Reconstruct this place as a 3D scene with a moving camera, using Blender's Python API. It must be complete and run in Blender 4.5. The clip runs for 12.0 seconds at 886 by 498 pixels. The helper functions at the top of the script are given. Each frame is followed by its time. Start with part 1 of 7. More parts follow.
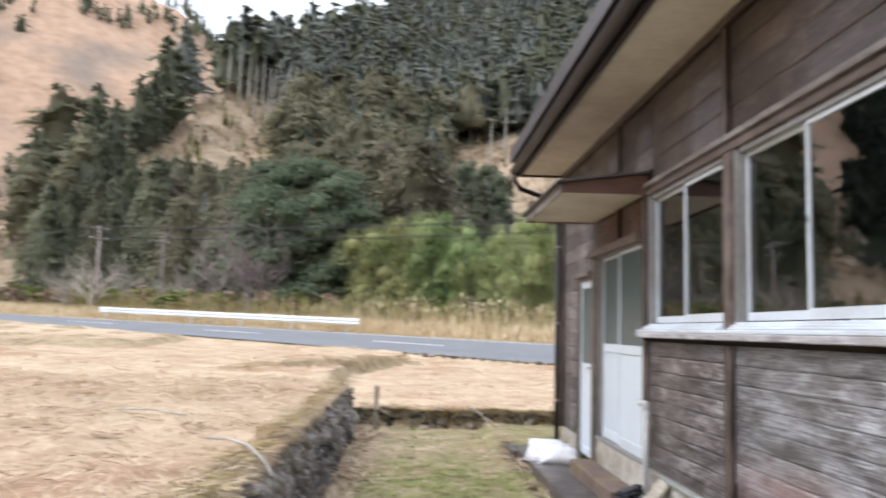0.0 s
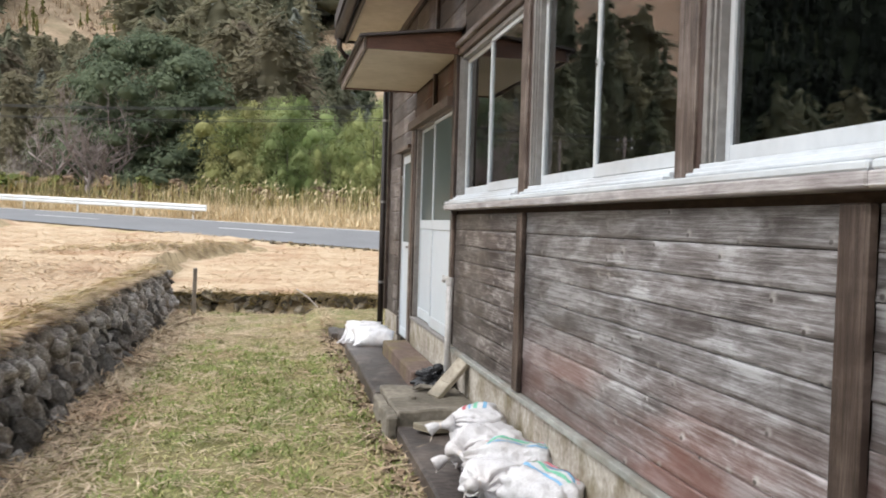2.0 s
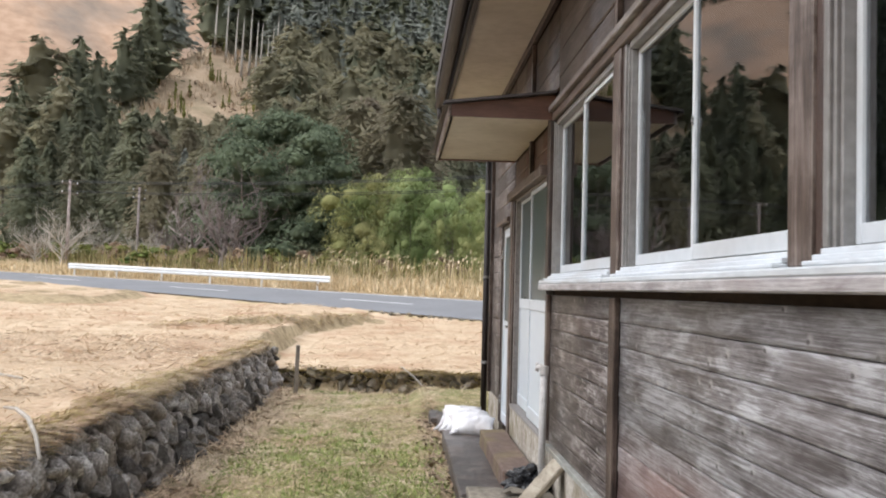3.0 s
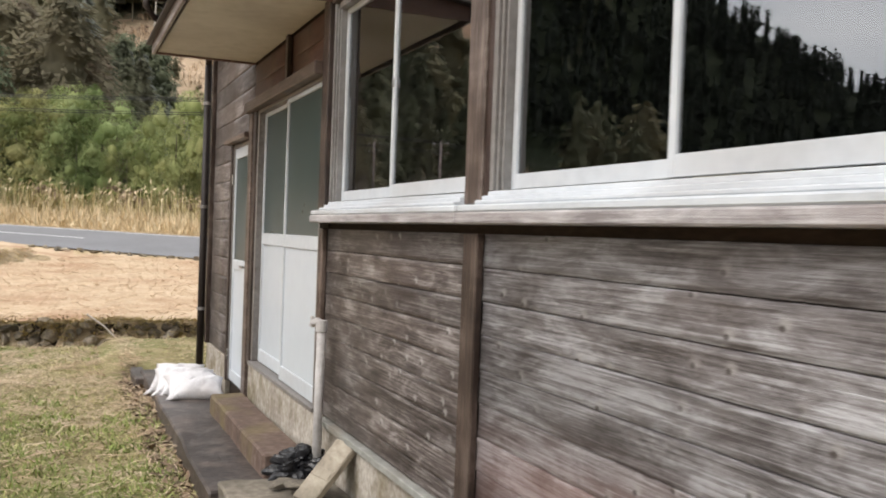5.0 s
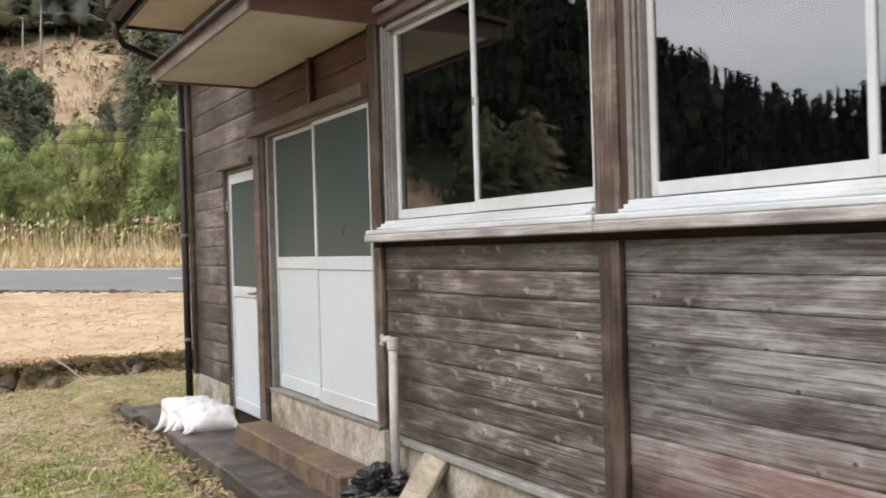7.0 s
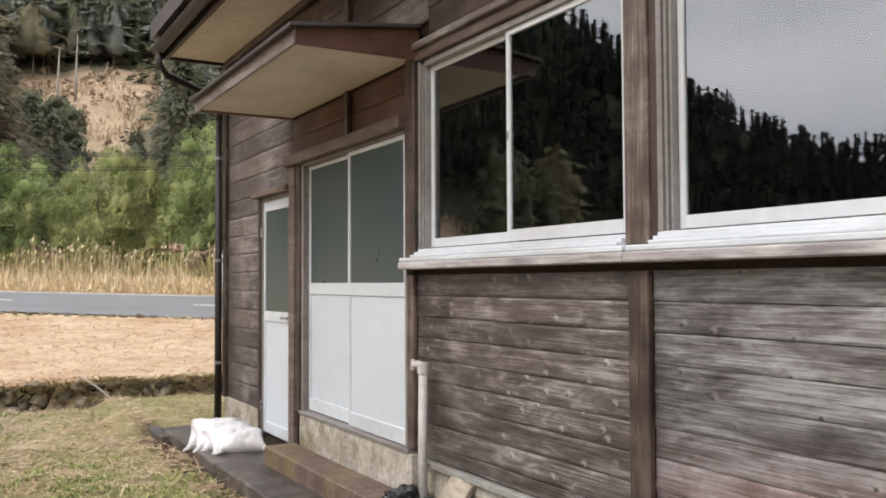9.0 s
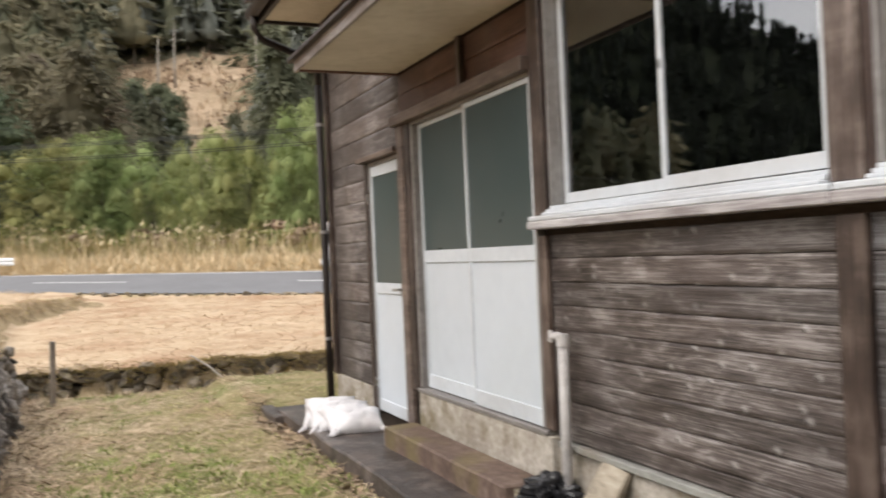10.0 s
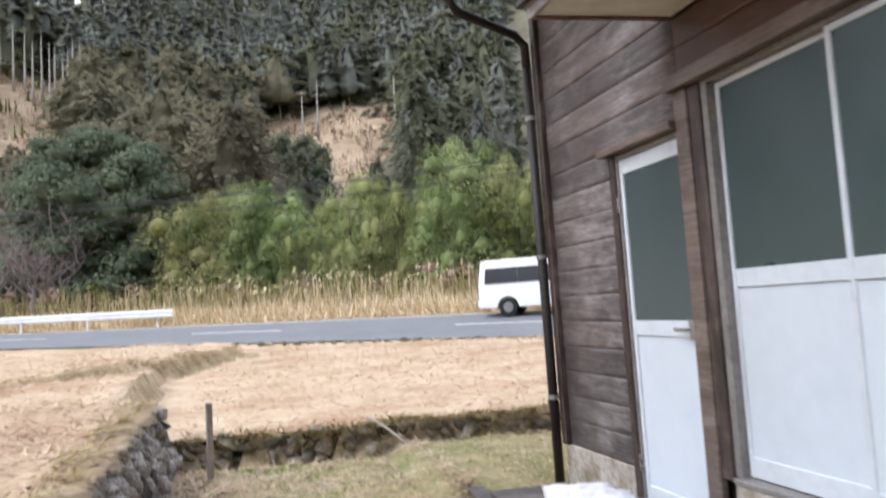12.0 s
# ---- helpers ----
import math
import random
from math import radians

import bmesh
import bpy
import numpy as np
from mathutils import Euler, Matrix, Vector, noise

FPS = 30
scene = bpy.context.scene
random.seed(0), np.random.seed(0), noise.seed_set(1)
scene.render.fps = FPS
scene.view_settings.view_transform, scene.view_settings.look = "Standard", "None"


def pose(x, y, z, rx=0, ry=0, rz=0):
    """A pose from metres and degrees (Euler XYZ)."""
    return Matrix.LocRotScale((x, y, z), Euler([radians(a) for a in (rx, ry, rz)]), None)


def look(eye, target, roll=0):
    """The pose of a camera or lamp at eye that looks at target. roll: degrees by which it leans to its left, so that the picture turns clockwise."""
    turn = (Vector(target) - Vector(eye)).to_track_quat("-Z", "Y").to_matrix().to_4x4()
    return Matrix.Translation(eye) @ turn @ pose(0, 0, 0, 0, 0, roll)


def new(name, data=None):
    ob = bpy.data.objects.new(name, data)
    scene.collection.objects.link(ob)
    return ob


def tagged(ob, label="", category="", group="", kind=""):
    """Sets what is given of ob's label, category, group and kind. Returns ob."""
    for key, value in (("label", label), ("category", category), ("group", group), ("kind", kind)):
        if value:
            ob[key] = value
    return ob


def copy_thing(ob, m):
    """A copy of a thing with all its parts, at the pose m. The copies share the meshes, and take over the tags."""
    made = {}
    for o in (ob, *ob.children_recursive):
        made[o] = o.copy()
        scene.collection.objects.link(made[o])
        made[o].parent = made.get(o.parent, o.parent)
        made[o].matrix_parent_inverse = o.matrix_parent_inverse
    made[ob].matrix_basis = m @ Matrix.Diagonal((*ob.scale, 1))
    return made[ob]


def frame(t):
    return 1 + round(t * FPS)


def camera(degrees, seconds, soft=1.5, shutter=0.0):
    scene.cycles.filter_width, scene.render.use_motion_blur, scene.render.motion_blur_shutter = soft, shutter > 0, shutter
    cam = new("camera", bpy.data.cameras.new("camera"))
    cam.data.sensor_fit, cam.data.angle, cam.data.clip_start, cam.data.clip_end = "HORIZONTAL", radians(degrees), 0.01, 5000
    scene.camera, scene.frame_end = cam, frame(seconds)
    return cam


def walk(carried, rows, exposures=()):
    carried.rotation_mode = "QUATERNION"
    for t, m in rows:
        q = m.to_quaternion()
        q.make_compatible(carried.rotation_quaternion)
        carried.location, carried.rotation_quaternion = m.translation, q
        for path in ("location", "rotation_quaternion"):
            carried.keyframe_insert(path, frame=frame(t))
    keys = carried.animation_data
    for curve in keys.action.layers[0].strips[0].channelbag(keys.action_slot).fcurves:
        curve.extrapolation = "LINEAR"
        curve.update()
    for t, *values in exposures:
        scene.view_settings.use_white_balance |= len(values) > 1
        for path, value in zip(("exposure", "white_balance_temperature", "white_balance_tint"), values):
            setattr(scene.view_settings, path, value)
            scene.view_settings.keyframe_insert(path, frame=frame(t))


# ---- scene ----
cam = camera(54.1, 12.0, 1.8, 0.4)
METRES, EYE, TILT, LEAN, TURN = 8.0, 1.5, 0.0, 0.0, -2.3
ROWS = [
    (0.0, 0.0, 0.0, 0.0, -0.11, 5.29, -1.22),
    (0.5, 0.0088, 0.0001, -0.0027, -8.82, 3.03, -0.73),
    (1.0, 0.019, 0.0174, -0.0101, -9.84, -1.5, -0.95),
    (1.5, 0.0439, 0.0421, -0.0114, -7.92, -1.67, -0.74),
    (2.0, 0.0799, 0.0834, -0.0201, -8.9, -1.6, -1.76),
    (2.5, 0.1128, 0.1234, -0.0116, -8.82, -0.16, -0.94),
    (3.0, 0.1251, 0.1629, -0.0064, -0.49, 2.67, -1.55),
    (3.5, 0.1213, 0.2166, -0.0081, -7.45, 3.79, -0.56),
    (5.5, 0.0511, 0.3954, -0.0098, -23.08, -1.99, -1.78),
    (6.0, 0.0204, 0.419, -0.0078, -23.25, -1.04, 0.93),
    (6.5, -0.0144, 0.4162, -0.0082, -24.52, -0.11, 1.24),
    (7.0, -0.0413, 0.3951, -0.0092, -28.72, -0.17, 1.72),
    (7.5, -0.0463, 0.3665, -0.0089, -28.46, 2.93, 0.82),
    (9.5, -0.0592, 0.4026, -0.0165, -26.35, 1.34, 0.53),
    (10.0, -0.047, 0.4604, -0.0179, -20.92, 0.27, 2.52),
    (10.5, -0.0419, 0.5129, -0.0167, -14.51, 2.03, 0.78),
    (11.0, -0.0457, 0.5856, -0.0165, -12.36, 1.11, 1.92),
    (11.5, -0.0451, 0.6641, -0.0203, -12.21, -0.7, 3.79),
    (12.0, -0.0608, 0.7377, -0.0231, -11.71, 3.64, 4.24),
]
walk(cam, [(t, pose(0, 0, EYE, TILT, LEAN, TURN) @ pose(METRES * x, METRES * y, METRES * z, 90 + pitch, roll, yaw)) for t, x, y, z, yaw, pitch, roll in ROWS],
     [(0.0, 0.73, 5950, 12), (0.5, 0.95, 5950, 11), (1.0, 0.80, 6300, 10), (1.5, 0.72, 6400, 10), (2.0, 0.65, 6350, 10), (2.5, 0.64, 6450, 10), (3.0, 0.62, 6250, 12), (3.5, 0.58, 6300, 11),
      (5.5, 0.53, 6750, 12), (7.5, 0.54, 6650, 12), (9.5, 0.53, 6700, 13), (10.0, 0.52, 6800, 13), (10.5, 0.57, 6550, 13), (11.0, 0.61, 6200, 13), (11.5, 0.63, 6050, 13), (12.0, 0.67, 5900, 14)])

# ---- world and sun: bright overcast winter sky ----
world = bpy.data.worlds.new("overcast_sky")
scene.world = world
world.use_nodes = True
wn, wl = world.node_tree.nodes, world.node_tree.links
sky = wn.new("ShaderNodeTexSky")
sky.sky_type, sky.sun_disc = "NISHITA", False
SUN_EL, SUN_ROT = radians(48), radians(255)
sky.sun_elevation, sky.sun_rotation = SUN_EL, SUN_ROT
sky.air_density, sky.dust_density, sky.ozone_density = 1.0, 4.0, 1.0
soft_sky = wn.new("ShaderNodeHueSaturation")
soft_sky.inputs["Saturation"].default_value = 0.22
wl.new(sky.outputs[0], soft_sky.inputs["Color"])
cloud = wn.new("ShaderNodeMix")
cloud.data_type = "RGBA"
cloud.inputs["Factor"].default_value = 0.75
# broken layers of cloud
layers = wn.new("ShaderNodeTexNoise")
layers.inputs["Scale"].default_value, layers.inputs["Detail"].default_value = 2.2, 3
stretch = wn.new("ShaderNodeMapping")
stretch.inputs["Scale"].default_value = (1, 1, 2.6)
where = wn.new("ShaderNodeTexCoord")
wl.new(where.outputs["Generated"], stretch.inputs["Vector"])
wl.new(stretch.outputs[0], layers.inputs["Vector"])
tones = wn.new("ShaderNodeValToRGB")
tones.color_ramp.elements[0].position, tones.color_ramp.elements[0].color = 0.35, (5.0, 5.3, 5.7, 1)
tones.color_ramp.elements[1].position, tones.color_ramp.elements[1].color = 0.68, (8.2, 8.3, 8.3, 1)
wl.new(layers.outputs["Fac"], tones.inputs["Fac"])
wl.new(tones.outputs[0], cloud.inputs["B"])
wl.new(soft_sky.outputs[0], cloud.inputs["A"])
# the veil of cloud is brightest towards the sun
toward_sun = wn.new("ShaderNodeVectorMath")
toward_sun.operation = "DOT_PRODUCT"
toward_sun.inputs[1].default_value = Vector((-32, -2, 38)).normalized()
wl.new(where.outputs["Generated"], toward_sun.inputs[0])
glow = wn.new("ShaderNodeMapRange")
glow.inputs["From Min"].default_value, glow.inputs["From Max"].default_value = -0.1, 0.9
glow.inputs["To Min"].default_value, glow.inputs["To Max"].default_value = 0.92, 1.45
wl.new(toward_sun.outputs["Value"], glow.inputs["Value"])
veil = wn.new("ShaderNodeVectorMath")
veil.operation = "SCALE"
wl.new(cloud.outputs["Result"], veil.inputs[0])
wl.new(glow.outputs[0], veil.inputs["Scale"])
wl.new(veil.outputs[0], wn["Background"].inputs["Color"])
wn["Background"].inputs["Strength"].default_value = 0.15
sun = new("sun", bpy.data.lights.new("sun", "SUN"))
sun.data.energy, sun.data.angle, sun.data.color = 0.7, radians(25), (1.0, 0.96, 0.9)
sun.matrix_world = look((-32, -9, 38), (0, 0, 0))

# ---- materials ----
def nodes_of(name):
    m = bpy.data.materials.new(name)
    m.use_nodes = True
    return m, m.node_tree.nodes, m.node_tree.links


def ramp(nt, stops):
    r = nt.new("ShaderNodeValToRGB")
    e = r.color_ramp.elements
    while len(e) < len(stops):
        e.new(0.5)
    for el, (p, c) in zip(e, stops):
        el.position, el.color = p, (*c, 1)
    return r


def surface(name, dark, mid, light, scale=4.0, stretch=(1, 1, 1), rough=0.85, metal=0.0, bump=0.3, fine=8.0,
            vary=0.25, island=False, use_random=True, spec=0.3, dirt=None, dirt_amount=0.4, dirt_scale=1.2):
    """Colour at two scales of noise, random tone by object or island, relief and uneven gloss."""
    m, nt, ln = nodes_of(name)
    b = nt["Principled BSDF"]
    co = nt.new("ShaderNodeTexCoord")
    mp = nt.new("ShaderNodeMapping")
    mp.inputs["Scale"].default_value = stretch
    ln.new(co.outputs["Object"], mp.inputs["Vector"])
    oi = nt.new("ShaderNodeObjectInfo")
    ge = nt.new("ShaderNodeNewGeometry")
    rnd = ge.outputs["Random Per Island"] if island else oi.outputs["Random"]
    sh = nt.new("ShaderNodeVectorMath")
    sh.operation = "MULTIPLY_ADD"
    cx = nt.new("ShaderNodeCombineXYZ")
    if use_random:
        for k in range(3):
            ln.new(oi.outputs["Random"], cx.inputs[k])
    ln.new(cx.outputs[0], sh.inputs[0])
    sh.inputs[1].default_value = (37, 53, 71)
    ln.new(mp.outputs[0], sh.inputs[2])
    n1 = nt.new("ShaderNodeTexNoise")
    n1.inputs["Scale"].default_value, n1.inputs["Detail"].default_value = scale, 6
    n1.inputs["Roughness"].default_value = 0.65
    n2 = nt.new("ShaderNodeTexNoise")
    n2.inputs["Scale"].default_value, n2.inputs["Detail"].default_value = scale * fine, 4
    for n in (n1, n2):
        ln.new(sh.outputs[0], n.inputs["Vector"])
    mixf = nt.new("ShaderNodeMix")
    mixf.inputs["Factor"].default_value = 0.4
    ln.new(n1.outputs["Fac"], mixf.inputs["A"])
    ln.new(n2.outputs["Fac"], mixf.inputs["B"])
    r = ramp(nt, ((0.3, dark), (0.5, mid), (0.7, light)))
    ln.new(mixf.outputs["Result"], r.inputs["Fac"])
    col = r.outputs["Color"]
    if dirt:
        n3 = nt.new("ShaderNodeTexNoise")
        n3.inputs["Scale"].default_value, n3.inputs["Detail"].default_value = dirt_scale, 5
        ln.new(co.outputs["Object"], n3.inputs["Vector"])
        f = nt.new("ShaderNodeMapRange")
        f.inputs["From Min"].default_value, f.inputs["From Max"].default_value = 0.48, 0.68
        f.inputs["To Max"].default_value = dirt_amount
        ln.new(n3.outputs["Fac"], f.inputs["Value"])
        dm = nt.new("ShaderNodeMix")
        dm.data_type = "RGBA"
        ln.new(f.outputs[0], dm.inputs["Factor"])
        ln.new(col, dm.inputs["A"])
        dm.inputs["B"].default_value = (*dirt, 1)
        col = dm.outputs["Result"]
    hv = nt.new("ShaderNodeHueSaturation")
    vr = nt.new("ShaderNodeMapRange")
    vr.inputs["To Min"].default_value, vr.inputs["To Max"].default_value = 1 - vary, 1 + vary
    ln.new(rnd, vr.inputs["Value"])
    ln.new(vr.outputs[0], hv.inputs["Value"])
    ln.new(col, hv.inputs["Color"])
    ln.new(hv.outputs[0], b.inputs["Base Color"])
    rr = nt.new("ShaderNodeMapRange")
    rr.inputs["To Min"].default_value, rr.inputs["To Max"].default_value = max(0.05, rough - 0.15), min(1, rough + 0.12)
    ln.new(n1.outputs["Fac"], rr.inputs["Value"])
    ln.new(rr.outputs[0], b.inputs["Roughness"])
    b.inputs["Metallic"].default_value = metal
    b.inputs["Specular IOR Level"].default_value = spec
    if bump:
        bp = nt.new("ShaderNodeBump")
        bp.inputs["Strength"].default_value, bp.inputs["Distance"].default_value = bump, 0.02
        ln.new(mixf.outputs["Result"], bp.inputs["Height"])
        ln.new(bp.outputs[0], b.inputs["Normal"])
    return m


def weathered_wood(name, dark, mid, light, stain, knots=True, stain_amount=0.6, vertical=False, low_stain=None):
    """Boards: long grain, knots, old stain left in patches."""
    m, nt, ln = nodes_of(name)
    b = nt["Principled BSDF"]
    co = nt.new("ShaderNodeTexCoord")
    oi = nt.new("ShaderNodeObjectInfo")
    cx = nt.new("ShaderNodeCombineXYZ")
    for k in range(3):
        ln.new(oi.outputs["Random"], cx.inputs[k])
    sh = nt.new("ShaderNodeVectorMath")
    sh.operation = "MULTIPLY_ADD"
    sh.inputs[1].default_value = (19, 83, 41)
    ln.new(cx.outputs[0], sh.inputs[0])
    ln.new(co.outputs["Object"], sh.inputs[2])

    def grain(stretch, scale, detail=5):
        mp = nt.new("ShaderNodeMapping")
        mp.inputs["Scale"].default_value = stretch
        ln.new(sh.outputs[0], mp.inputs["Vector"])
        n = nt.new("ShaderNodeTexNoise")
        n.inputs["Scale"].default_value, n.inputs["Detail"].default_value = scale, detail
        n.inputs["Roughness"].default_value = 0.7
        n.inputs["Distortion"].default_value = 0.6
        ln.new(mp.outputs[0], n.inputs["Vector"])
        return n
    g1 = grain((1, 16, 0.35) if vertical else (1, 0.4, 17), 7.0)
    g2 = grain((1, 2.4, 0.7) if vertical else (1, 1.1, 4.0), 3.0, 6)
    fibre = nt.new("ShaderNodeMix")
    fibre.inputs["Factor"].default_value = 0.48
    ln.new(g1.outputs["Fac"], fibre.inputs["A"])
    ln.new(g2.outputs["Fac"], fibre.inputs["B"])
    # rain-washed blotches that run over the joints
    wash = nt.new("ShaderNodeTexNoise")
    wash.inputs["Scale"].default_value, wash.inputs["Detail"].default_value = 3.4, 6
    wash.inputs["Roughness"].default_value = 0.62
    over = nt.new("ShaderNodeNewGeometry")
    band = nt.new("ShaderNodeMapping")
    band.inputs["Scale"].default_value = (1, 0.7, 2.2)
    ln.new(over.outputs["Position"], band.inputs["Vector"])
    ln.new(band.outputs[0], wash.inputs["Vector"])
    mx = nt.new("ShaderNodeMix")
    mx.inputs["Factor"].default_value = 0.24
    ln.new(fibre.outputs["Result"], mx.inputs["A"])
    ln.new(wash.outputs["Fac"], mx.inputs["B"])
    r = ramp(nt, ((0.425, dark), (0.5, mid), (0.585, light)))
    ln.new(mx.outputs["Result"], r.inputs["Fac"])
    g3 = nt.new("ShaderNodeTexNoise")
    g3.inputs["Scale"].default_value, g3.inputs["Detail"].default_value = 1.6, 5
    ge = nt.new("ShaderNodeNewGeometry")
    ln.new(ge.outputs["Position"], g3.inputs["Vector"])
    f = nt.new("ShaderNodeMapRange")
    f.inputs["From Min"].default_value, f.inputs["From Max"].default_value = 0.42, 0.66
    f.inputs["To Max"].default_value = stain_amount
    ln.new(g3.outputs["Fac"], f.inputs["Value"])
    sm = nt.new("ShaderNodeMix")
    sm.data_type = "RGBA"
    ln.new(f.outputs[0], sm.inputs["Factor"])
    ln.new(r.outputs["Color"], sm.inputs["A"])
    sm.inputs["B"].default_value = (*stain, 1)
    col = sm.outputs["Result"]
    height = mx.outputs["Result"]
    if low_stain:
        # patches of old red stain
        g4 = nt.new("ShaderNodeTexNoise")
        g4.inputs["Scale"].default_value, g4.inputs["Detail"].default_value = 0.55, 6
        mp4 = nt.new("ShaderNodeMapping")
        mp4.inputs["Location"].default_value = (3.1, 0.4, 1.3)
        mp4.inputs["Scale"].default_value = (1, 1, 3)
        ln.new(ge.outputs["Position"], mp4.inputs["Vector"])
        ln.new(mp4.outputs[0], g4.inputs["Vector"])
        f4 = nt.new("ShaderNodeMapRange")
        f4.inputs["From Min"].default_value, f4.inputs["From Max"].default_value = 0.34, 0.5
        f4.inputs["To Max"].default_value = 0.7
        ln.new(g4.outputs["Fac"], f4.inputs["Value"])
        sp = nt.new("ShaderNodeSeparateXYZ")
        ln.new(ge.outputs["Position"], sp.inputs[0])
        zr_ = nt.new("ShaderNodeMapRange")
        zr_.inputs["From Min"].default_value, zr_.inputs["From Max"].default_value = 0.84, 0.52
        ln.new(sp.outputs["Z"], zr_.inputs["Value"])
        worn = nt.new("ShaderNodeMath")
        worn.operation = "MULTIPLY"
        ln.new(zr_.outputs[0], worn.inputs[0])
        ln.new(f4.outputs[0], worn.inputs[1])
        yr_ = nt.new("ShaderNodeMapRange")
        yr_.inputs["From Min"].default_value, yr_.inputs["From Max"].default_value = 6.2, 5.2
        ln.new(sp.outputs["Y"], yr_.inputs["Value"])
        patch_ = nt.new("ShaderNodeMath")
        patch_.operation = "MULTIPLY"
        ln.new(worn.outputs[0], patch_.inputs[0])
        ln.new(yr_.outputs[0], patch_.inputs[1])
        m4 = nt.new("ShaderNodeMix")
        m4.data_type = "RGBA"
        ln.new(patch_.outputs[0], m4.inputs["Factor"])
        ln.new(col, m4.inputs["A"])
        m4.inputs["B"].default_value = (*low_stain, 1)
        col = m4.outputs["Result"]
    if knots:
        mp = nt.new("ShaderNodeMapping")
        mp.inputs["Scale"].default_value = (0.01, 6.0, 7.5)
        ln.new(sh.outputs[0], mp.inputs["Vector"])
        off = nt.new("ShaderNodeVectorMath")
        off.inputs[1].default_value = (0, 0.06, -0.07)
        ln.new(mp.outputs[0], off.inputs[0])
        # a pale worn crescent beside each dark knot
        for source, r0, r1, tint, most in ((off, 0.16, 0.05, (0.46, 0.435, 0.415), 0.5), (mp, 0.08, 0.04, (0.035, 0.025, 0.02), 0.85)):
            flat = nt.new("ShaderNodeSeparateXYZ")
            ln.new(source.outputs[0], flat.inputs[0])
            face = nt.new("ShaderNodeCombineXYZ")
            ln.new(flat.outputs["Y"], face.inputs["X"])
            ln.new(flat.outputs["Z"], face.inputs["Y"])
            v = nt.new("ShaderNodeTexVoronoi")
            v.voronoi_dimensions = "2D"
            v.inputs["Scale"].default_value = 1.0
            ln.new(face.outputs[0], v.inputs["Vector"])
            kf = nt.new("ShaderNodeMapRange")
            kf.inputs["From Min"].default_value, kf.inputs["From Max"].default_value = r0, r1
            ln.new(v.outputs["Distance"], kf.inputs["Value"])
            some = nt.new("ShaderNodeSeparateColor")
            ln.new(v.outputs["Color"], some.inputs[0])
            st = nt.new("ShaderNodeMapRange")
            st.inputs["From Min"].default_value, st.inputs["From Max"].default_value = 0.5, 0.8
            st.inputs["To Max"].default_value = most
            ln.new(some.outputs[0], st.inputs["Value"])
            kk = nt.new("ShaderNodeMath")
            kk.operation = "MULTIPLY"
            ln.new(kf.outputs[0], kk.inputs[0])
            ln.new(st.outputs[0], kk.inputs[1])
            km = nt.new("ShaderNodeMix")
            km.data_type = "RGBA"
            ln.new(kk.outputs[0], km.inputs["Factor"])
            ln.new(col, km.inputs["A"])
            km.inputs["B"].default_value = (*tint, 1)
            col = km.outputs["Result"]
    hv = nt.new("ShaderNodeHueSaturation")
    vr = nt.new("ShaderNodeMapRange")
    vr.inputs["To Min"].default_value, vr.inputs["To Max"].default_value = 0.72, 1.28
    ln.new(oi.outputs["Random"], vr.inputs["Value"])
    ln.new(vr.outputs[0], hv.inputs["Value"])
    ln.new(col, hv.inputs["Color"])
    ln.new(hv.outputs[0], b.inputs["Base Color"])
    b.inputs["Roughness"].default_value = 0.47
    b.inputs["Specular IOR Level"].default_value = 0.5
    bp = nt.new("ShaderNodeBump")
    bp.inputs["Strength"].default_value, bp.inputs["Distance"].default_value = 0.5, 0.012
    ln.new(height, bp.inputs["Height"])
    ln.new(bp.outputs[0], b.inputs["Normal"])
    return m


def clear_glass(name):
    m, nt, ln = nodes_of(name)
    nt.remove(nt["Principled BSDF"])
    fr = nt.new("ShaderNodeFresnel")
    fr.inputs["IOR"].default_value = 3.0
    tr = nt.new("ShaderNodeBsdfTransparent")
    tr.inputs["Color"].default_value = (0.8, 0.82, 0.8, 1)
    gl = nt.new("ShaderNodeBsdfGlossy")
    gl.inputs["Roughness"].default_value = 0.015
    gl.inputs["Color"].default_value = (0.95, 0.97, 1, 1)
    mx = nt.new("ShaderNodeMixShader")
    ln.new(fr.outputs[0], mx.inputs[0])
    ln.new(tr.outputs[0], mx.inputs[1])
    ln.new(gl.outputs[0], mx.inputs[2])
    ln.new(mx.outputs[0], nt["Material Output"].inputs["Surface"])
    return m


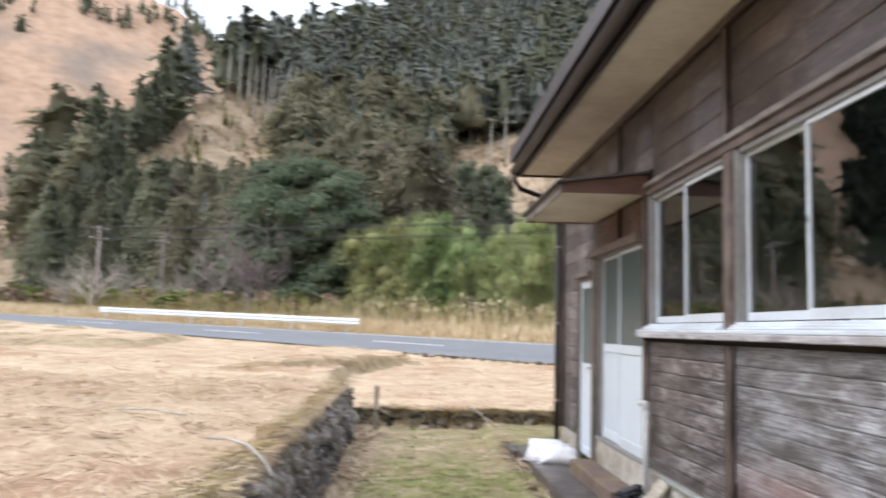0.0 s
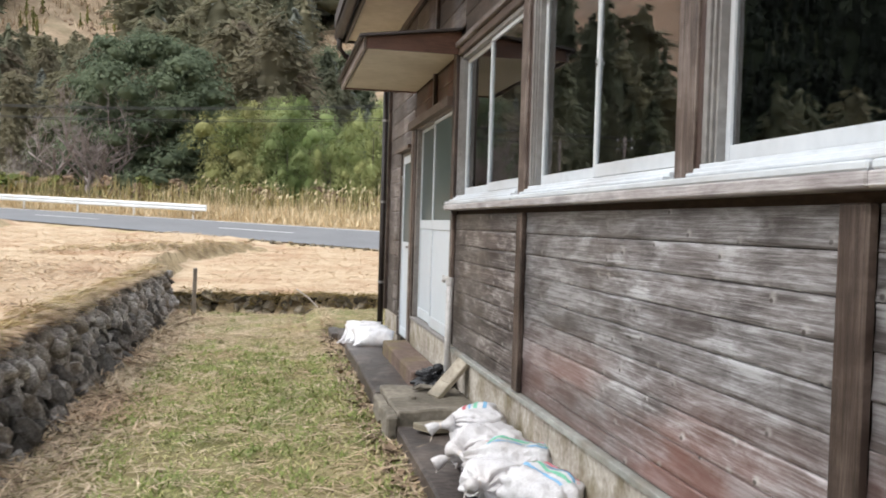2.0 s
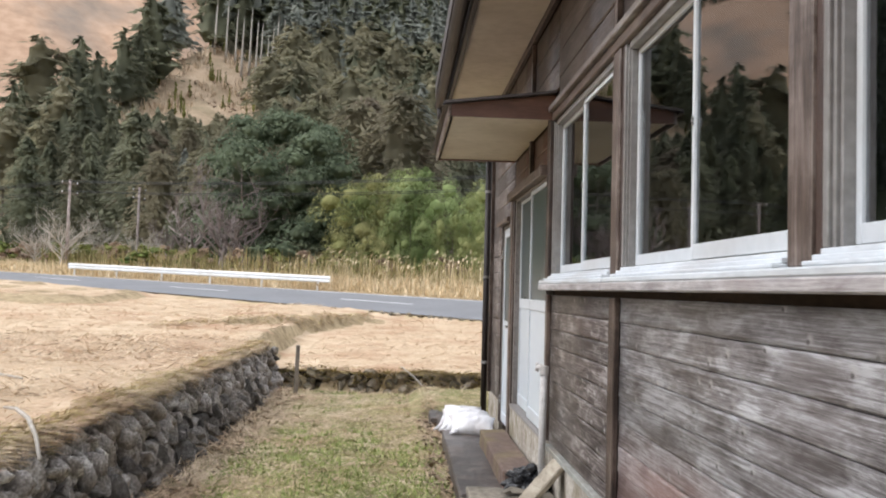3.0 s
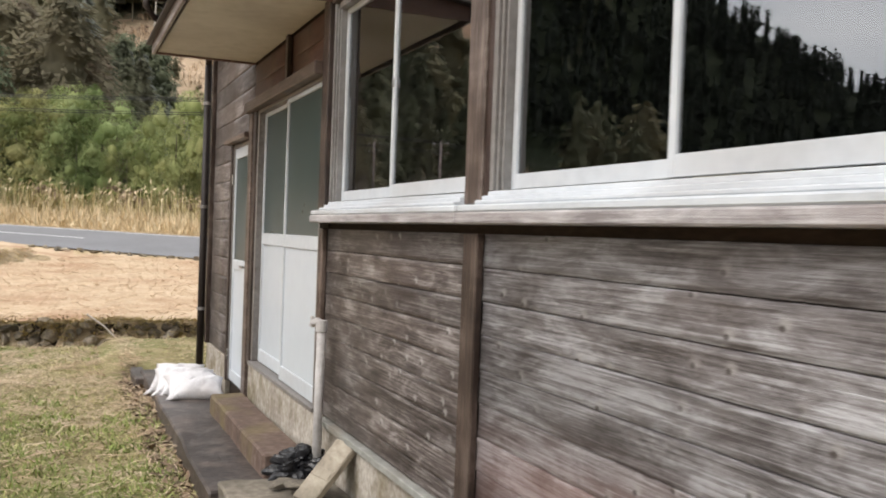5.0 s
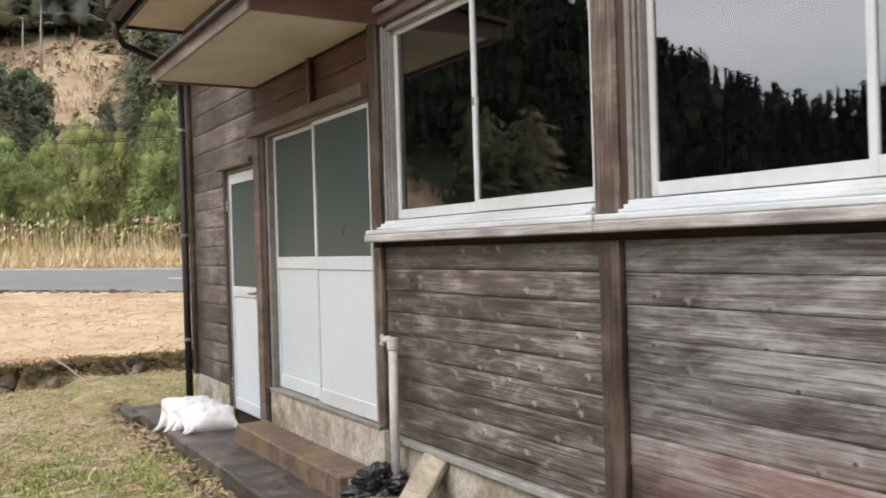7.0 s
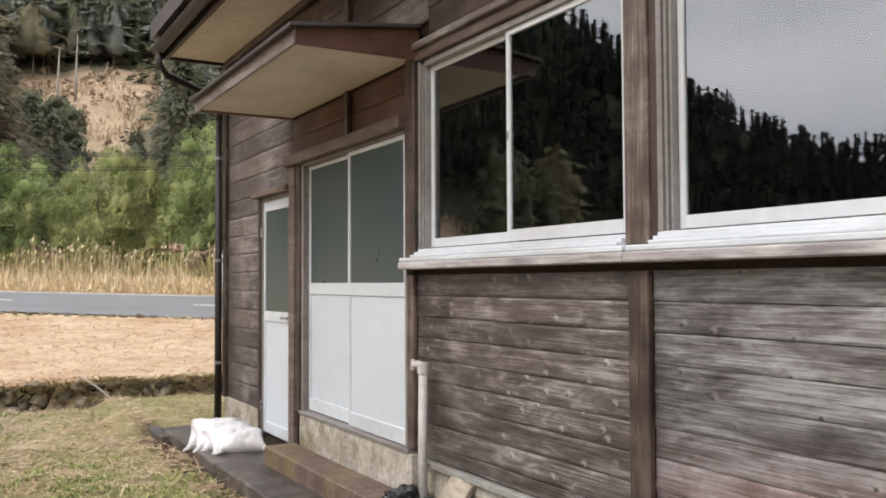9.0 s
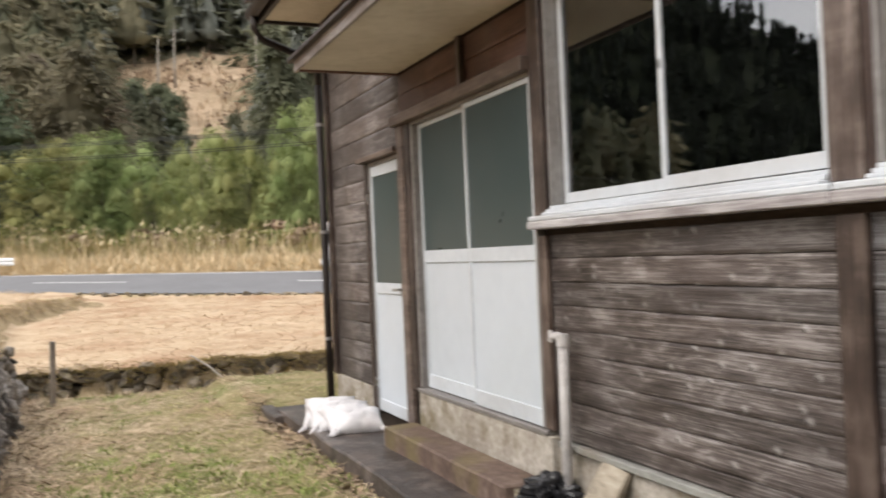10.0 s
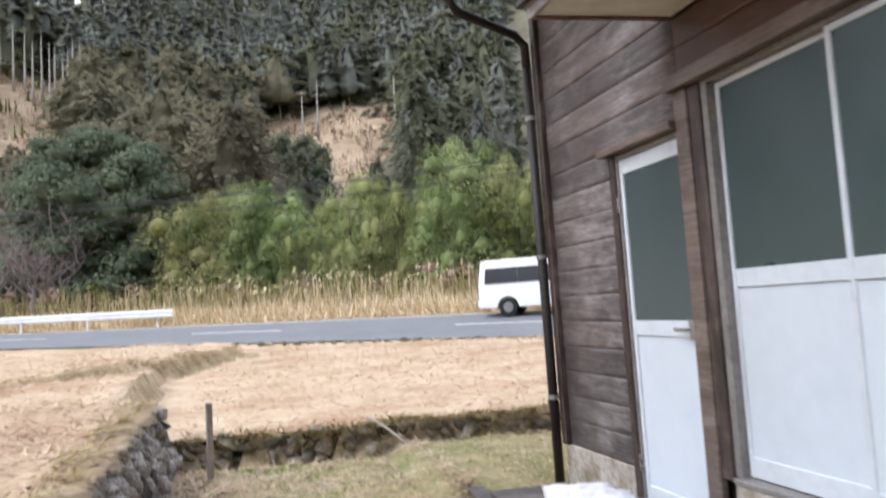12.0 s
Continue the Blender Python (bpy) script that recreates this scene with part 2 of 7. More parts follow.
def leafy(name, dark, light, scale=0.25, vary=0.35, through_leaf=0.25, tone=0.3, cell=0.18):
    """Foliage: tone by leaf clump and by patches of the wood."""
    m, nt, ln = nodes_of(name)
    b = nt["Principled BSDF"]
    ge = nt.new("ShaderNodeNewGeometry")
    n = nt.new("ShaderNodeTexNoise")
    n.inputs["Scale"].default_value, n.inputs["Detail"].default_value = scale, 4
    ln.new(ge.outputs["Position"], n.inputs["Vector"])
    r = ramp(nt, ((0.35, dark), (0.65, light)))
    ln.new(n.outputs["Fac"], r.inputs["Fac"])
    hv = nt.new("ShaderNodeHueSaturation")
    vr = nt.new("ShaderNodeMapRange")
    vr.inputs["To Min"].default_value, vr.inputs["To Max"].default_value = 1 - vary, 1 + vary
    ln.new(ge.outputs["Random Per Island"], vr.inputs["Value"])
    # each tree of a wood has its own tone
    vo = nt.new("ShaderNodeTexVoronoi")
    vo.voronoi_dimensions = "2D"
    vo.inputs["Scale"].default_value = cell
    ln.new(ge.outputs["Position"], vo.inputs["Vector"])
    sp = nt.new("ShaderNodeSeparateColor")
    ln.new(vo.outputs["Color"], sp.inputs[0])
    vt = nt.new("ShaderNodeMapRange")
    vt.inputs["To Min"].default_value, vt.inputs["To Max"].default_value = 1 - tone, 1 + tone
    ln.new(sp.outputs[0], vt.inputs["Value"])
    mu = nt.new("ShaderNodeMath")
    mu.operation = "MULTIPLY"
    ln.new(vr.outputs[0], mu.inputs[0])
    ln.new(vt.outputs[0], mu.inputs[1])
    ln.new(mu.outputs[0], hv.inputs["Value"])
    ln.new(r.outputs["Color"], hv.inputs["Color"])
    oi = nt.new("ShaderNodeObjectInfo")
    hu = nt.new("ShaderNodeMapRange")
    hu.inputs["To Min"].default_value, hu.inputs["To Max"].default_value = 0.47, 0.53
    ln.new(oi.outputs["Random"], hu.inputs["Value"])
    ln.new(hu.outputs[0], hv.inputs["Hue"])
    ln.new(hv.outputs[0], b.inputs["Base Color"])
    b.inputs["Roughness"].default_value = 0.8
    b.inputs["Specular IOR Level"].default_value = 0.2
    tl = nt.new("ShaderNodeBsdfTranslucent")
    ln.new(hv.outputs[0], tl.inputs["Color"])
    mx = nt.new("ShaderNodeMixShader")
    mx.inputs[0].default_value = through_leaf
    ln.new(b.outputs[0], mx.inputs[1])
    ln.new(tl.outputs[0], mx.inputs[2])
    ln.new(mx.outputs[0], nt["Material Output"].inputs["Surface"])
    return m


M = {}
M["board"] = weathered_wood("weathered_board", (0.062, 0.052, 0.05), (0.2, 0.185, 0.185), (0.46, 0.455, 0.468), (0.125, 0.1, 0.093), stain_amount=0.5, low_stain=(0.2, 0.078, 0.055))
# darker, browner boards for the first low panel beside the doors
M["board_sheltered"] = weathered_wood("dark_brown_board", (0.032, 0.024, 0.02), (0.105, 0.085, 0.077), (0.3, 0.272, 0.258), (0.078, 0.056, 0.048), stain_amount=0.55)
# upper boards: brown with the shade of the eaves put into the colour
M["board_high"] = weathered_wood("upper_board_shaded", (0.036, 0.025, 0.02), (0.078, 0.057, 0.047), (0.155, 0.124, 0.108), (0.058, 0.038, 0.031), knots=False)
M["board_end"] = weathered_wood("pale_end_board", (0.06, 0.048, 0.042), (0.13, 0.108, 0.098), (0.27, 0.24, 0.225), (0.085, 0.062, 0.053), knots=False)
M["board_red"] = weathered_wood("sheltered_board", (0.08, 0.04, 0.028), (0.125, 0.06, 0.042), (0.17, 0.09, 0.062), (0.09, 0.045, 0.034), knots=False)
M["post"] = weathered_wood("stained_post", (0.022, 0.014, 0.011), (0.056, 0.037, 0.029), (0.16, 0.12, 0.1), (0.05, 0.03, 0.024), knots=False, vertical=True)
M["post_worn"] = weathered_wood("worn_post", (0.036, 0.024, 0.019), (0.105, 0.078, 0.065), (0.3, 0.25, 0.224), (0.075, 0.049, 0.038), knots=False, vertical=True)
M["post_dark"] = weathered_wood("red_dark_strip", (0.035, 0.02, 0.016), (0.06, 0.035, 0.027), (0.09, 0.055, 0.043), (0.05, 0.03, 0.024), knots=False, vertical=True)
M["trim"] = weathered_wood("trim_wood", (0.065, 0.045, 0.036), (0.11, 0.08, 0.065), (0.18, 0.14, 0.12), (0.085, 0.055, 0.042), knots=False)
M["ledge"] = weathered_wood("pale_ledge", (0.27, 0.245, 0.25), (0.48, 0.455, 0.46), (0.7, 0.68, 0.69), (0.25, 0.19, 0.18), knots=False, stain_amount=0.4)
M["edge_worn"] = weathered_wood("worn_grey_edge", (0.12, 0.1, 0.09), (0.24, 0.21, 0.195), (0.42, 0.39, 0.37), (0.14, 0.1, 0.085), knots=False)
M["stake"] = weathered_wood("grey_stake", (0.12, 0.1, 0.085), (0.2, 0.17, 0.14), (0.3, 0.26, 0.21), (0.15, 0.12, 0.1), knots=False, vertical=True)
M["plank"] = weathered_wood("old_plank", (0.13, 0.108, 0.08), (0.25, 0.21, 0.155), (0.36, 0.315, 0.245), (0.15, 0.135, 0.085), knots=False)
M["alu"] = surface("white_aluminium", (0.5, 0.535, 0.57), (0.57, 0.605, 0.64), (0.62, 0.65, 0.68), 2.0, (1, 1, 1), 0.42, 0.0, 0.02, vary=0.04, dirt=(0.38, 0.36, 0.34), dirt_amount=0.35, spec=0.5)
M["silver"] = surface("silver_aluminium", (0.18, 0.174, 0.168), (0.26, 0.252, 0.246), (0.35, 0.34, 0.335), 3.0, (1, 1, 1), 0.42, 0.2, 0.02, vary=0.05, dirt=(0.14, 0.12, 0.11), dirt_amount=0.5, spec=0.5)
M["frame_dull"] = surface("dull_bronze_frame", (0.13, 0.115, 0.105), (0.2, 0.182, 0.17), (0.28, 0.26, 0.245), 4.0, (1, 1, 1), 0.45, 0.1, 0.02, vary=0.05, spec=0.5)
M["panel"] = surface("white_door_panel", (0.52, 0.565, 0.61), (0.555, 0.6, 0.645), (0.58, 0.625, 0.67), 1.0, (1, 1, 1), 0.38, 0, 0.0, vary=0.02, dirt=(0.46, 0.48, 0.47), dirt_amount=0.25, dirt_scale=0.8, spec=0.5)
M["sill_grey"] = surface("blue_grey_sill_paint", (0.5, 0.54, 0.58), (0.6, 0.64, 0.68), (0.68, 0.71, 0.74), 3.0, (1, 0.6, 3), 0.5, 0, 0.05, vary=0.05, dirt=(0.32, 0.29, 0.27), dirt_amount=0.4, spec=0.4)
M["soffit"] = surface("cream_soffit_board", (0.52, 0.465, 0.375), (0.61, 0.555, 0.46), (0.67, 0.61, 0.52), 1.5, (1, 1, 1), 0.8, 0, 0.03, vary=0.03, dirt=(0.36, 0.3, 0.235), dirt_amount=0.45, dirt_scale=0.9)
M["gutter"] = surface("dark_brown_plastic", (0.012, 0.008, 0.007), (0.02, 0.014, 0.012), (0.032, 0.024, 0.02), 3.0, (1, 1, 1), 0.55, 0, 0.03, vary=0.05, spec=0.35)
M["roof"] = surface("dark_roof_metal", (0.05, 0.045, 0.045), (0.08, 0.07, 0.07), (0.11, 0.1, 0.1), 1.0, (1, 1, 1), 0.55, 0.2, 0.05, vary=0.05)
M["concrete"] = surface("foundation_concrete", (0.2, 0.165, 0.13), (0.37, 0.33, 0.28), (0.56, 0.52, 0.46), 3.6, (1, 1, 1), 0.9, 0, 0.5, vary=0.05, dirt=(0.14, 0.11, 0.05), dirt_amount=0.8, dirt_scale=4.2)
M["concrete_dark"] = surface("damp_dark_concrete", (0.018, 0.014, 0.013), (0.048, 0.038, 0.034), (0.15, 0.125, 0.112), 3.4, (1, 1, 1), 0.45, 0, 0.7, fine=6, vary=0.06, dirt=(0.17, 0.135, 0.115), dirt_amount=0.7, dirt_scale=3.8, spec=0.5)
M["concrete_brown"] = surface("brown_stained_concrete", (0.055, 0.036, 0.028), (0.13, 0.088, 0.07), (0.25, 0.19, 0.155), 3.6, (1, 1, 1), 0.65, 0, 0.6, fine=6, vary=0.06, dirt=(0.17, 0.14, 0.05), dirt_amount=0.6, dirt_scale=2.4)
M["slab"] = surface("weathered_stone_slab", (0.1, 0.088, 0.07), (0.2, 0.175, 0.14), (0.32, 0.285, 0.23), 2.6, (1, 1, 1), 0.85, 0, 0.4, vary=0.12, dirt=(0.07, 0.06, 0.045), dirt_amount=0.6, dirt_scale=1.8)
M["flashing"] = surface("grey_green_flashing", (0.2, 0.2, 0.18), (0.3, 0.3, 0.275), (0.4, 0.4, 0.37), 3.0, (1, 0.5, 1), 0.6, 0.1, 0.1, vary=0.05, dirt=(0.2, 0.16, 0.12), dirt_amount=0.6, dirt_scale=3)
M["stone"] = surface("field_stone", (0.055, 0.05, 0.046), (0.22, 0.2, 0.187), (0.6, 0.57, 0.54), 7.0, (1, 1, 1), 0.9, 0, 0.9, vary=0.7, dirt=(0.13, 0.098, 0.06), dirt_amount=0.45, dirt_scale=2.2)
M["stone_brown"] = surface("mossy_bank_stone", (0.085, 0.07, 0.052), (0.22, 0.185, 0.14), (0.45, 0.4, 0.33), 4.0, (1, 1, 1), 0.92, 0, 0.6, vary=0.55, dirt=(0.13, 0.11, 0.035), dirt_amount=0.65, dirt_scale=2.4)
M["wall_earth"] = surface("dark_joint_earth", (0.015, 0.012, 0.009), (0.035, 0.027, 0.019), (0.07, 0.053, 0.036), 6.0, vary=0.0, bump=0.6, rough=0.95)
M["lawn"] = surface("mown_winter_lawn", (0.12, 0.1, 0.05), (0.25, 0.21, 0.11), (0.42, 0.35, 0.21), 2.6, rough=0.95, bump=0.9, fine=14, vary=0.0, dirt=(0.13, 0.16, 0.05), dirt_amount=0.7, dirt_scale=1.4, spec=0.1, use_random=False)
M["straw_ground"] = surface("cut_straw_field", (0.31, 0.21, 0.13), (0.5, 0.38, 0.26), (0.65, 0.53, 0.395), 1.3, rough=0.95, bump=0.8, fine=14, vary=0.0, dirt=(0.34, 0.2, 0.12), dirt_amount=0.75, dirt_scale=0.5, spec=0.1, use_random=False)
M["bank"] = surface("mossy_field_bank", (0.18, 0.135, 0.08), (0.35, 0.27, 0.165), (0.52, 0.42, 0.27), 3.0, rough=0.95, bump=0.8, vary=0.0, dirt=(0.14, 0.1, 0.06), dirt_amount=0.6, dirt_scale=2.0, spec=0.1, use_random=False)
M["verge"] = surface("dry_verge", (0.28, 0.21, 0.12), (0.43, 0.33, 0.2), (0.55, 0.44, 0.29), 0.8, rough=0.95, bump=0.6, vary=0.0, spec=0.1, use_random=False)
M["forest_floor"] = surface("brown_forest_floor", (0.095, 0.09, 0.06), (0.16, 0.145, 0.095), (0.24, 0.21, 0.14), 0.12, rough=0.95, bump=0.6, vary=0.0, spec=0.1, use_random=False)
M["clearing"] = surface("dry_hill_clearing", (0.25, 0.185, 0.125), (0.4, 0.3, 0.205), (0.52, 0.4, 0.29), 0.16, rough=0.95, bump=0.6, vary=0.0, dirt=(0.2, 0.17, 0.1), dirt_amount=0.6, dirt_scale=0.12, spec=0.1, use_random=False)
M["hill"] = surface("orange_winter_hillside", (0.33, 0.205, 0.135), (0.47, 0.315, 0.215), (0.56, 0.39, 0.28), 0.02, rough=0.95, bump=0.5, vary=0.0, dirt=(0.19, 0.175, 0.155), dirt_amount=0.9, dirt_scale=0.016, spec=0.1, use_random=False)
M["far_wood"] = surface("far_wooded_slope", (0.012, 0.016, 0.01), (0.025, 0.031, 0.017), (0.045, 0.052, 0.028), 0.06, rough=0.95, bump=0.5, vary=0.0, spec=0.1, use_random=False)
M["asphalt"] = surface("grey_asphalt", (0.135, 0.135, 0.142), (0.175, 0.176, 0.185), (0.215, 0.215, 0.225), 0.5, rough=0.8, bump=0.2, fine=30, vary=0.0, use_random=False)
M["paint"] = surface("white_road_paint", (0.55, 0.55, 0.54), (0.68, 0.68, 0.67), (0.78, 0.78, 0.77), 2.0, rough=0.7, bump=0.1, vary=0.02)
M["rail"] = surface("white_painted_steel", (0.7, 0.71, 0.72), (0.78, 0.79, 0.8), (0.82, 0.83, 0.84), 0.8, rough=0.45, bump=0.02, vary=0.02, dirt=(0.5, 0.46, 0.4), dirt_amount=0.3)
M["bag"] = surface("white_woven_sack", (0.52, 0.505, 0.52), (0.68, 0.665, 0.68), (0.78, 0.77, 0.775), 6.0, rough=0.6, bump=0.9, fine=14, vary=0.08, dirt=(0.45, 0.385, 0.345), dirt_amount=0.4, dirt_scale=3.5, spec=0.4)
M["tie"] = surface("pale_sack_neck", (0.56, 0.5, 0.46), (0.68, 0.62, 0.57), (0.76, 0.71, 0.66), 9.0, rough=0.7, bump=0.5, vary=0.08)
for key, c in (("red", (0.62, 0.16, 0.2)), ("blue", (0.22, 0.42, 0.62)), ("green", (0.2, 0.5, 0.35))):
    M["stripe_" + key] = surface("faded_" + key + "_print", tuple(0.8 * v for v in c), c, tuple(min(1, 1.25 * v) for v in c), 8.0, rough=0.6, bump=0.2, vary=0.05)
M["pipe"] = surface("pale_grey_pipe", (0.38, 0.36, 0.35), (0.5, 0.48, 0.47), (0.58, 0.56, 0.55), 5.0, rough=0.55, bump=0.05, vary=0.03, dirt=(0.25, 0.2, 0.16), dirt_amount=0.4)
M["black_bag"] = surface("black_plastic", (0.006, 0.006, 0.007), (0.012, 0.012, 0.014), (0.02, 0.02, 0.022), 6.0, rough=0.3, bump=0.6, vary=0.05, spec=0.5)
M["straw"] = surface("dry_straw", (0.44, 0.33, 0.21), (0.58, 0.455, 0.315), (0.71, 0.58, 0.44), 3.0, rough=0.8, bump=0, vary=0.22, island=True, use_random=False, dirt=(0.45, 0.27, 0.165), dirt_amount=0.55, dirt_scale=0.9)
M["grass"] = surface("short_grass", (0.22, 0.21, 0.08), (0.42, 0.385, 0.175), (0.64, 0.56, 0.33), 1.7, rough=0.8, bump=0, vary=0.5, island=True, use_random=False, dirt=(0.21, 0.27, 0.075), dirt_amount=0.7, dirt_scale=1.3)
M["litter"] = surface("brown_litter", (0.08, 0.052, 0.033), (0.2, 0.14, 0.09), (0.4, 0.3, 0.195), 4.0, rough=0.85, bump=0, vary=0.4, island=True, use_random=False)
M["tuft"] = surface("green_tuft", (0.12, 0.18, 0.04), (0.23, 0.29, 0.08), (0.38, 0.4, 0.15), 2.0, rough=0.8, bump=0, vary=0.4, island=True, use_random=False)
M["moss"] = surface("yellow_bank_grass", (0.2, 0.16, 0.05), (0.4, 0.325, 0.125), (0.58, 0.48, 0.24), 2.0, rough=0.85, bump=0, vary=0.35, island=True, use_random=False)
M["reed"] = surface("golden_reed", (0.44, 0.335, 0.19), (0.63, 0.51, 0.33), (0.76, 0.65, 0.47), 0.3, rough=0.85, bump=0, vary=0.3, island=True, use_random=False)
M["reed_green"] = surface("green_gold_reed", (0.17, 0.155, 0.065), (0.34, 0.285, 0.135), (0.53, 0.435, 0.25), 0.3, rough=0.85, bump=0, vary=0.35, island=True, use_random=False)
M["bark"] = surface("grey_brown_bark", (0.08, 0.065, 0.05), (0.15, 0.125, 0.1), (0.26, 0.22, 0.18), 2.0, (1, 1, 0.2), bump=0.5, vary=0.2)
M["bark_pale"] = surface("pale_dead_bark", (0.28, 0.25, 0.21), (0.42, 0.38, 0.33), (0.55, 0.5, 0.45), 2.0, (1, 1, 0.2), bump=0.4, vary=0.15)
M["twig"] = surface("grey_bare_twigs", (0.2, 0.165, 0.155), (0.32, 0.265, 0.25), (0.44, 0.38, 0.36), 2.0, bump=0, vary=0.2)
# conifer greens are paler than real foliage: distance haze is put into the colour
M["cedar"] = leafy("cedar_green_hazed", (0.13, 0.138, 0.092), (0.225, 0.228, 0.15), vary=0.12, through_leaf=0.5, tone=0.22)
M["cedar_brown"] = leafy("cedar_olive_brown_hazed", (0.165, 0.15, 0.1), (0.265, 0.232, 0.155), vary=0.12, through_leaf=0.5, tone=0.2)
M["cypress"] = leafy("cypress_blue_green_hazed", (0.205, 0.222, 0.195), (0.315, 0.33, 0.285), vary=0.1, through_leaf=0.5, tone=0.18)
# ridge trees get a darker green that paints in their backlit side
M["ridge_wood"] = leafy("ridge_backlit_green", (0.03, 0.036, 0.027), (0.055, 0.06, 0.045), vary=0.2, through_leaf=0.4, cell=0.06)
M["broadleaf"] = leafy("evergreen_broadleaf", (0.115, 0.14, 0.09), (0.2, 0.23, 0.145), 0.4, 0.2, 0.45, 0.08, 0.3)
M["bamboo"] = leafy("bamboo_yellow_green", (0.18, 0.215, 0.075), (0.37, 0.395, 0.175), 0.35, 0.22, 0.3, 0.12, 0.3)
M["shrub"] = leafy("shrub_green", (0.1, 0.12, 0.03), (0.2, 0.2, 0.06), 0.6)
M["dry_bush"] = leafy("brown_bush", (0.24, 0.18, 0.125), (0.38, 0.29, 0.2), 0.5, through_leaf=0.4)
M["glass"] = clear_glass("window_glass")
M["frosted"] = surface("frosted_green_glass", (0.042, 0.064, 0.064), (0.05, 0.072, 0.072), (0.058, 0.08, 0.08), 0.5, (1, 1, 1), 0.32, 0, 0.0, vary=0.03, spec=0.55)
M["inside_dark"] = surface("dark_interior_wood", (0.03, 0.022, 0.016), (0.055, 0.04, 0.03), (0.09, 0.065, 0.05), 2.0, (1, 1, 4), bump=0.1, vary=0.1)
M["paper"] = surface("beige_board", (0.42, 0.33, 0.23), (0.52, 0.42, 0.3), (0.58, 0.48, 0.36), 2.0, bump=0.05, vary=0.1)
M["cream"] = surface("cream_card", (0.6, 0.56, 0.42), (0.68, 0.64, 0.5), (0.74, 0.7, 0.56), 2.0, bump=0.03, vary=0.05)
M["chrome"] = surface("worn_chrome", (0.3, 0.3, 0.3), (0.4, 0.4, 0.4), (0.5, 0.5, 0.5), 4.0, rough=0.3, metal=0.9, bump=0.02, vary=0.05)
M["van_paint"] = surface("white_car_paint", (0.74, 0.74, 0.76), (0.8, 0.8, 0.82), (0.83, 0.83, 0.85), 0.8, rough=0.25, bump=0, vary=0.01, spec=0.5)
M["van_glass"] = surface("dark_car_glass", (0.006, 0.007, 0.009), (0.01, 0.011, 0.013), (0.014, 0.015, 0.018), 1.0, rough=0.15, bump=0, vary=0.0, spec=0.5)
M["tyre"] = surface("black_rubber", (0.012, 0.012, 0.012), (0.02, 0.02, 0.02), (0.03, 0.03, 0.03), 8.0, rough=0.85, bump=0.2, vary=0.05)
M["rim"] = surface("grey_wheel_rim", (0.2, 0.2, 0.21), (0.28, 0.28, 0.29), (0.36, 0.36, 0.37), 4.0, rough=0.35, metal=0.6, bump=0, vary=0.03)
M["lamp_red"] = surface("red_lamp_plastic", (0.3, 0.02, 0.02), (0.42, 0.03, 0.03), (0.5, 0.05, 0.05), 4.0, rough=0.25, bump=0, vary=0.03)
M["cable"] = surface("black_cable", (0.02, 0.02, 0.02), (0.03, 0.03, 0.03), (0.05, 0.05, 0.05), 4.0, rough=0.7, bump=0, vary=0.03)
M["hill_straw"] = surface("pale_hill_grass", (0.36, 0.27, 0.18), (0.5, 0.385, 0.27), (0.62, 0.5, 0.37), 0.1, rough=0.85, bump=0, vary=0.3, island=True, use_random=False)

# ---- shape helpers ----
def part(name, bm, material, parent=None, label="", smooth=False):
    """Links a bmesh as one mesh object, under a thing or a part."""
    me = bpy.data.meshes.new(name)
    bm.to_mesh(me)
    bm.free()
    me.materials.append(material)
    if smooth:
        me.shade_smooth()
    ob = new(name, me)
    if parent:
        ob.parent = parent
    return tagged(ob, label)


def sheet(name, verts, faces, material, parent=None, label="", smooth=False):
    """A mesh object from arrays of corners and of equal-sided faces."""
    verts, faces = np.asarray(verts, np.float32), np.asarray(faces, np.int32)
    n = faces.shape[1]
    me = bpy.data.meshes.new(name)
    me.vertices.add(len(verts))
    me.vertices.foreach_set("co", verts.ravel())
    me.loops.add(faces.size)
    me.loops.foreach_set("vertex_index", faces.ravel())
    me.polygons.add(len(faces))
    me.polygons.foreach_set("loop_start", np.arange(0, faces.size, n, dtype=np.int32))
    me.update(calc_edges=True)
    for mat in (material if isinstance(material, list) else [material]):
        me.materials.append(mat)
    if smooth:
        me.shade_smooth()
    ob = new(name, me)
    if parent:
        ob.parent = parent
    return tagged(ob, label)


def box(bm, x0, x1, y0, y1, z0, z1, bevel=0.0, m=None):
    """Adds a box between two corners, its edges rounded off."""
    mat = Matrix.Translation(((x0 + x1) / 2, (y0 + y1) / 2, (z0 + z1) / 2)) @ Matrix.Diagonal((x1 - x0, y1 - y0, z1 - z0, 1))
    r = bmesh.ops.create_cube(bm, size=1, matrix=(m @ mat) if m else mat)
    if bevel:
        es = list({e for v in r["verts"] for e in v.link_edges})
        bmesh.ops.bevel(bm, geom=es, offset=bevel, segments=1, affect="EDGES", profile=0.5)
    return bm


def boxed(*a, bevel=0.004):
    return box(bmesh.new(), *a, bevel=bevel)


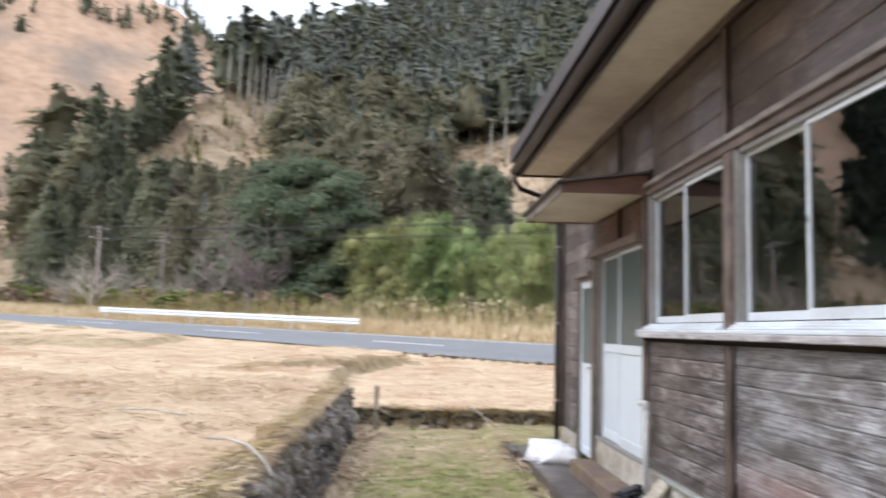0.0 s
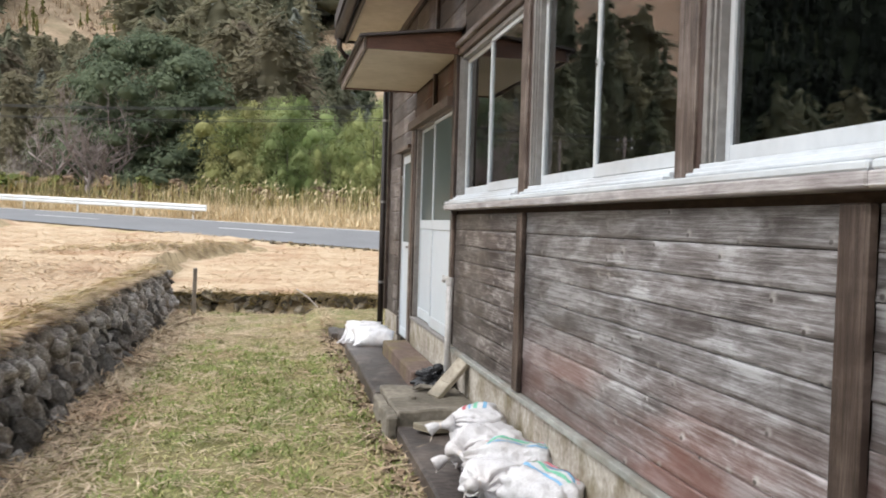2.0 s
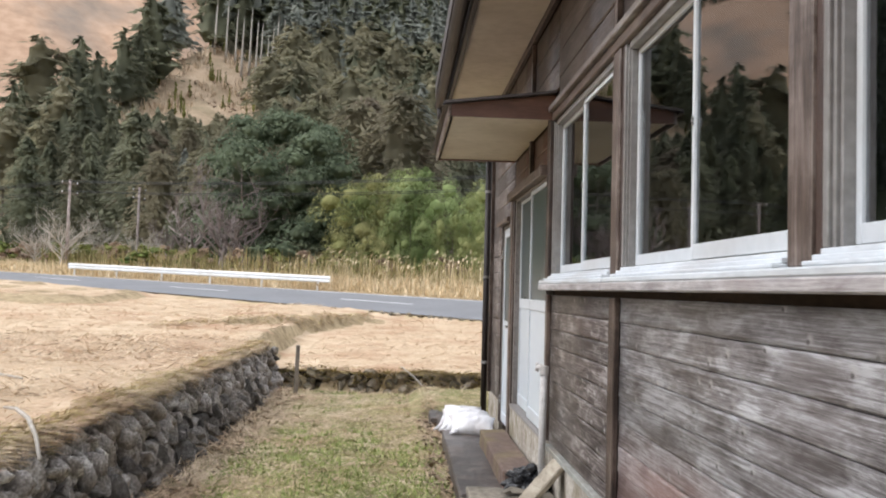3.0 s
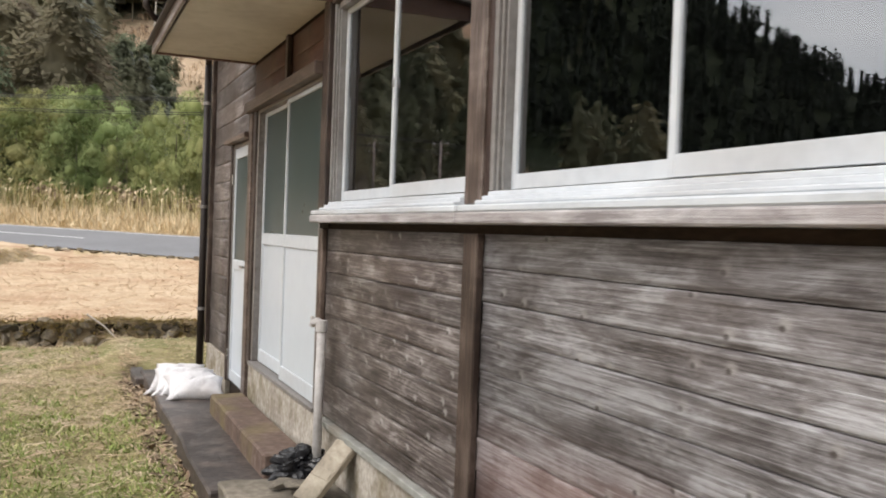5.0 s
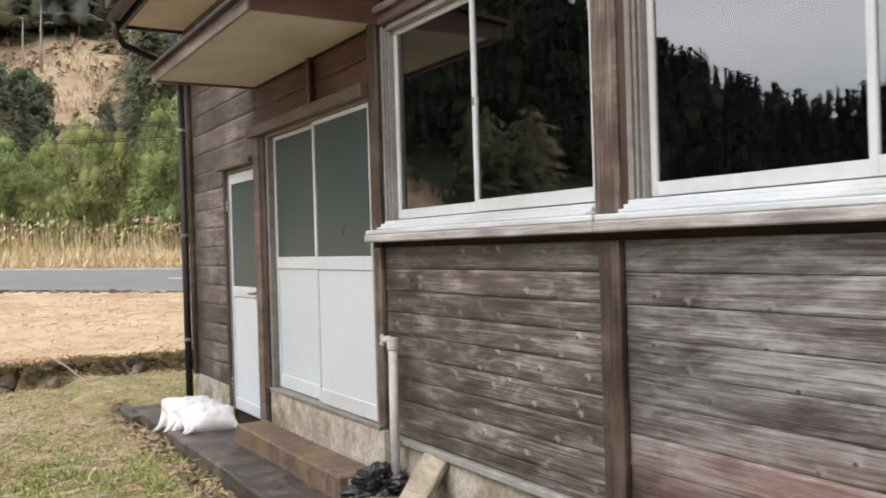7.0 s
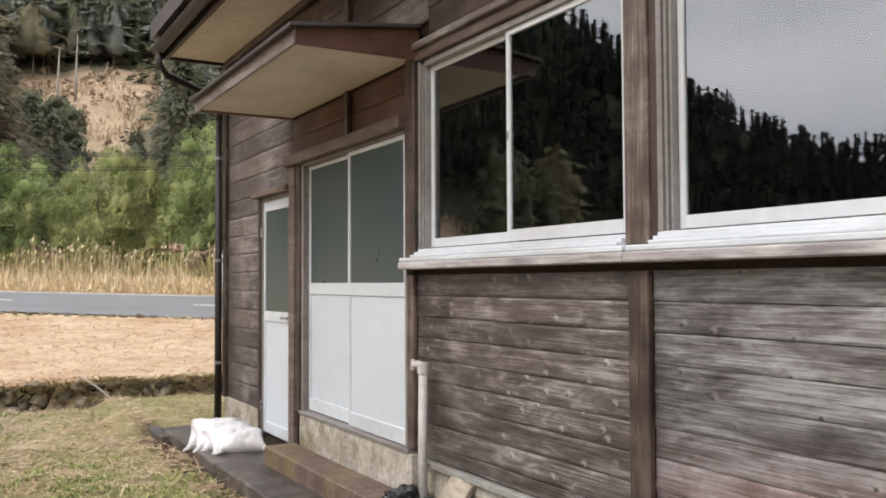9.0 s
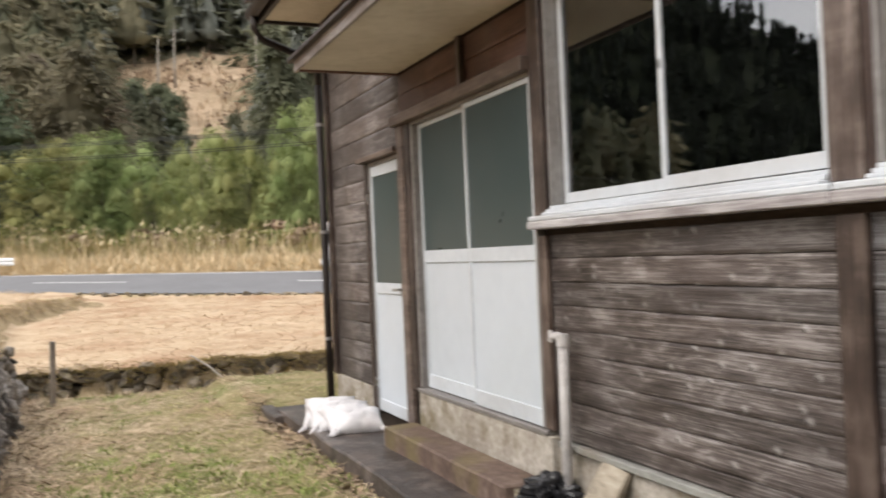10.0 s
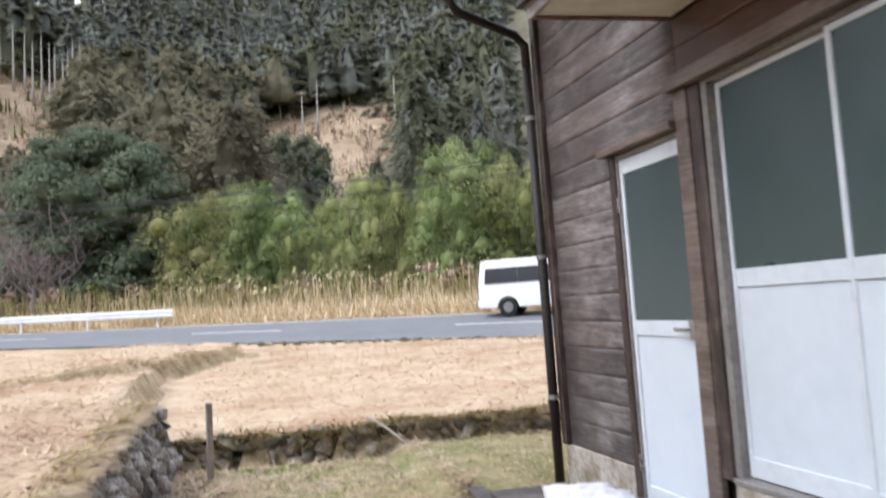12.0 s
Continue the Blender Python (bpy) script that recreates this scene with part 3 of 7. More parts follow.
def tube(bm, pts, radii, sides=8, cap=True):
    """A round bar along points, with a radius at each."""
    pts = [Vector(p) for p in pts]
    rings = []
    for i, p in enumerate(pts):
        d = (pts[min(i + 1, len(pts) - 1)] - pts[max(i - 1, 0)]).normalized()
        a = d.orthogonal().normalized() if abs(d.z) > 0.9 else d.cross(Vector((0, 0, 1))).normalized()
        if abs(d.z) > 0.9:
            a = (Vector((1, 0, 0)) - d * d.x).normalized()
        b = d.cross(a)
        r = radii[i] if isinstance(radii, (list, tuple)) else radii
        rings.append([bm.verts.new(p + r * (math.cos(t) * a + math.sin(t) * b)) for t in (2 * math.pi * k / sides for k in range(sides))])
    for r0, r1 in zip(rings, rings[1:]):
        for k in range(sides):
            bm.faces.new((r0[k], r0[(k + 1) % sides], r1[(k + 1) % sides], r1[k]))
    if cap:
        bm.faces.new(rings[0][::-1])
        bm.faces.new(rings[-1])
    return bm


def thing(name, label, category, at=(0, 0, 0), rz=0, group="", kind=""):
    """An empty at the thing's base, which carries its parts."""
    e = new(name)
    e.empty_display_size = 0.1
    e.matrix_world = pose(*at, 0, 0, rz)
    return tagged(e, label, category, group, kind)


def rough_stone(name, seed, squash=(1, 1, 1), rough=0.28, sharp=0.85):
    """A small angular stone of 80 triangles, one across."""
    rnd = random.Random(seed)
    bm = bmesh.new()
    bmesh.ops.create_icosphere(bm, subdivisions=2, radius=0.5)
    off = Vector((rnd.uniform(0, 50), rnd.uniform(0, 50), rnd.uniform(0, 50)))
    cuts = [(Vector((rnd.gauss(0, 1), rnd.gauss(0, 1), rnd.gauss(0, 1))).normalized(), rnd.uniform(0.14, 0.36)) for _ in range(9)]
    for v in bm.verts:
        c = v.co.copy()
        for n, d in cuts:
            over = c.dot(n) - d
            if over > 0:
                c -= n * over * sharp
        c *= 1 + rough * noise.noise(c * 2.2 + off)
        v.co = Vector((c.x * squash[0], c.y * squash[1], c.z * squash[2]))
    me = bpy.data.meshes.new(name)
    bm.to_mesh(me)
    bm.free()
    return me


def mesh_arrays(me):
    v = np.empty(len(me.vertices) * 3, np.float32)
    me.vertices.foreach_get("co", v)
    f = np.array([tuple(p.vertices) for p in me.polygons], np.int32)
    return v.reshape(-1, 3), f


def many(protos, places):
    """Joins copies of prototype arrays: places are (index, 4x4 matrix)."""
    vs, fs, base = [], [], 0
    for i, m in places:
        v, f = protos[i]
        m = np.array(m)
        vs.append(v @ m[:3, :3].T + m[:3, 3])
        fs.append(f + base)
        base += len(v)
    return np.concatenate(vs), np.concatenate(fs)


def smooth01(a, b, x):
    t = np.clip((x - a) / (b - a), 0, 1)
    return t * t * (3 - 2 * t)


def wavy(x, y, s, seed=0.0):
    """Soft uneven height between about -1 and 1, bumps about s metres apart."""
    k = 6.283 / s
    return (np.sin(k * x + 1.3 * np.sin(0.7 * k * y + seed) + seed) * np.cos(k * 0.83 * y + 1.1 * np.sin(0.9 * k * x + 2.1 * seed))
            + 0.5 * np.sin(2.3 * k * x + seed * 3 + 1.7 * np.cos(1.9 * k * y)) * np.cos(2.1 * k * y + seed)) / 1.5

# ---- lie of the land ----
ROAD_A, ROAD_U, ROAD_N, ROAD_W = (9.3, 36.4), (-0.86, 0.51), (0.51, 0.86), 6.6


def road_sq(x, y):
    """Distance along the road from the parked van, and beyond its far edge."""
    dx, dy = x - ROAD_A[0], y - ROAD_A[1]
    return dx * ROAD_U[0] + dy * ROAD_U[1], dx * ROAD_N[0] + dy * ROAD_N[1]


def road_z(s, q):
    far_z, near_z = 0.85 + 0.025 * s, 0.3 + 0.036 * s
    near_z = np.maximum(near_z, far_z - 0.75)
    t = np.clip(-q / ROAD_W, 0, 1)
    return far_z * (1 - t) + near_z * t


NEAR_AZ = (-180, -70, -55, -40, -30, -25, -20, -15.4, -12, -8, 0, 10, 30, 60, 90, 130, 180)
NEAR_EL = (5, 5, 4, 3.5, 4, 7.2, 10.8, 14.4, 16.2, 18.0, 20.5, 22, 23, 20, 12, 6, 5)
FAR_AZ = (-180, -130, -90, -70, -58, -54, -50, -47, -44, -40, -36, -30, -24, -18, -15, -12, -8, 0, 20, 60, 100, 180)
FAR_EL = (12, 14, 15, 10.4, 7.9, 7.4, 9.3, 10.9, 12.8, 15.6, 18.3, 21.5, 22, 20.8, 20, 17.6, 15, 12, 12, 12, 12, 12)


def polar(x, y):
    return np.degrees(np.arctan2(x, y - 3.0)), np.hypot(x, y - 3.0)


def hill_z(x, y):
    """The wooded mountain behind the road and the far hills."""
    az, r = polar(x, y)
    el = np.interp(az, NEAR_AZ, NEAR_EL)
    rb = 48.5 / np.maximum(0.36, np.cos(np.radians(az - 30.7)))
    tt = math.tan(radians(23.5))
    te = np.tan(np.radians(el))
    rr = np.clip(tt * rb / np.maximum(0.04, tt - te), rb, 430)
    rr = np.where(rr > 429, 430, rr)
    up = np.clip((r - rb) / np.maximum(rr - rb, 1), 0, 1)
    top = rr * te
    z1 = top * up ** 1.35 - np.maximum(r - rr, 0) * 0.3
    z1 = z1 + 2.2 * wavy(x, y, 31, 1.0) * smooth01(5, 60, r - rb)
    e2 = np.interp(az, FAR_AZ, FAR_EL)
    z2 = np.tan(np.radians(e2)) * r * smooth01(280, 690, r) * np.where(r > 690, 690 / np.maximum(r, 1), 1)
    z2 = z2 + 5 * wavy(x, y, 120, 2.0) * smooth01(300, 450, r) * smooth01(1400, 800, r)
    return np.maximum(np.maximum(z1, z2 - 6), 0)


WALL_TOP, WALL_END = -1.12, 15.5


def bank_x(y):
    """Edge of the upper field beyond the end of the stone wall."""
    return np.interp(y, (-60, WALL_END, 17, 21, 25, 29.6, 31), (WALL_TOP, WALL_TOP, -1.22, -1.4, -1.5, 0.2, 1.2))


def ledge_x(y):
    """Edge of the slightly higher field further off."""
    return np.interp(y, (14, 17.5, 20, 22.5, 25, 30), (-12, -6.5, -3.7, -2.7, -1.6, 0.1))


def far_wall_y(x):
    return 15.3 - 0.19 * x


def ground_z(x, y):
    x, y = np.asarray(x, float), np.asarray(y, float)
    s, q = road_sq(x, y)
    zr = road_z(s, q)
    toward = smooth01(-22, -ROAD_W - 0.6, q)
    upper = 0.52 + 0.055 * wavy(x, y, 2.6) + 0.03 * wavy(x, y, 0.8, 3) + toward * (zr - 0.62)
    upper = upper + 0.24 * smooth01(0.6, 0.0, np.abs(x + 30) - 20) * smooth01(32.8, 33.2, y - 0.1 * x) * (q < -8)
    upper = upper + 0.17 * smooth01(0, 0.3, ledge_x(y) + 0.12 * wavy(x, y, 1.3, 2) - x) * smooth01(-4.6, -2.8, x) * smooth01(16.5, 18.5, y)
    lower = 0.08 + 0.02 * np.clip(x, -1, 6) + 0.03 * wavy(x, y, 1.7, 5) + toward * (zr - 0.2)
    yard = -0.19 + 0.018 * wavy(x, y, 1.9, 2) + 0.008 * wavy(x, y, 0.5, 4)
    yard = yard + 0.13 * smooth01(12.1, 12.7, y) * smooth01(1.24, 1.42, x)
    lo = np.where(y > far_wall_y(x), lower, yard)
    lo = np.where((y > far_wall_y(x) - 0.28) & (y <= far_wall_y(x)), yard - 0.06, lo)
    edge = bank_x(y)
    slope = np.where(y < WALL_END, 0.05, 0.26)
    z = np.where(x < edge - slope, upper, np.where(x < edge, lo + (upper - lo) * smooth01(0, 1, (edge - x) / slope), lo))
    z = np.where(q > -ROAD_W - 0.5, zr - 0.03, z)
    behind = zr + 0.15 * smooth01(0.3, 2.5, q) + 0.12 * wavy(x, y, 5, 1) * smooth01(0.5, 3, q)
    z = np.where(q > 0, behind, z)
    return np.maximum(z, hill_z(x, y) - 0.8) if z.ndim == 0 else np.where(hill_z(x, y) - 0.8 > z, hill_z(x, y) - 0.8, z)


def in_clearing(az, el):
    """The two mown slopes and the pale patches low on the mountain, by bearing and height."""
    a = (el > 9.8) & (el < np.interp(az, (-18.5, -16, -13, -11.5, -9, -8), (10.2, 12.2, 14.7, 15.0, 14.4, 13.2))) & (az > -18.4) & (az < -8.2)
    b = ((el > 9.4) & (el < 12.2 + 0.12 * (az - 3)) & (az > 2.6) & (az < 11.6)) | ((el > 5.5) & (el <= 9.6) & (np.abs(az - 8.2 + 0.0 * el) < 1.3))
    c = (el < 7.5) & (az > -31) & (az < -24.5)
    d = (el > 4.0) & (el < 6.2) & (np.abs(az - 1) < 2.0)
    return a | b | c | d


def lines(fine0, fine1, step, far, grow=1.07):
    a = [fine1]
    d = step
    while a[-1] < far:
        d *= grow
        a.append(a[-1] + d)
    b = [fine0]
    d = step
    while b[-1] > -far:
        d *= grow
        b.append(b[-1] - d)
    return b[::-1], a


gx0, gx1 = lines(-6.0, 4.5, 0.16, 1900)
gy0, gy1 = lines(-1.0, 17.5, 0.16, 1900)
gxm = list(np.arange(-6.0 + 0.16, 4.5 - 0.01, 0.16)) + [WALL_TOP - 0.05, WALL_TOP + 0.001]
gx = np.array(sorted(set(np.round(gx0 + gxm + gx1, 4))))
gy = np.array(sorted(set(np.round(gy0 + list(np.arange(-1.0 + 0.16, 17.5 - 0.01, 0.16)) + gy1, 4))))
GX, GY = np.meshgrid(gx, gy)
GZ = ground_z(GX, GY)
nxg, nyg = len(gx), len(gy)
ii = (np.arange(nyg - 1)[:, None] * nxg + np.arange(nxg - 1)[None, :]).ravel()
gfaces = np.stack([ii, ii + 1, ii + 1 + nxg, ii + nxg], 1)
gverts = np.stack([GX.ravel(), GY.ravel(), GZ.ravel()], 1)
fc = gverts[gfaces].mean(1)
cover_names = ["lawn", "straw_ground", "bank", "verge", "forest_floor", "clearing", "hill", "far_wood"]
ground = sheet("ground", gverts, gfaces, [M[k] for k in cover_names], smooth=True)
cx_, cy_, cz_ = fc[:, 0], fc[:, 1], fc[:, 2]
cs, cq = road_sq(cx_, cy_)
caz, cr = polar(cx_, cy_)
cel = np.degrees(np.arctan2(cz_ - 1.4, cr))
cover = np.zeros(len(fc), np.int32)
cover[(cx_ < bank_x(cy_)) | (cy_ > far_wall_y(cx_))] = 1
steep = np.ptp(gverts[gfaces][:, :, 2], axis=1) > 0.11
cover[(steep & (cq < -8)) | (np.abs(cy_ - far_wall_y(cx_) + 0.12) < 0.2) & (cx_ > WALL_TOP)] = 2
cover[(cq > -ROAD_W - 0.4)] = 3
cover[(cq > 5)] = 4
wob = 0.35 * wavy(cx_, cy_, 17, 2)
cover[(cq > 13) & in_clearing(caz + wob, cel + wob)] = 5
near_top = np.interp(caz, NEAR_AZ, NEAR_EL)
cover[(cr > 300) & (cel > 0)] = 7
orange = (cr > 280) & (caz > -27 + 2 * wob) & (caz < -9) & (cz_ > 30)
cover[orange] = 6
cover[(cq < -20) & (cr > 60) & (cr < 300)] = 3
ground.data.polygons.foreach_set("material_index", cover)
tagged(ground, "winter ground of mown grass, straw fields and wooded hills", "ground", kind="structure")

# the road with its broken centre line
rs = np.arange(-90, 160, 2.0)
rq = np.linspace(0, -ROAD_W, 7)
RS, RQ = np.meshgrid(rs, rq)
RX, RY = ROAD_A[0] + RS * ROAD_U[0] + RQ * ROAD_N[0], ROAD_A[1] + RS * ROAD_U[1] + RQ * ROAD_N[1]
RZ = road_z(RS, RQ) + 0.02
nr = len(rs)
jj = (np.arange(len(rq) - 1)[:, None] * nr + np.arange(nr - 1)[None, :]).ravel()
road = sheet("road", np.stack([RX.ravel(), RY.ravel(), RZ.ravel()], 1), np.stack([jj, jj + 1, jj + 1 + nr, jj + nr], 1), M["asphalt"], smooth=True)
tagged(road, "grey two-lane asphalt country road below the hillside", "road", kind="structure")


def on_road(s, q, lift):
    return Vector((ROAD_A[0] + s * ROAD_U[0] + q * ROAD_N[0], ROAD_A[1] + s * ROAD_U[1] + q * ROAD_N[1], float(road_z(s, q)) + lift))


for k in range(9):
    bm = bmesh.new()
    s0 = -23 + 10 * k
    vs = [bm.verts.new(on_road(s, q, 0.026)) for s, q in ((s0, -3.4), (s0 + 3.6, -3.4), (s0 + 3.6, -3.24), (s0, -3.24))]
    bm.faces.new(vs[::-1])
    part("lane_dash", bm, M["paint"], road, "white painted centre dash")
bm = bmesh.new()
for s0 in range(-40, 60, 4):
    vs = [bm.verts.new(on_road(s, q, 0.026)) for s, q in ((s0, -0.42), (s0 + 4, -0.42), (s0 + 4, -0.28), (s0, -0.28))]
    bm.faces.new(vs[::-1])
part("edge_line", bm, M["paint"], road, "worn white edge line")

# ---- the wooden house ----
WX, Y_END, Y_BACK, X_BACK = 2.2, 12.17, -9.0, 9.2
BAYS = [5.84, 3.68, 1.52, -0.64, -2.8, -4.96, -7.12]
LOW_BATTENS = [5.83, 2.68, -0.47, -3.62, -6.77]
WIN_Z0, WIN_Z1 = 1.6, 2.74

core = bmesh.new()
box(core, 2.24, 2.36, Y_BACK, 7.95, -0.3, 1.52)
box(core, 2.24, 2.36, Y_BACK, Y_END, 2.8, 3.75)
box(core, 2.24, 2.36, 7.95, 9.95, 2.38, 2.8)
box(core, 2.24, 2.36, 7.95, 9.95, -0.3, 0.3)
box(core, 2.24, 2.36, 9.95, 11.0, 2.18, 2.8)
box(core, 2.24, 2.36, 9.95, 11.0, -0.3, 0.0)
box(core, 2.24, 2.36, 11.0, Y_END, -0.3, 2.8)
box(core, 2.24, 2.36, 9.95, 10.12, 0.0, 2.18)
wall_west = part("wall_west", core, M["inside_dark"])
tagged(wall_west, "weathered grey-brown board-clad house wall with windows", "wall", kind="structure")
end_wall = part("wall_north", boxed(2.25, X_BACK, Y_END - 0.12, Y_END + 0.003, -0.3, 3.75), M["board_high"])
tagged(end_wall, "board-clad gable end of the house", "wall", kind="structure")
back = bmesh.new()
box(back, X_BACK - 0.12, X_BACK, Y_BACK, Y_END - 0.12, -0.3, 3.75)
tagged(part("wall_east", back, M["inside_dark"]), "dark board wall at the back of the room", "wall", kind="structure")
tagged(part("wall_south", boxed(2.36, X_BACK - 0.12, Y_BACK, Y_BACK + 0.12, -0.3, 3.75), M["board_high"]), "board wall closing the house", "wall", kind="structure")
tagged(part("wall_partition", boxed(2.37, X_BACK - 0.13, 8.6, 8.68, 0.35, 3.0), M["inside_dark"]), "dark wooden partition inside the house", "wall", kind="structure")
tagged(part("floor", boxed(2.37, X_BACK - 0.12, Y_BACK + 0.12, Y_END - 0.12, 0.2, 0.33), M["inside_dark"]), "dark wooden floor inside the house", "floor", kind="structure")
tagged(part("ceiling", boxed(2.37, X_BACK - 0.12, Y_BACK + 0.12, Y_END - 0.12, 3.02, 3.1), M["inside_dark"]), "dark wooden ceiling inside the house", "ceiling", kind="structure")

roof = thing("roof", "low-pitched dark metal roof with brown fascia", "roof", (0, 0, 0), kind="structure")
bm = bmesh.new()
prof = [(1.42, 3.875), (5.7, 5.12), (9.9, 3.86), (9.9, 4.05), (5.7, 5.32), (1.42, 4.05)]
ends = [[bm.verts.new((x, y, z)) for x, z in prof] for y in (Y_BACK - 0.3, Y_END + 0.04)]
for k in range(6):
    bm.faces.new((ends[0][k], ends[0][(k + 1) % 6], ends[1][(k + 1) % 6], ends[1][k]))
bm.faces.new(ends[0])
bm.faces.new(ends[1][::-1])
bmesh.ops.recalc_face_normals(bm, faces=bm.faces)
part("roof_sheet", bm, M["roof"], roof)
gab = bmesh.new()
for y0, y1 in ((Y_END - 0.1, Y_END - 0.02), (Y_BACK, Y_BACK + 0.1)):
    tri = [(2.3, 3.752), (9.1, 3.752), (9.1, 4.05), (5.7, 5.05), (2.3, 4.05)]
    r0 = [gab.verts.new((x, y0, z)) for x, z in tri]
    r1 = [gab.verts.new((x, y1, z)) for x, z in tri]
    gab.faces.new(r0)
    gab.faces.new(r1[::-1])
    for k in range(5):
        gab.faces.new((r0[k], r0[(k + 1) % 5], r1[(k + 1) % 5], r1[k]))
bmesh.ops.recalc_face_normals(gab, faces=gab.faces)
part("gable", gab, M["board_high"], roof)
part("fascia", boxed(1.555, 1.595, Y_BACK - 0.3, Y_END + 0.02, 3.69, 3.87), M["gutter"], roof, "dark brown fascia board")
y = Y_BACK - 0.2
while y < Y_END - 0.05:
    y1 = min(y + 1.82, Y_END)
    part("soffit_panel", boxed(1.597, WX + 0.02, y + 0.002, y1 - 0.002, 3.72, 3.735, bevel=0.002), M["soffit"], roof, "cream painted soffit board")
    y += 1.82
part("verge_board", boxed(1.52, 2.26, Y_END + 0.002, Y_END + 0.03, 3.69, 3.9), M["gutter"], roof)
part("wall_plate_trim", boxed(2.155, 2.2, Y_BACK, Y_END, 3.655, 3.718), M["post"], roof)

gutter = thing("gutter", "dark brown eaves gutter with downpipe at the house corner", "gutter", (1.48, Y_END, -0.15))
gm = Matrix.Translation((-1.48, -Y_END, 0.15))
bm = bmesh.new()
half = [(math.cos(a), math.sin(a)) for a in (math.pi * (1 + k / 8) for k in range(9))]
outer = [[bm.verts.new((1.48 + 0.062 * c, y, 3.78 + 0.075 * s_)) for c, s_ in half] for y in (Y_BACK - 0.3, Y_END)]
inner = [[bm.verts.new((1.48 + 0.054 * c, y, 3.78 + 0.067 * s_)) for c, s_ in half] for y in (Y_BACK - 0.3, Y_END)]
for k in range(8):
    bm.faces.new((outer[0][k], outer[1][k], outer[1][k + 1], outer[0][k + 1]))
    bm.faces.new((inner[0][k], inner[0][k + 1], inner[1][k + 1], inner[1][k]))
bm.faces.new(outer[1])
for e in (0, 8):
    bm.faces.new((outer[0][e], inner[0][e], inner[1][e], outer[1][e]))
bmesh.ops.transform(bm, matrix=gm, verts=bm.verts)
part("trough", bm, M["gutter"], gutter)
bm = tube(bmesh.new(), [(1.48, 12.05, 3.72), (1.48, 12.05, 3.6), (1.56, 12.07, 3.5), (2.04, 12.18, 3.36), (2.125, 12.2, 3.28), (2.13, 12.2, 3.1)], 0.036, 10)
bmesh.ops.transform(bm, matrix=gm, verts=bm.verts)
part("elbow", bm, M["gutter"], gutter, smooth=True)
bm = tube(bmesh.new(), [(2.13, 12.2, 3.1), (2.13, 12.2, 1.0), (2.13, 12.2, -0.15)], 0.038, 10)
bmesh.ops.transform(bm, matrix=gm, verts=bm.verts)
part("downpipe", bm, M["gutter"], gutter, smooth=True)
for z in (0.55, 1.62, 2.7):
    bm = tube(bmesh.new(), [(2.13, 12.2, z - 0.016), (2.13, 12.2, z + 0.016)], 0.044, 10)
    box(bm, 2.13, 2.17, 12.188, 12.208, z - 0.01, z + 0.01)
    bmesh.ops.transform(bm, matrix=gm, verts=bm.verts)
    part("pipe_clip", bm, M["silver"], gutter, "grey metal pipe clip")

# foundation, door sill and flashing
found = thing("foundation", "stained concrete foundation under the house boards", "foundation", (2.2, 5, -0.3), kind="structure")
fm = Matrix.Translation((-2.2, -5, 0.3))


def fixed(name, bm, material, owner, back_m, label="", smooth=False):
    bmesh.ops.transform(bm, matrix=back_m, verts=bm.verts)
    return part(name, bm, material, owner, label, smooth)


fixed("plinth", boxed(2.205, 2.238, Y_BACK, 7.86, -0.3, 0.275, bevel=0.003), M["concrete"], found, fm)
fixed("door_plinth", boxed(2.16, 2.238, 7.863, 9.84, -0.3, 0.318, bevel=0.006), M["concrete"], found, fm, "lichen-stained concrete door sill")
fixed("end_plinth", boxed(2.192, 2.238, 11.02, Y_END, -0.3, 0.2, bevel=0.004), M["concrete"], found, fm)
fixed("flashing", boxed(2.165, 2.236, Y_BACK, 7.8, 0.277, 0.312, bevel=0.004), M["flashing"], found, fm, "grey-green metal flashing strip")
fixed("door_sill_bar", boxed(2.15, 2.235, 7.9, 9.84, 0.32, 0.345, bevel=0.003), M["frame_dull"], found, fm)

# posts, battens and trims
trims = thing("trim", "brown-stained posts, battens and window trims", "trim", (2.2, 5, 0.3), kind="structure")
tm = Matrix.Translation((-2.2, -5, -0.3))
for yb in BAYS:
    fixed("window_post", boxed(2.18, 2.24, yb - 0.07, yb + 0.075, 1.538, 2.76, bevel=0.007), M["post_worn"], trims, tm, "worn pale brown window post")
    fixed("post_strip", boxed(2.195, 2.24, yb - 0.11, yb - 0.072, 1.538, 2.76, bevel=0.003), M["post_dark"], trims, tm, "dark red-brown strip beside the post")
    fixed("upper_batten", boxed(2.17, 2.205, yb - 0.03, yb + 0.03, 2.875, 3.652, bevel=0.003), M["post"], trims, tm)
for yb in (8.9,):
    fixed("upper_batten", boxed(2.17, 2.205, yb - 0.03, yb + 0.03, 2.99, 3.652, bevel=0.003), M["post"], trims, tm)
    fixed("canopy_batten", boxed(2.165, 2.2, yb - 0.03, yb + 0.03, 2.46, 2.785, bevel=0.003), M["post"], trims, tm)
for yb in LOW_BATTENS:
    fixed("low_batten", boxed(2.172, 2.205, yb - 0.062, yb + 0.062, 0.318, 1.43, bevel=0.005), M["post"], trims, tm)
fixed("corner_batten", boxed(2.172, 2.205, 7.86, 7.94, 0.35, 1.43, bevel=0.005), M["post"], trims, tm)
fixed("door_post", boxed(2.165, 2.24, 7.83, 7.955, 1.538, 2.86, bevel=0.006), M["post"], trims, tm)
fixed("door_post", boxed(2.165, 2.24, 9.86, 9.965, 0.32, 2.36, bevel=0.006), M["post"], trims, tm)
fixed("door_post", boxed(2.155, 2.2, 9.968, 10.1, -0.05, 2.36, bevel=0.006), M["trim"], trims, tm)
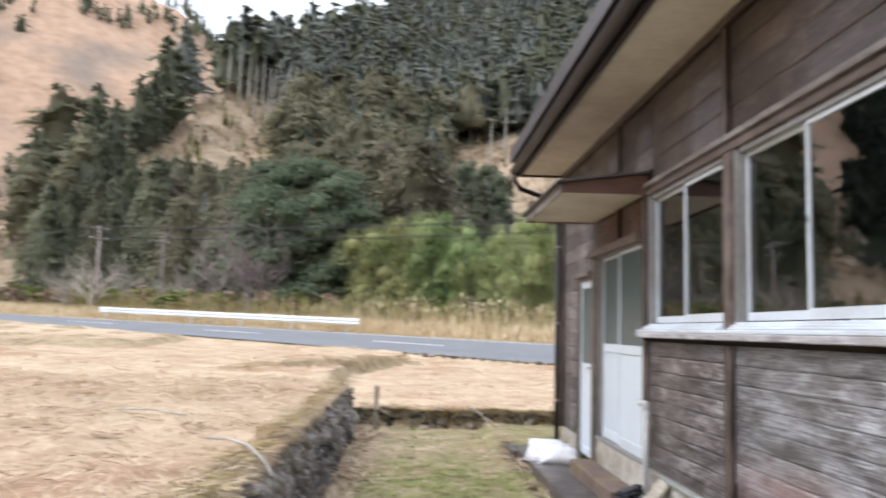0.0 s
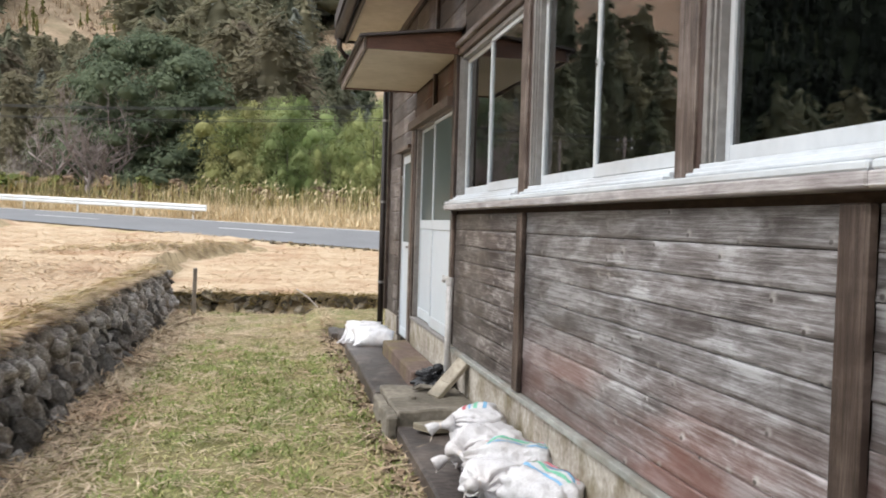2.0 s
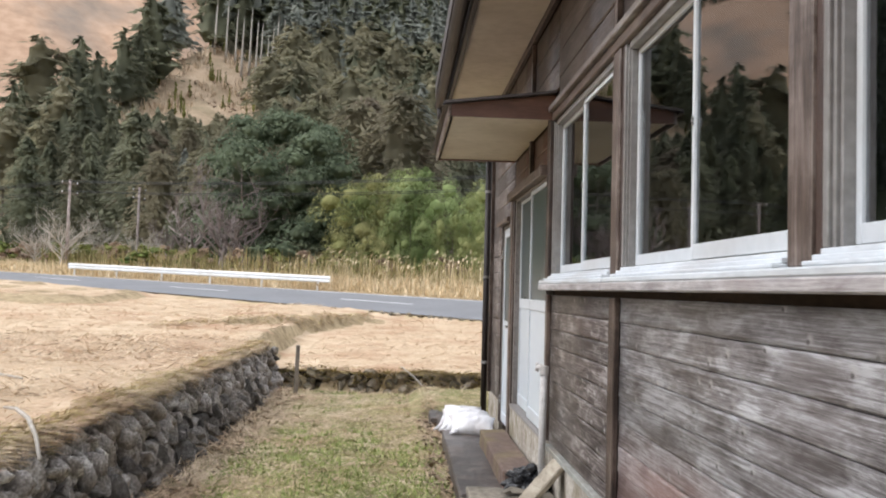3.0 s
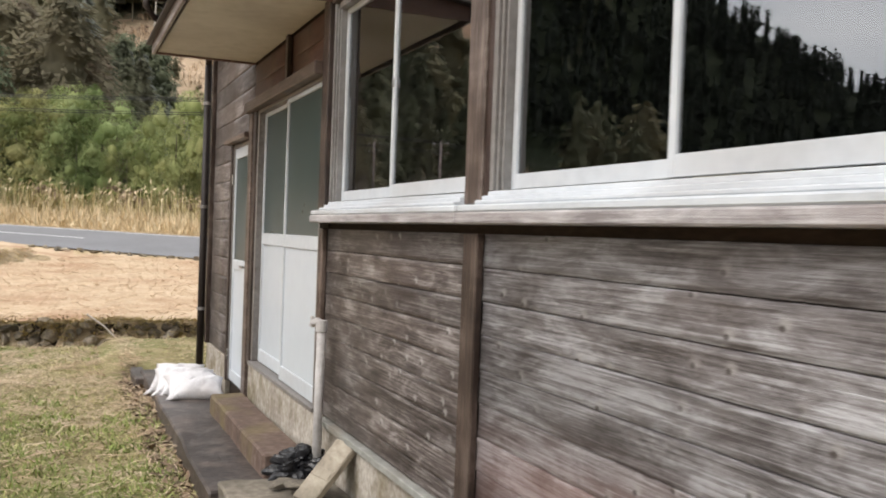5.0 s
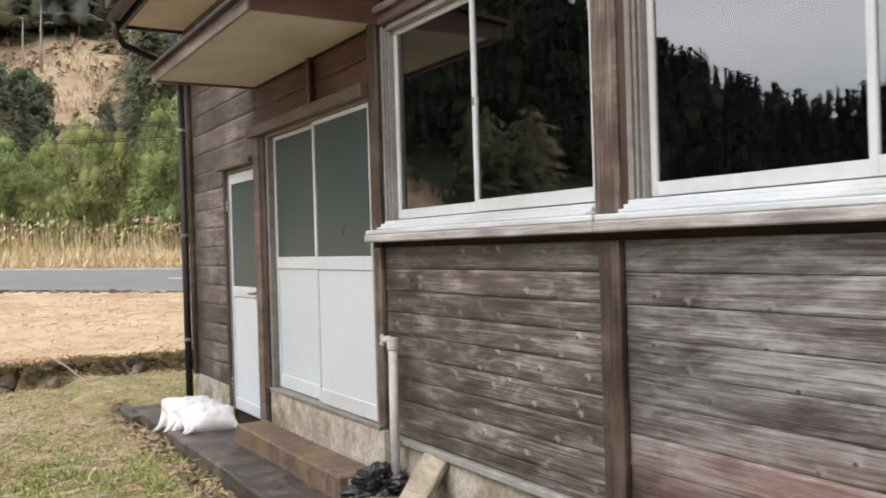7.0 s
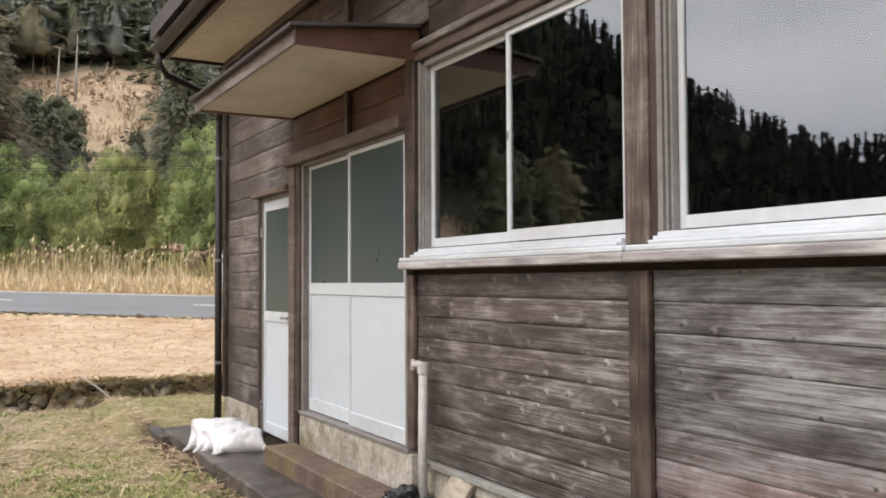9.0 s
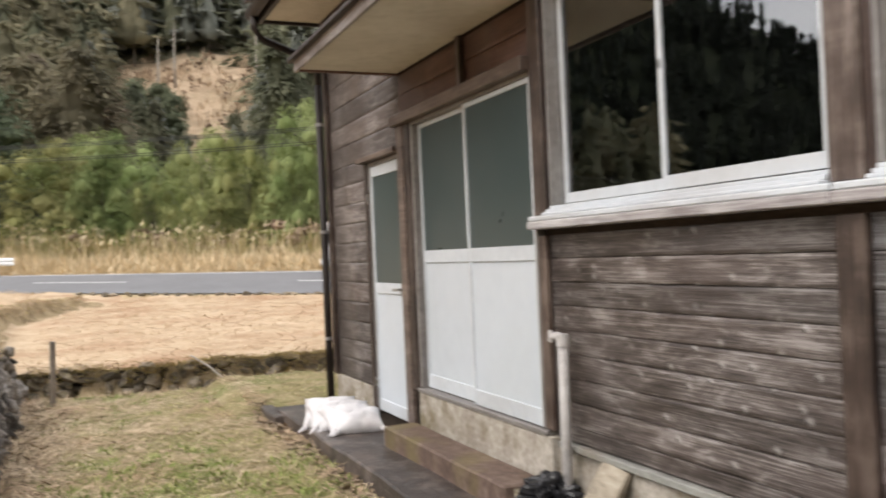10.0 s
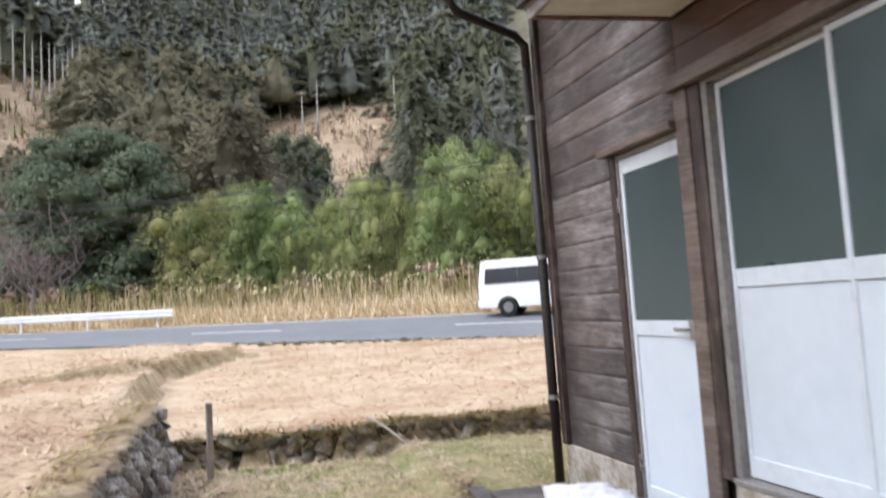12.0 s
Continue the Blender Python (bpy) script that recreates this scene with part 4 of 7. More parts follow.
fixed("door_post", boxed(2.175, 2.235, 10.93, 11.0, 0.0, 2.17, bevel=0.006), M["post"], trims, tm)
fixed("door_lintel", boxed(2.115, 2.238, 7.958, 10.13, 2.363, 2.445, bevel=0.006), M["trim"], trims, tm)
fixed("door_lintel", boxed(2.12, 2.238, 10.103, 11.06, 2.172, 2.215, bevel=0.005), M["trim"], trims, tm)
fixed("window_head", boxed(2.175, 2.238, Y_BACK, 7.828, 2.762, 2.825, bevel=0.005), M["trim"], trims, tm)
fixed("head_drip", boxed(2.145, 2.238, Y_BACK, 7.828, 2.828, 2.87, bevel=0.005), M["edge_worn"], trims, tm)
ly = 7.96
for k, ln_ in enumerate((2.1, 3.3, 3.2, 3.3, 5.1)):
    fixed("window_ledge", boxed(2.115, 2.235, ly - ln_ + 0.004, ly, 1.464, 1.508, bevel=0.006), M["ledge"], trims, tm, "pale weathered wooden window ledge")
    fixed("sill_nosing", boxed(2.119, 2.235, ly - ln_ + 0.004, ly - 0.01, 1.5085, 1.536, bevel=0.006), M["sill_grey"], trims, tm, "pale blue-grey metal sill nosing")
    ly -= ln_
fixed("corner_board", boxed(2.165, 2.237, Y_END - 0.08, Y_END + 0.006, 0.2, 3.65, bevel=0.004), M["post"], trims, tm)


def sliding_window(y0, y1, split):
    """Two sliding sashes in a pale aluminium frame on a grooved sill."""
    w = thing("window", "two-pane sliding window in pale aluminium frames", "window", (2.2, (y0 + y1) / 2, WIN_Z0), group="row of house windows", kind="structure")
    mm = w.matrix_world.inverted()

    def f(name, b, mat, lab=""):
        return fixed(name, b, mat, w, mm, lab)
    sill = bmesh.new()
    box(sill, 2.135, 2.235, y0, y1, 1.537, 1.552, 0.004)
    box(sill, 2.165, 2.235, y0, y1, 1.5525, 1.57, 0.003)
    box(sill, 2.19, 2.235, y0, y1, 1.5705, 1.588, 0.003)
    f("sill_core", box(bmesh.new(), 2.2, 2.236, y0, y1, 1.538, 1.587), M["silver"])
    f("window_sill", sill, M["sill_grey"], "blue-grey painted grooved sill")
    fr = bmesh.new()
    box(fr, 2.205, 2.27, y0, y0 + 0.02, 1.59, 2.758, 0.003)
    box(fr, 2.194, 2.27, y1 - 0.03, y1, 1.59, 2.758, 0.003)
    box(fr, 2.205, 2.27, y1 - 0.05, y1 - 0.034, 1.59, 2.74, 0.002)
    box(fr, 2.216, 2.27, y1 - 0.068, y1 - 0.054, 1.59, 2.72, 0.002)
    box(fr, 2.203, 2.27, y0 + 0.021, y1 - 0.07, 2.722, 2.758, 0.003)
    f("window_frame", fr, M["silver"])
    a, b = y0 + 0.022, y1 - 0.07
    for s0, s1, x, lab in ((split - 0.02, b, 2.25, "far"), (a, split + 0.02, 2.223, "near")):
        sash = bmesh.new()
        low = 0.062 if lab == "near" else 0.055
        box(sash, x, x + 0.025, s0, s0 + 0.03, 1.596, 2.72, 0.002)
        box(sash, x, x + 0.025, s1 - 0.03, s1, 1.596, 2.72, 0.002)
        box(sash, x, x + 0.025, s0 + 0.031, s1 - 0.031, 1.596, 1.596 + low, 0.002)
        box(sash, x, x + 0.025, s0 + 0.031, s1 - 0.031, 2.69, 2.72, 0.002)
        so = f("sash", sash, M["alu"])
        p = f("pane", boxed(x + 0.011, x + 0.015, s0 + 0.031, s1 - 0.031, 1.597 + low, 2.689, bevel=0), M["glass"])
        p.visible_shadow = False
    latch = boxed(2.214, 2.2225, split - 0.005, split + 0.009, 2.14, 2.18, bevel=0.002)
    f("latch", latch, M["chrome"])
    return w


sliding_window(BAYS[0] + 0.077, 7.828, 6.86)
for k in range(len(BAYS) - 1):
    sliding_window(BAYS[k + 1] + 0.077, BAYS[k] - 0.112, (BAYS[k] + BAYS[k + 1]) / 2 - 0.05)


def leaf_panel(owner, mm, y0, y1, z0, zmid, z1, x, st=0.045, head=0.055):
    """A half-glazed aluminium door leaf: frosted pane above, white panel below."""
    fr = bmesh.new()
    box(fr, x, x + 0.035, y0, y0 + st, z0, z1, 0.003)
    box(fr, x, x + 0.035, y1 - st, y1, z0, z1, 0.003)
    for a, b in ((z0, z0 + 0.1), (zmid - 0.045, zmid + 0.045), (z1 - head, z1)):
        box(fr, x + 0.001, x + 0.034, y0 + st + 0.001, y1 - st - 0.001, a, b, 0.003)
    leaf = fixed("door_leaf", fr, M["alu"], owner, mm)
    fixed("panel", boxed(x + 0.012, x + 0.022, y0 + st, y1 - st, z0 + 0.1, zmid - 0.045, bevel=0), M["panel"], owner, mm, "plain white lower panel")
    fixed("pane", boxed(x + 0.012, x + 0.018, y0 + st, y1 - st, zmid + 0.045, z1 - head, bevel=0), M["frosted"], owner, mm, "grey-green frosted glass pane")


door2 = thing("door_2", "white two-leaf sliding door with frosted glass, closed", "door", (2.2, 8.93, 0.345), kind="structure")
dm2 = door2.matrix_world.inverted()
leaf_panel(door2, dm2, 8.88, 9.8, 0.35, 1.335, 2.335, 2.226, 0.028, 0.03)
leaf_panel(door2, dm2, 7.985, 8.915, 0.35, 1.335, 2.335, 2.189, 0.034, 0.03)
df = bmesh.new()
box(df, 2.18, 2.238, 9.803, 9.857, 0.348, 2.36, 0.002)
box(df, 2.18, 2.238, 7.957, 7.983, 0.348, 2.36, 0.002)
box(df, 2.18, 2.238, 7.985, 9.801, 2.338, 2.361, 0.002)
fixed("door_frame", df, M["frame_dull"], door2, dm2)
door1 = thing("door_1", "narrow white half-glazed door with lever handle, closed", "door", (2.2, 10.5, 0.0), kind="structure")
dm1 = door1.matrix_world.inverted()
leaf_panel(door1, dm1, 10.125, 10.9, 0.02, 1.08, 2.13, 2.2, 0.038, 0.09)
df = bmesh.new()
box(df, 2.19, 2.238, 10.902, 10.928, 0.0, 2.165, 0.002)
box(df, 2.19, 2.238, 10.103, 10.123, 0.0, 2.165, 0.002)
box(df, 2.19, 2.238, 10.125, 10.901, 2.134, 2.165, 0.002)
fixed("door_frame", df, M["frame_dull"], door1, dm1)
hd = bmesh.new()
box(hd, 2.185, 2.201, 10.165, 10.2, 1.02, 1.13, 0.004)
box(hd, 2.15, 2.185, 10.172, 10.194, 1.07, 1.09, 0.003)
box(hd, 2.145, 2.163, 10.172, 10.3, 1.068, 1.092, 0.005)
fixed("door_handle", hd, M["chrome"], door1, dm1, "worn chrome lever handle")
for z in (0.25, 1.85):
    fixed("hinge", tube(bmesh.new(), [(2.185, 10.915, z - 0.05), (2.185, 10.915, z + 0.05)], 0.011, 8), M["chrome"], door1, dm1)

# canopy over the doors
canopy = thing("door_canopy", "small pitched wooden canopy with cream underside over the doors", "canopy", (2.2, 8.95, 2.8))
cm = canopy.matrix_world.inverted()
CY0, CY1, CXO = 7.82, 10.14, 1.4
fixed("underside", boxed(CXO + 0.02, 2.2, CY0 + 0.03, CY1 - 0.03, 2.79, 2.802, bevel=0.002), M["soffit"], canopy, cm, "cream painted underside board")
for y0, y1 in ((CY0, CY0 + 0.03), (CY1 - 0.03, CY1)):
    bm = bmesh.new()
    pr = [(CXO, 2.775), (2.2, 2.775), (2.2, 2.965), (CXO, 2.865)]
    a = [bm.verts.new((x, y0, z)) for x, z in pr]
    b = [bm.verts.new((x, y1, z)) for x, z in pr]
    bm.faces.new(a)
    bm.faces.new(b[::-1])
    for k in range(4):
        bm.faces.new((a[k], a[(k + 1) % 4], b[(k + 1) % 4], b[k]))
    bmesh.ops.recalc_face_normals(bm, faces=bm.faces)
    fixed("side_board", bm, M["board_red"], canopy, cm, "red-brown side board")
fixed("front_board", boxed(CXO - 0.025, CXO - 0.002, CY0, CY1, 2.768, 2.868), M["edge_worn"], canopy, cm, "worn grey front board")
bm = bmesh.new()
pr = [(CXO - 0.06, 2.862), (2.2, 2.972), (2.2, 2.99), (CXO - 0.06, 2.882)]
a = [bm.verts.new((x, CY0 - 0.05, z)) for x, z in pr]
b = [bm.verts.new((x, CY1 + 0.05, z)) for x, z in pr]
bm.faces.new(a)
bm.faces.new(b[::-1])
for k in range(4):
    bm.faces.new((a[k], a[(k + 1) % 4], b[(k + 1) % 4], b[k]))
bmesh.ops.recalc_face_normals(bm, faces=bm.faces)
fixed("roof_sheet", bm, M["roof"], canopy, cm, "dark metal canopy roof")
fixed("edge_strip", boxed(CXO - 0.068, CXO - 0.026, CY0 - 0.05, CY1 + 0.05, 2.848, 2.861, bevel=0.002), M["gutter"], canopy, cm)

# ---- terrace, step and slabs by the house ----
def lumpy_block(x0, x1, y0, y1, z0, z1, seed, amount=0.012, cell=0.12, bevel=0.012):
    """A cast block with worn, uneven faces and edges."""
    bm = boxed(x0, x1, y0, y1, z0, z1, bevel=bevel)
    cuts = max(1, int(max(x1 - x0, y1 - y0) / cell / 2))
    bmesh.ops.subdivide_edges(bm, edges=[e for e in bm.edges if e.calc_length() > cell * 1.6], cuts=min(cuts, 9), use_grid_fill=True)
    for v in bm.verts:
        v.co += Vector((noise.noise(v.co * 5 + Vector((seed, 0, 0))), noise.noise(v.co * 5 + Vector((0, seed, 3))), 0.6 * noise.noise(v.co * 4 + Vector((7, 0, seed))))) * amount
    return bm


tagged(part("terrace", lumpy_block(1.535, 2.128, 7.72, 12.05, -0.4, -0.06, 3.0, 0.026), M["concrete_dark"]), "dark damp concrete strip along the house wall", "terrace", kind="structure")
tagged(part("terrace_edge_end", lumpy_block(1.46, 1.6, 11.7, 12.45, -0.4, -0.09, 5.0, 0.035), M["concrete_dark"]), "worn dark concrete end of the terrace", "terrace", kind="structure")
step = part("door_step", lumpy_block(1.87, 2.127, 7.9, 9.86, -0.075, 0.085, 8.0, 0.008), M["concrete_brown"])
tagged(step, "brown-stained concrete door step on the terrace", "step")
tagged(part("stone_slab", lumpy_block(1.575, 2.19, 6.72, 7.69, -0.4, 0.005, 11.0, 0.03, 0.08), M["slab"]), "weathered broken stone slab beside the terrace", "slab")
tagged(part("slab_kerb", lumpy_block(1.495, 1.57, 6.66, 7.5, -0.4, -0.02, 13.0, 0.035, 0.08), M["slab"]), "chipped stone kerb at the slab's edge", "kerb")
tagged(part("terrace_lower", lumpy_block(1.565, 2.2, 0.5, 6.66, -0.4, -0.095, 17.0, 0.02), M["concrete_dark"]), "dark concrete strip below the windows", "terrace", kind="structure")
brick = bmesh.new()
for y0, y1 in ((7.78, 7.81), (7.87, 7.9)):
    box(brick, 1.93, 2.03, y0, y1, -0.06, 0.06, 0.006)
box(brick, 1.93, 2.03, 7.81, 7.87, -0.06, -0.035, 0.004)
box(brick, 1.93, 2.03, 7.81, 7.87, 0.035, 0.06, 0.004)
tagged(part("hollow_brick", brick, M["plank"]), "pale hollow brick on the terrace by the step", "brick")


def plank(name, at, rx, ry, rz, size, label):
    l, w, t = size
    bm = boxed(-w / 2, w / 2, -l / 2, l / 2, -t / 2, t / 2, bevel=0.006)
    box(bm, -w * 0.12, w * 0.02, -l / 2 + 0.01, l / 2 - 0.01, t / 2 - 0.002, t / 2 + 0.004, 0.002)
    ob = part(name, bm, M["plank"])
    ob.matrix_world = pose(*at, rx, ry, rz)
    return tagged(ob, label, "plank")


plank("plank", (2.06, 7.24, 0.14), 0, -46, 14, (0.19, 0.38, 0.04), "short pale plank leaning against the foundation")
plank("plank", (1.86, 6.5, -0.06), 0, 4, 30, (0.2, 0.36, 0.045), "short pale plank lying on the concrete")
rub = [(1.9, 7.5, 0.025, 0.26, 0.05), (1.98, 7.4, 0.03, 0.3, 0.045), (1.75, 7.1, 0.02, 0.1, 0.04)]
for k, (x, y, z, w, h) in enumerate(rub):
    ob = new("rubble", rough_stone("rubble", 40 + k))
    ob.data.materials.append(M["slab"])
    ob.matrix_world = pose(x, y, z, 5, 8, 50 * k) @ Matrix.Diagonal((w, w * 0.8, h, 1))
    tagged(ob, "broken lump of pale concrete on the slab", "rubble", "rubble by the standpipe")

# standpipe with tap and black plastic round its foot
sp = thing("standpipe", "grey upright water pipe with a tap", "standpipe", (2.12, 7.64, -0.06))
part("pipe", tube(bmesh.new(), [(0, 0, 0), (0, 0, 0.5), (0.004, 0, 0.93)], 0.027, 12), M["pipe"], sp, smooth=True)
part("collar", tube(bmesh.new(), [(0.004, 0, 0.9), (0.004, 0, 0.965)], 0.034, 12), M["pipe"], sp)
tap = tube(bmesh.new(), [(0.004, 0, 0.945), (-0.018, 0.02, 0.955), (-0.036, 0.042, 0.95), (-0.042, 0.05, 0.925)], [0.022, 0.025, 0.021, 0.016], 12)
box(tap, -0.05, -0.03, 0.03, 0.06, 0.96, 0.985, 0.004)
part("tap", tap, M["pipe"], sp, "weathered tap")
bm = bmesh.new()
bmesh.ops.create_icosphere(bm, subdivisions=4, radius=0.125)
for v in bm.verts:
    v.co *= 1 + 0.7 * noise.noise(v.co * 17) + 0.35 * noise.noise(v.co * 44)
    v.co.z = v.co.z * 0.8 + 0.05
    v.co.y *= 1.25
pb = part("plastic_bag", bm, M["black_bag"])
pb.matrix_world = pose(2.04, 7.7, 0.0, 0, 0, 50)
tagged(pb, "crumpled black plastic bag round the pipe's foot", "bag")


# ---- white sacks ----
def sack(at, rz, length=0.55, width=0.36, height=0.2, seed=0, stripes=True, tilt=0, group="white sacks by the wall", neck=True):
    """A filled woven sack: slumped body, gathered neck, printed stripes."""
    def surf(u, v, off=0.0):
        a = (1 - abs(v) ** 3.2) ** 0.42
        pinch = 1 - 0.35 * smooth01(0.55, 1.0, v)
        cu, su = math.cos(u), math.sin(u)
        x = width / 2 * a * pinch * math.copysign(abs(cu) ** 0.75, cu)
        z = height / 2 * a * math.copysign(abs(su) ** 0.8, su)
        p = Vector((x, v * length / 2, z))
        k = 1 + 0.2 * noise.noise(p * 8 + Vector((seed, 0, 0))) + 0.08 * noise.noise(p * 19 + Vector((seed, seed, 0))) + 0.03 * noise.noise(p * 44 + Vector((0, seed, 0)))
        pleat = abs(math.sin(5.5 * u + 2.5 * noise.noise(p * 6 + Vector((0, 0, seed)))))
        k += 0.13 * (pleat - 0.5) * (0.35 + smooth01(0.0, 0.95, v)) + 0.06 * abs(noise.noise(p * 13 + Vector((seed, 4, 0))))
        p = p * k
        p.z = max(p.z, -height * 0.36) + height * 0.36
        return p + Vector((0, 0, off)) + Vector((off * cu, 0, 0))
    s = thing("sack", "white woven plastic sack, filled and tied" if stripes else "plain white filled sack slumped on the terrace", "sack", at, rz, group)
    s.matrix_world = pose(*at, tilt, 0, rz)

    def grid(us, vs_, off):
        bm = bmesh.new()
        rows = [[bm.verts.new(surf(u, v, off)) for u in us] for v in vs_]
        for r0, r1 in zip(rows, rows[1:]):
            for k in range(len(us) - 1):
                bm.faces.new((r0[k], r0[k + 1], r1[k + 1], r1[k]))
        bmesh.ops.remove_doubles(bm, verts=bm.verts, dist=0.0005)
        bmesh.ops.recalc_face_normals(bm, faces=bm.faces)
        return bm
    us = [2 * math.pi * k / 72 for k in range(73)]
    vs_ = [-1 + 2 * k / 48 for k in range(49)]
    part("body", grid(us, vs_, 0), M["bag"], s, smooth=True)
    if stripes:
        for k, c in enumerate(("red", "blue", "green", "blue")):
            u0 = 1.05 + 0.2 * k
            part("stripe", grid([u0, u0 + 0.05, u0 + 0.1], [-0.75 + 0.1 * j for j in range(15)], 0.004), M["stripe_" + c], s, "faded " + c + " printed stripe", True)
    if neck:
        rnd = random.Random(seed)
        e = surf(math.pi / 2, 0.97)
        n0 = Vector((0, length * 0.47, e.z * 0.75))
        bend = Vector((rnd.uniform(-0.06, 0.06), 0.1, rnd.uniform(-0.03, 0.04)))
        pts = [n0, n0 + bend * 0.5, n0 + bend * 0.8, n0 + bend * 1.1, n0 + bend * 1.5 + Vector((0, 0, -0.02))]
        part("neck", tube(bmesh.new(), pts, [0.06, 0.028, 0.016, 0.03, 0.042], 9), M["bag"], s, "gathered sack neck", True)
        bm = tube(bmesh.new(), [pts[2] - bend * 0.06, pts[2] + bend * 0.06], 0.02, 9)
        tube(bm, [pts[2] + Vector((0.02, 0, 0)), pts[2] + Vector((0.06, 0.01, -0.05)), pts[2] + Vector((0.07, 0.03, -0.11))], 0.004, 5)
        part("tie", bm, M["tie"], s, "pale string tie")
    return s


T1 = -0.06


def flat_sack(at, tilt, rz, width, depth, thick, seed):
    """A flat filled sack with pointed corners, leaning on the one behind."""
    s = thing("sack", "plain white filled sack leaning in a pile on the terrace", "sack", at, 0, "pile of white sacks at the door")
    s.matrix_world = pose(*at, tilt, 0, rz)
    bm = bmesh.new()
    n = 18
    for top in (1, -1):
        rows = []
        for i in range(n + 1):
            v = -1 + 2 * i / n
            row = []
            for j in range(n + 1):
                u = -1 + 2 * j / n
                t = thick / 2 * (max(0.0, (1 - abs(u) ** 2.6) * (1 - abs(v) ** 2.6))) ** 0.55
                x = width / 2 * u * (1 - 0.1 * (1 - v * v))
                y = depth / 2 * v * (1 - 0.12 * (1 - u * u))
                wr = 0.5 * noise.noise(Vector((x * 9, y * 9, seed))) + 0.35 * noise.noise(Vector((x * 26, y * 14, seed + 5)))
                row.append(bm.verts.new((x, y, top * t * (1 + 0.75 * wr) + (0.01 * wr if t < 0.01 else 0))))
            rows.append(row)
        for r0, r1 in zip(rows, rows[1:]):
            for j in range(n):
                f = (r0[j], r0[j + 1], r1[j + 1], r1[j])
                bm.faces.new(f if top > 0 else f[::-1])
    bmesh.ops.remove_doubles(bm, verts=bm.verts, dist=0.0008)
    part("body", bm, M["bag"], s, smooth=True)
    for cx in (-0.5, 0.5):
        c = Vector((cx * width * 0.98, -depth * 0.49, 0.0))
        part("corner", tube(bmesh.new(), [c + Vector((-cx * 0.07, 0.025, 0)), c, c + Vector((cx * 0.06, -0.02, -0.006))], [0.03, 0.017, 0.006], 7), M["bag"], s, "pointed sack corner", True)
    return s


for k in range(5):
    flat_sack((1.74 + 0.035 * k, 10.9 - 0.09 * k, T1 + 0.098 - 0.006 * k), (40, 30, 34, 24, 20)[k], (-22, -4, -16, 4, -8)[k], (0.44, 0.47, 0.42, 0.46, 0.43)[k], 0.35, 0.19, 31 + k)
T2 = -0.095
sack((2.0, 6.02, T2), 165, 0.46, 0.34, 0.32, 21)
sack((1.97, 5.62, T2), 125, 0.48, 0.36, 0.28, 22, False, 0, "white sacks by the wall")
sack((2.03, 5.26, T2), 70, 0.5, 0.32, 0.27, 23)
sack((1.9, 5.18, T2), 150, 0.44, 0.32, 0.2, 24, False, 0, "white sacks by the wall")
sack((2.03, 4.76, T2), 20, 0.48, 0.3, 0.26, 25)
sack((1.95, 5.82, T2 + 0.17), 105, 0.36, 0.26, 0.14, 26, False, 0, "white sacks by the wall")

# ---- stake and bamboo stick ----
stk = bmesh.new()
box(stk, -0.03, 0.03, -0.025, 0.025, -0.25, 0.76, 0.006)
for v in stk.verts:
    v.co.x += 0.006 * noise.noise(v.co * 9)
ob = part("wooden_stake", stk, M["stake"])
ob.matrix_world = pose(-0.47, 14.4, -0.2, 1.5, 1, 12)
tagged(ob, "grey weathered wooden stake in the grass", "stake")
bm = tube(bmesh.new(), [(-1.64, 7.4, 0.56), (-1.39, 7.0, 0.61), (-1.16, 6.63, 0.61), (-1.0, 6.36, 0.55), (-0.89, 6.15, 0.46)], [0.01, 0.013, 0.014, 0.013, 0.01], 8)
tagged(part("bamboo_stick", bm, M["bark_pale"], smooth=True), "pale bent bamboo stick hanging over the stone wall", "stick")
for (x, y, z), (x2, y2, z2) in (((1.1, 14.95, 0.22), (1.5, 14.7, -0.12)), ((-3.0, 9.3, 0.6), (-2.2, 9.0, 0.58))):
    bm = tube(bmesh.new(), [(x, y, z), ((x + x2) / 2, (y + y2) / 2, (z + z2) / 2 + 0.03), (x2, y2, z2)], 0.011, 6)
    tagged(part("dry_stalk", bm, M["bark_pale"]), "pale dry stalk lying over the field edge", "stalk")

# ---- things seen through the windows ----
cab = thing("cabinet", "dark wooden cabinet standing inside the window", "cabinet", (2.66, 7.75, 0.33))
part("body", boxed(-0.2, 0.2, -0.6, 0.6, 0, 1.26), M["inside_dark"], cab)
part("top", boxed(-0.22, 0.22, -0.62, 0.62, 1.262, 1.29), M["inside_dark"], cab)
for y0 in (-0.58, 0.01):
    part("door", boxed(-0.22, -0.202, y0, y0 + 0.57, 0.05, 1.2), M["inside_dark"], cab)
ob = part("cream_card", boxed(-0.17, 0.17, -0.006, 0.006, 0, 0.24, bevel=0.001), M["cream"])
ob.matrix_world = pose(2.6, 8.0, 1.621, 4, 0, 62)
tagged(ob, "cream sheet of card standing on the cabinet", "card")
fan = thing("desk_fan", "round grey desk fan standing on the cabinet", "fan", (2.58, 7.72, 1.621))
part("base", tube(bmesh.new(), [(0, 0, 0), (0, 0, 0.02), (0, 0, 0.035)], [0.07, 0.07, 0.03], 14), M["pipe"], fan)
part("stem", tube(bmesh.new(), [(0, 0, 0.03), (0, 0, 0.12)], 0.012, 8), M["pipe"], fan)
part("guard", tube(bmesh.new(), [(-0.05, 0, 0.16), (-0.03, 0, 0.16), (0.01, 0, 0.16), (0.06, 0, 0.16)], [0.1, 0.125, 0.13, 0.05], 20), M["rim"], fan)
hang = thing("wall_cupboard", "brown and beige wall cupboard on the inner wall", "cupboard", (2.8, 8.45, 2.4))
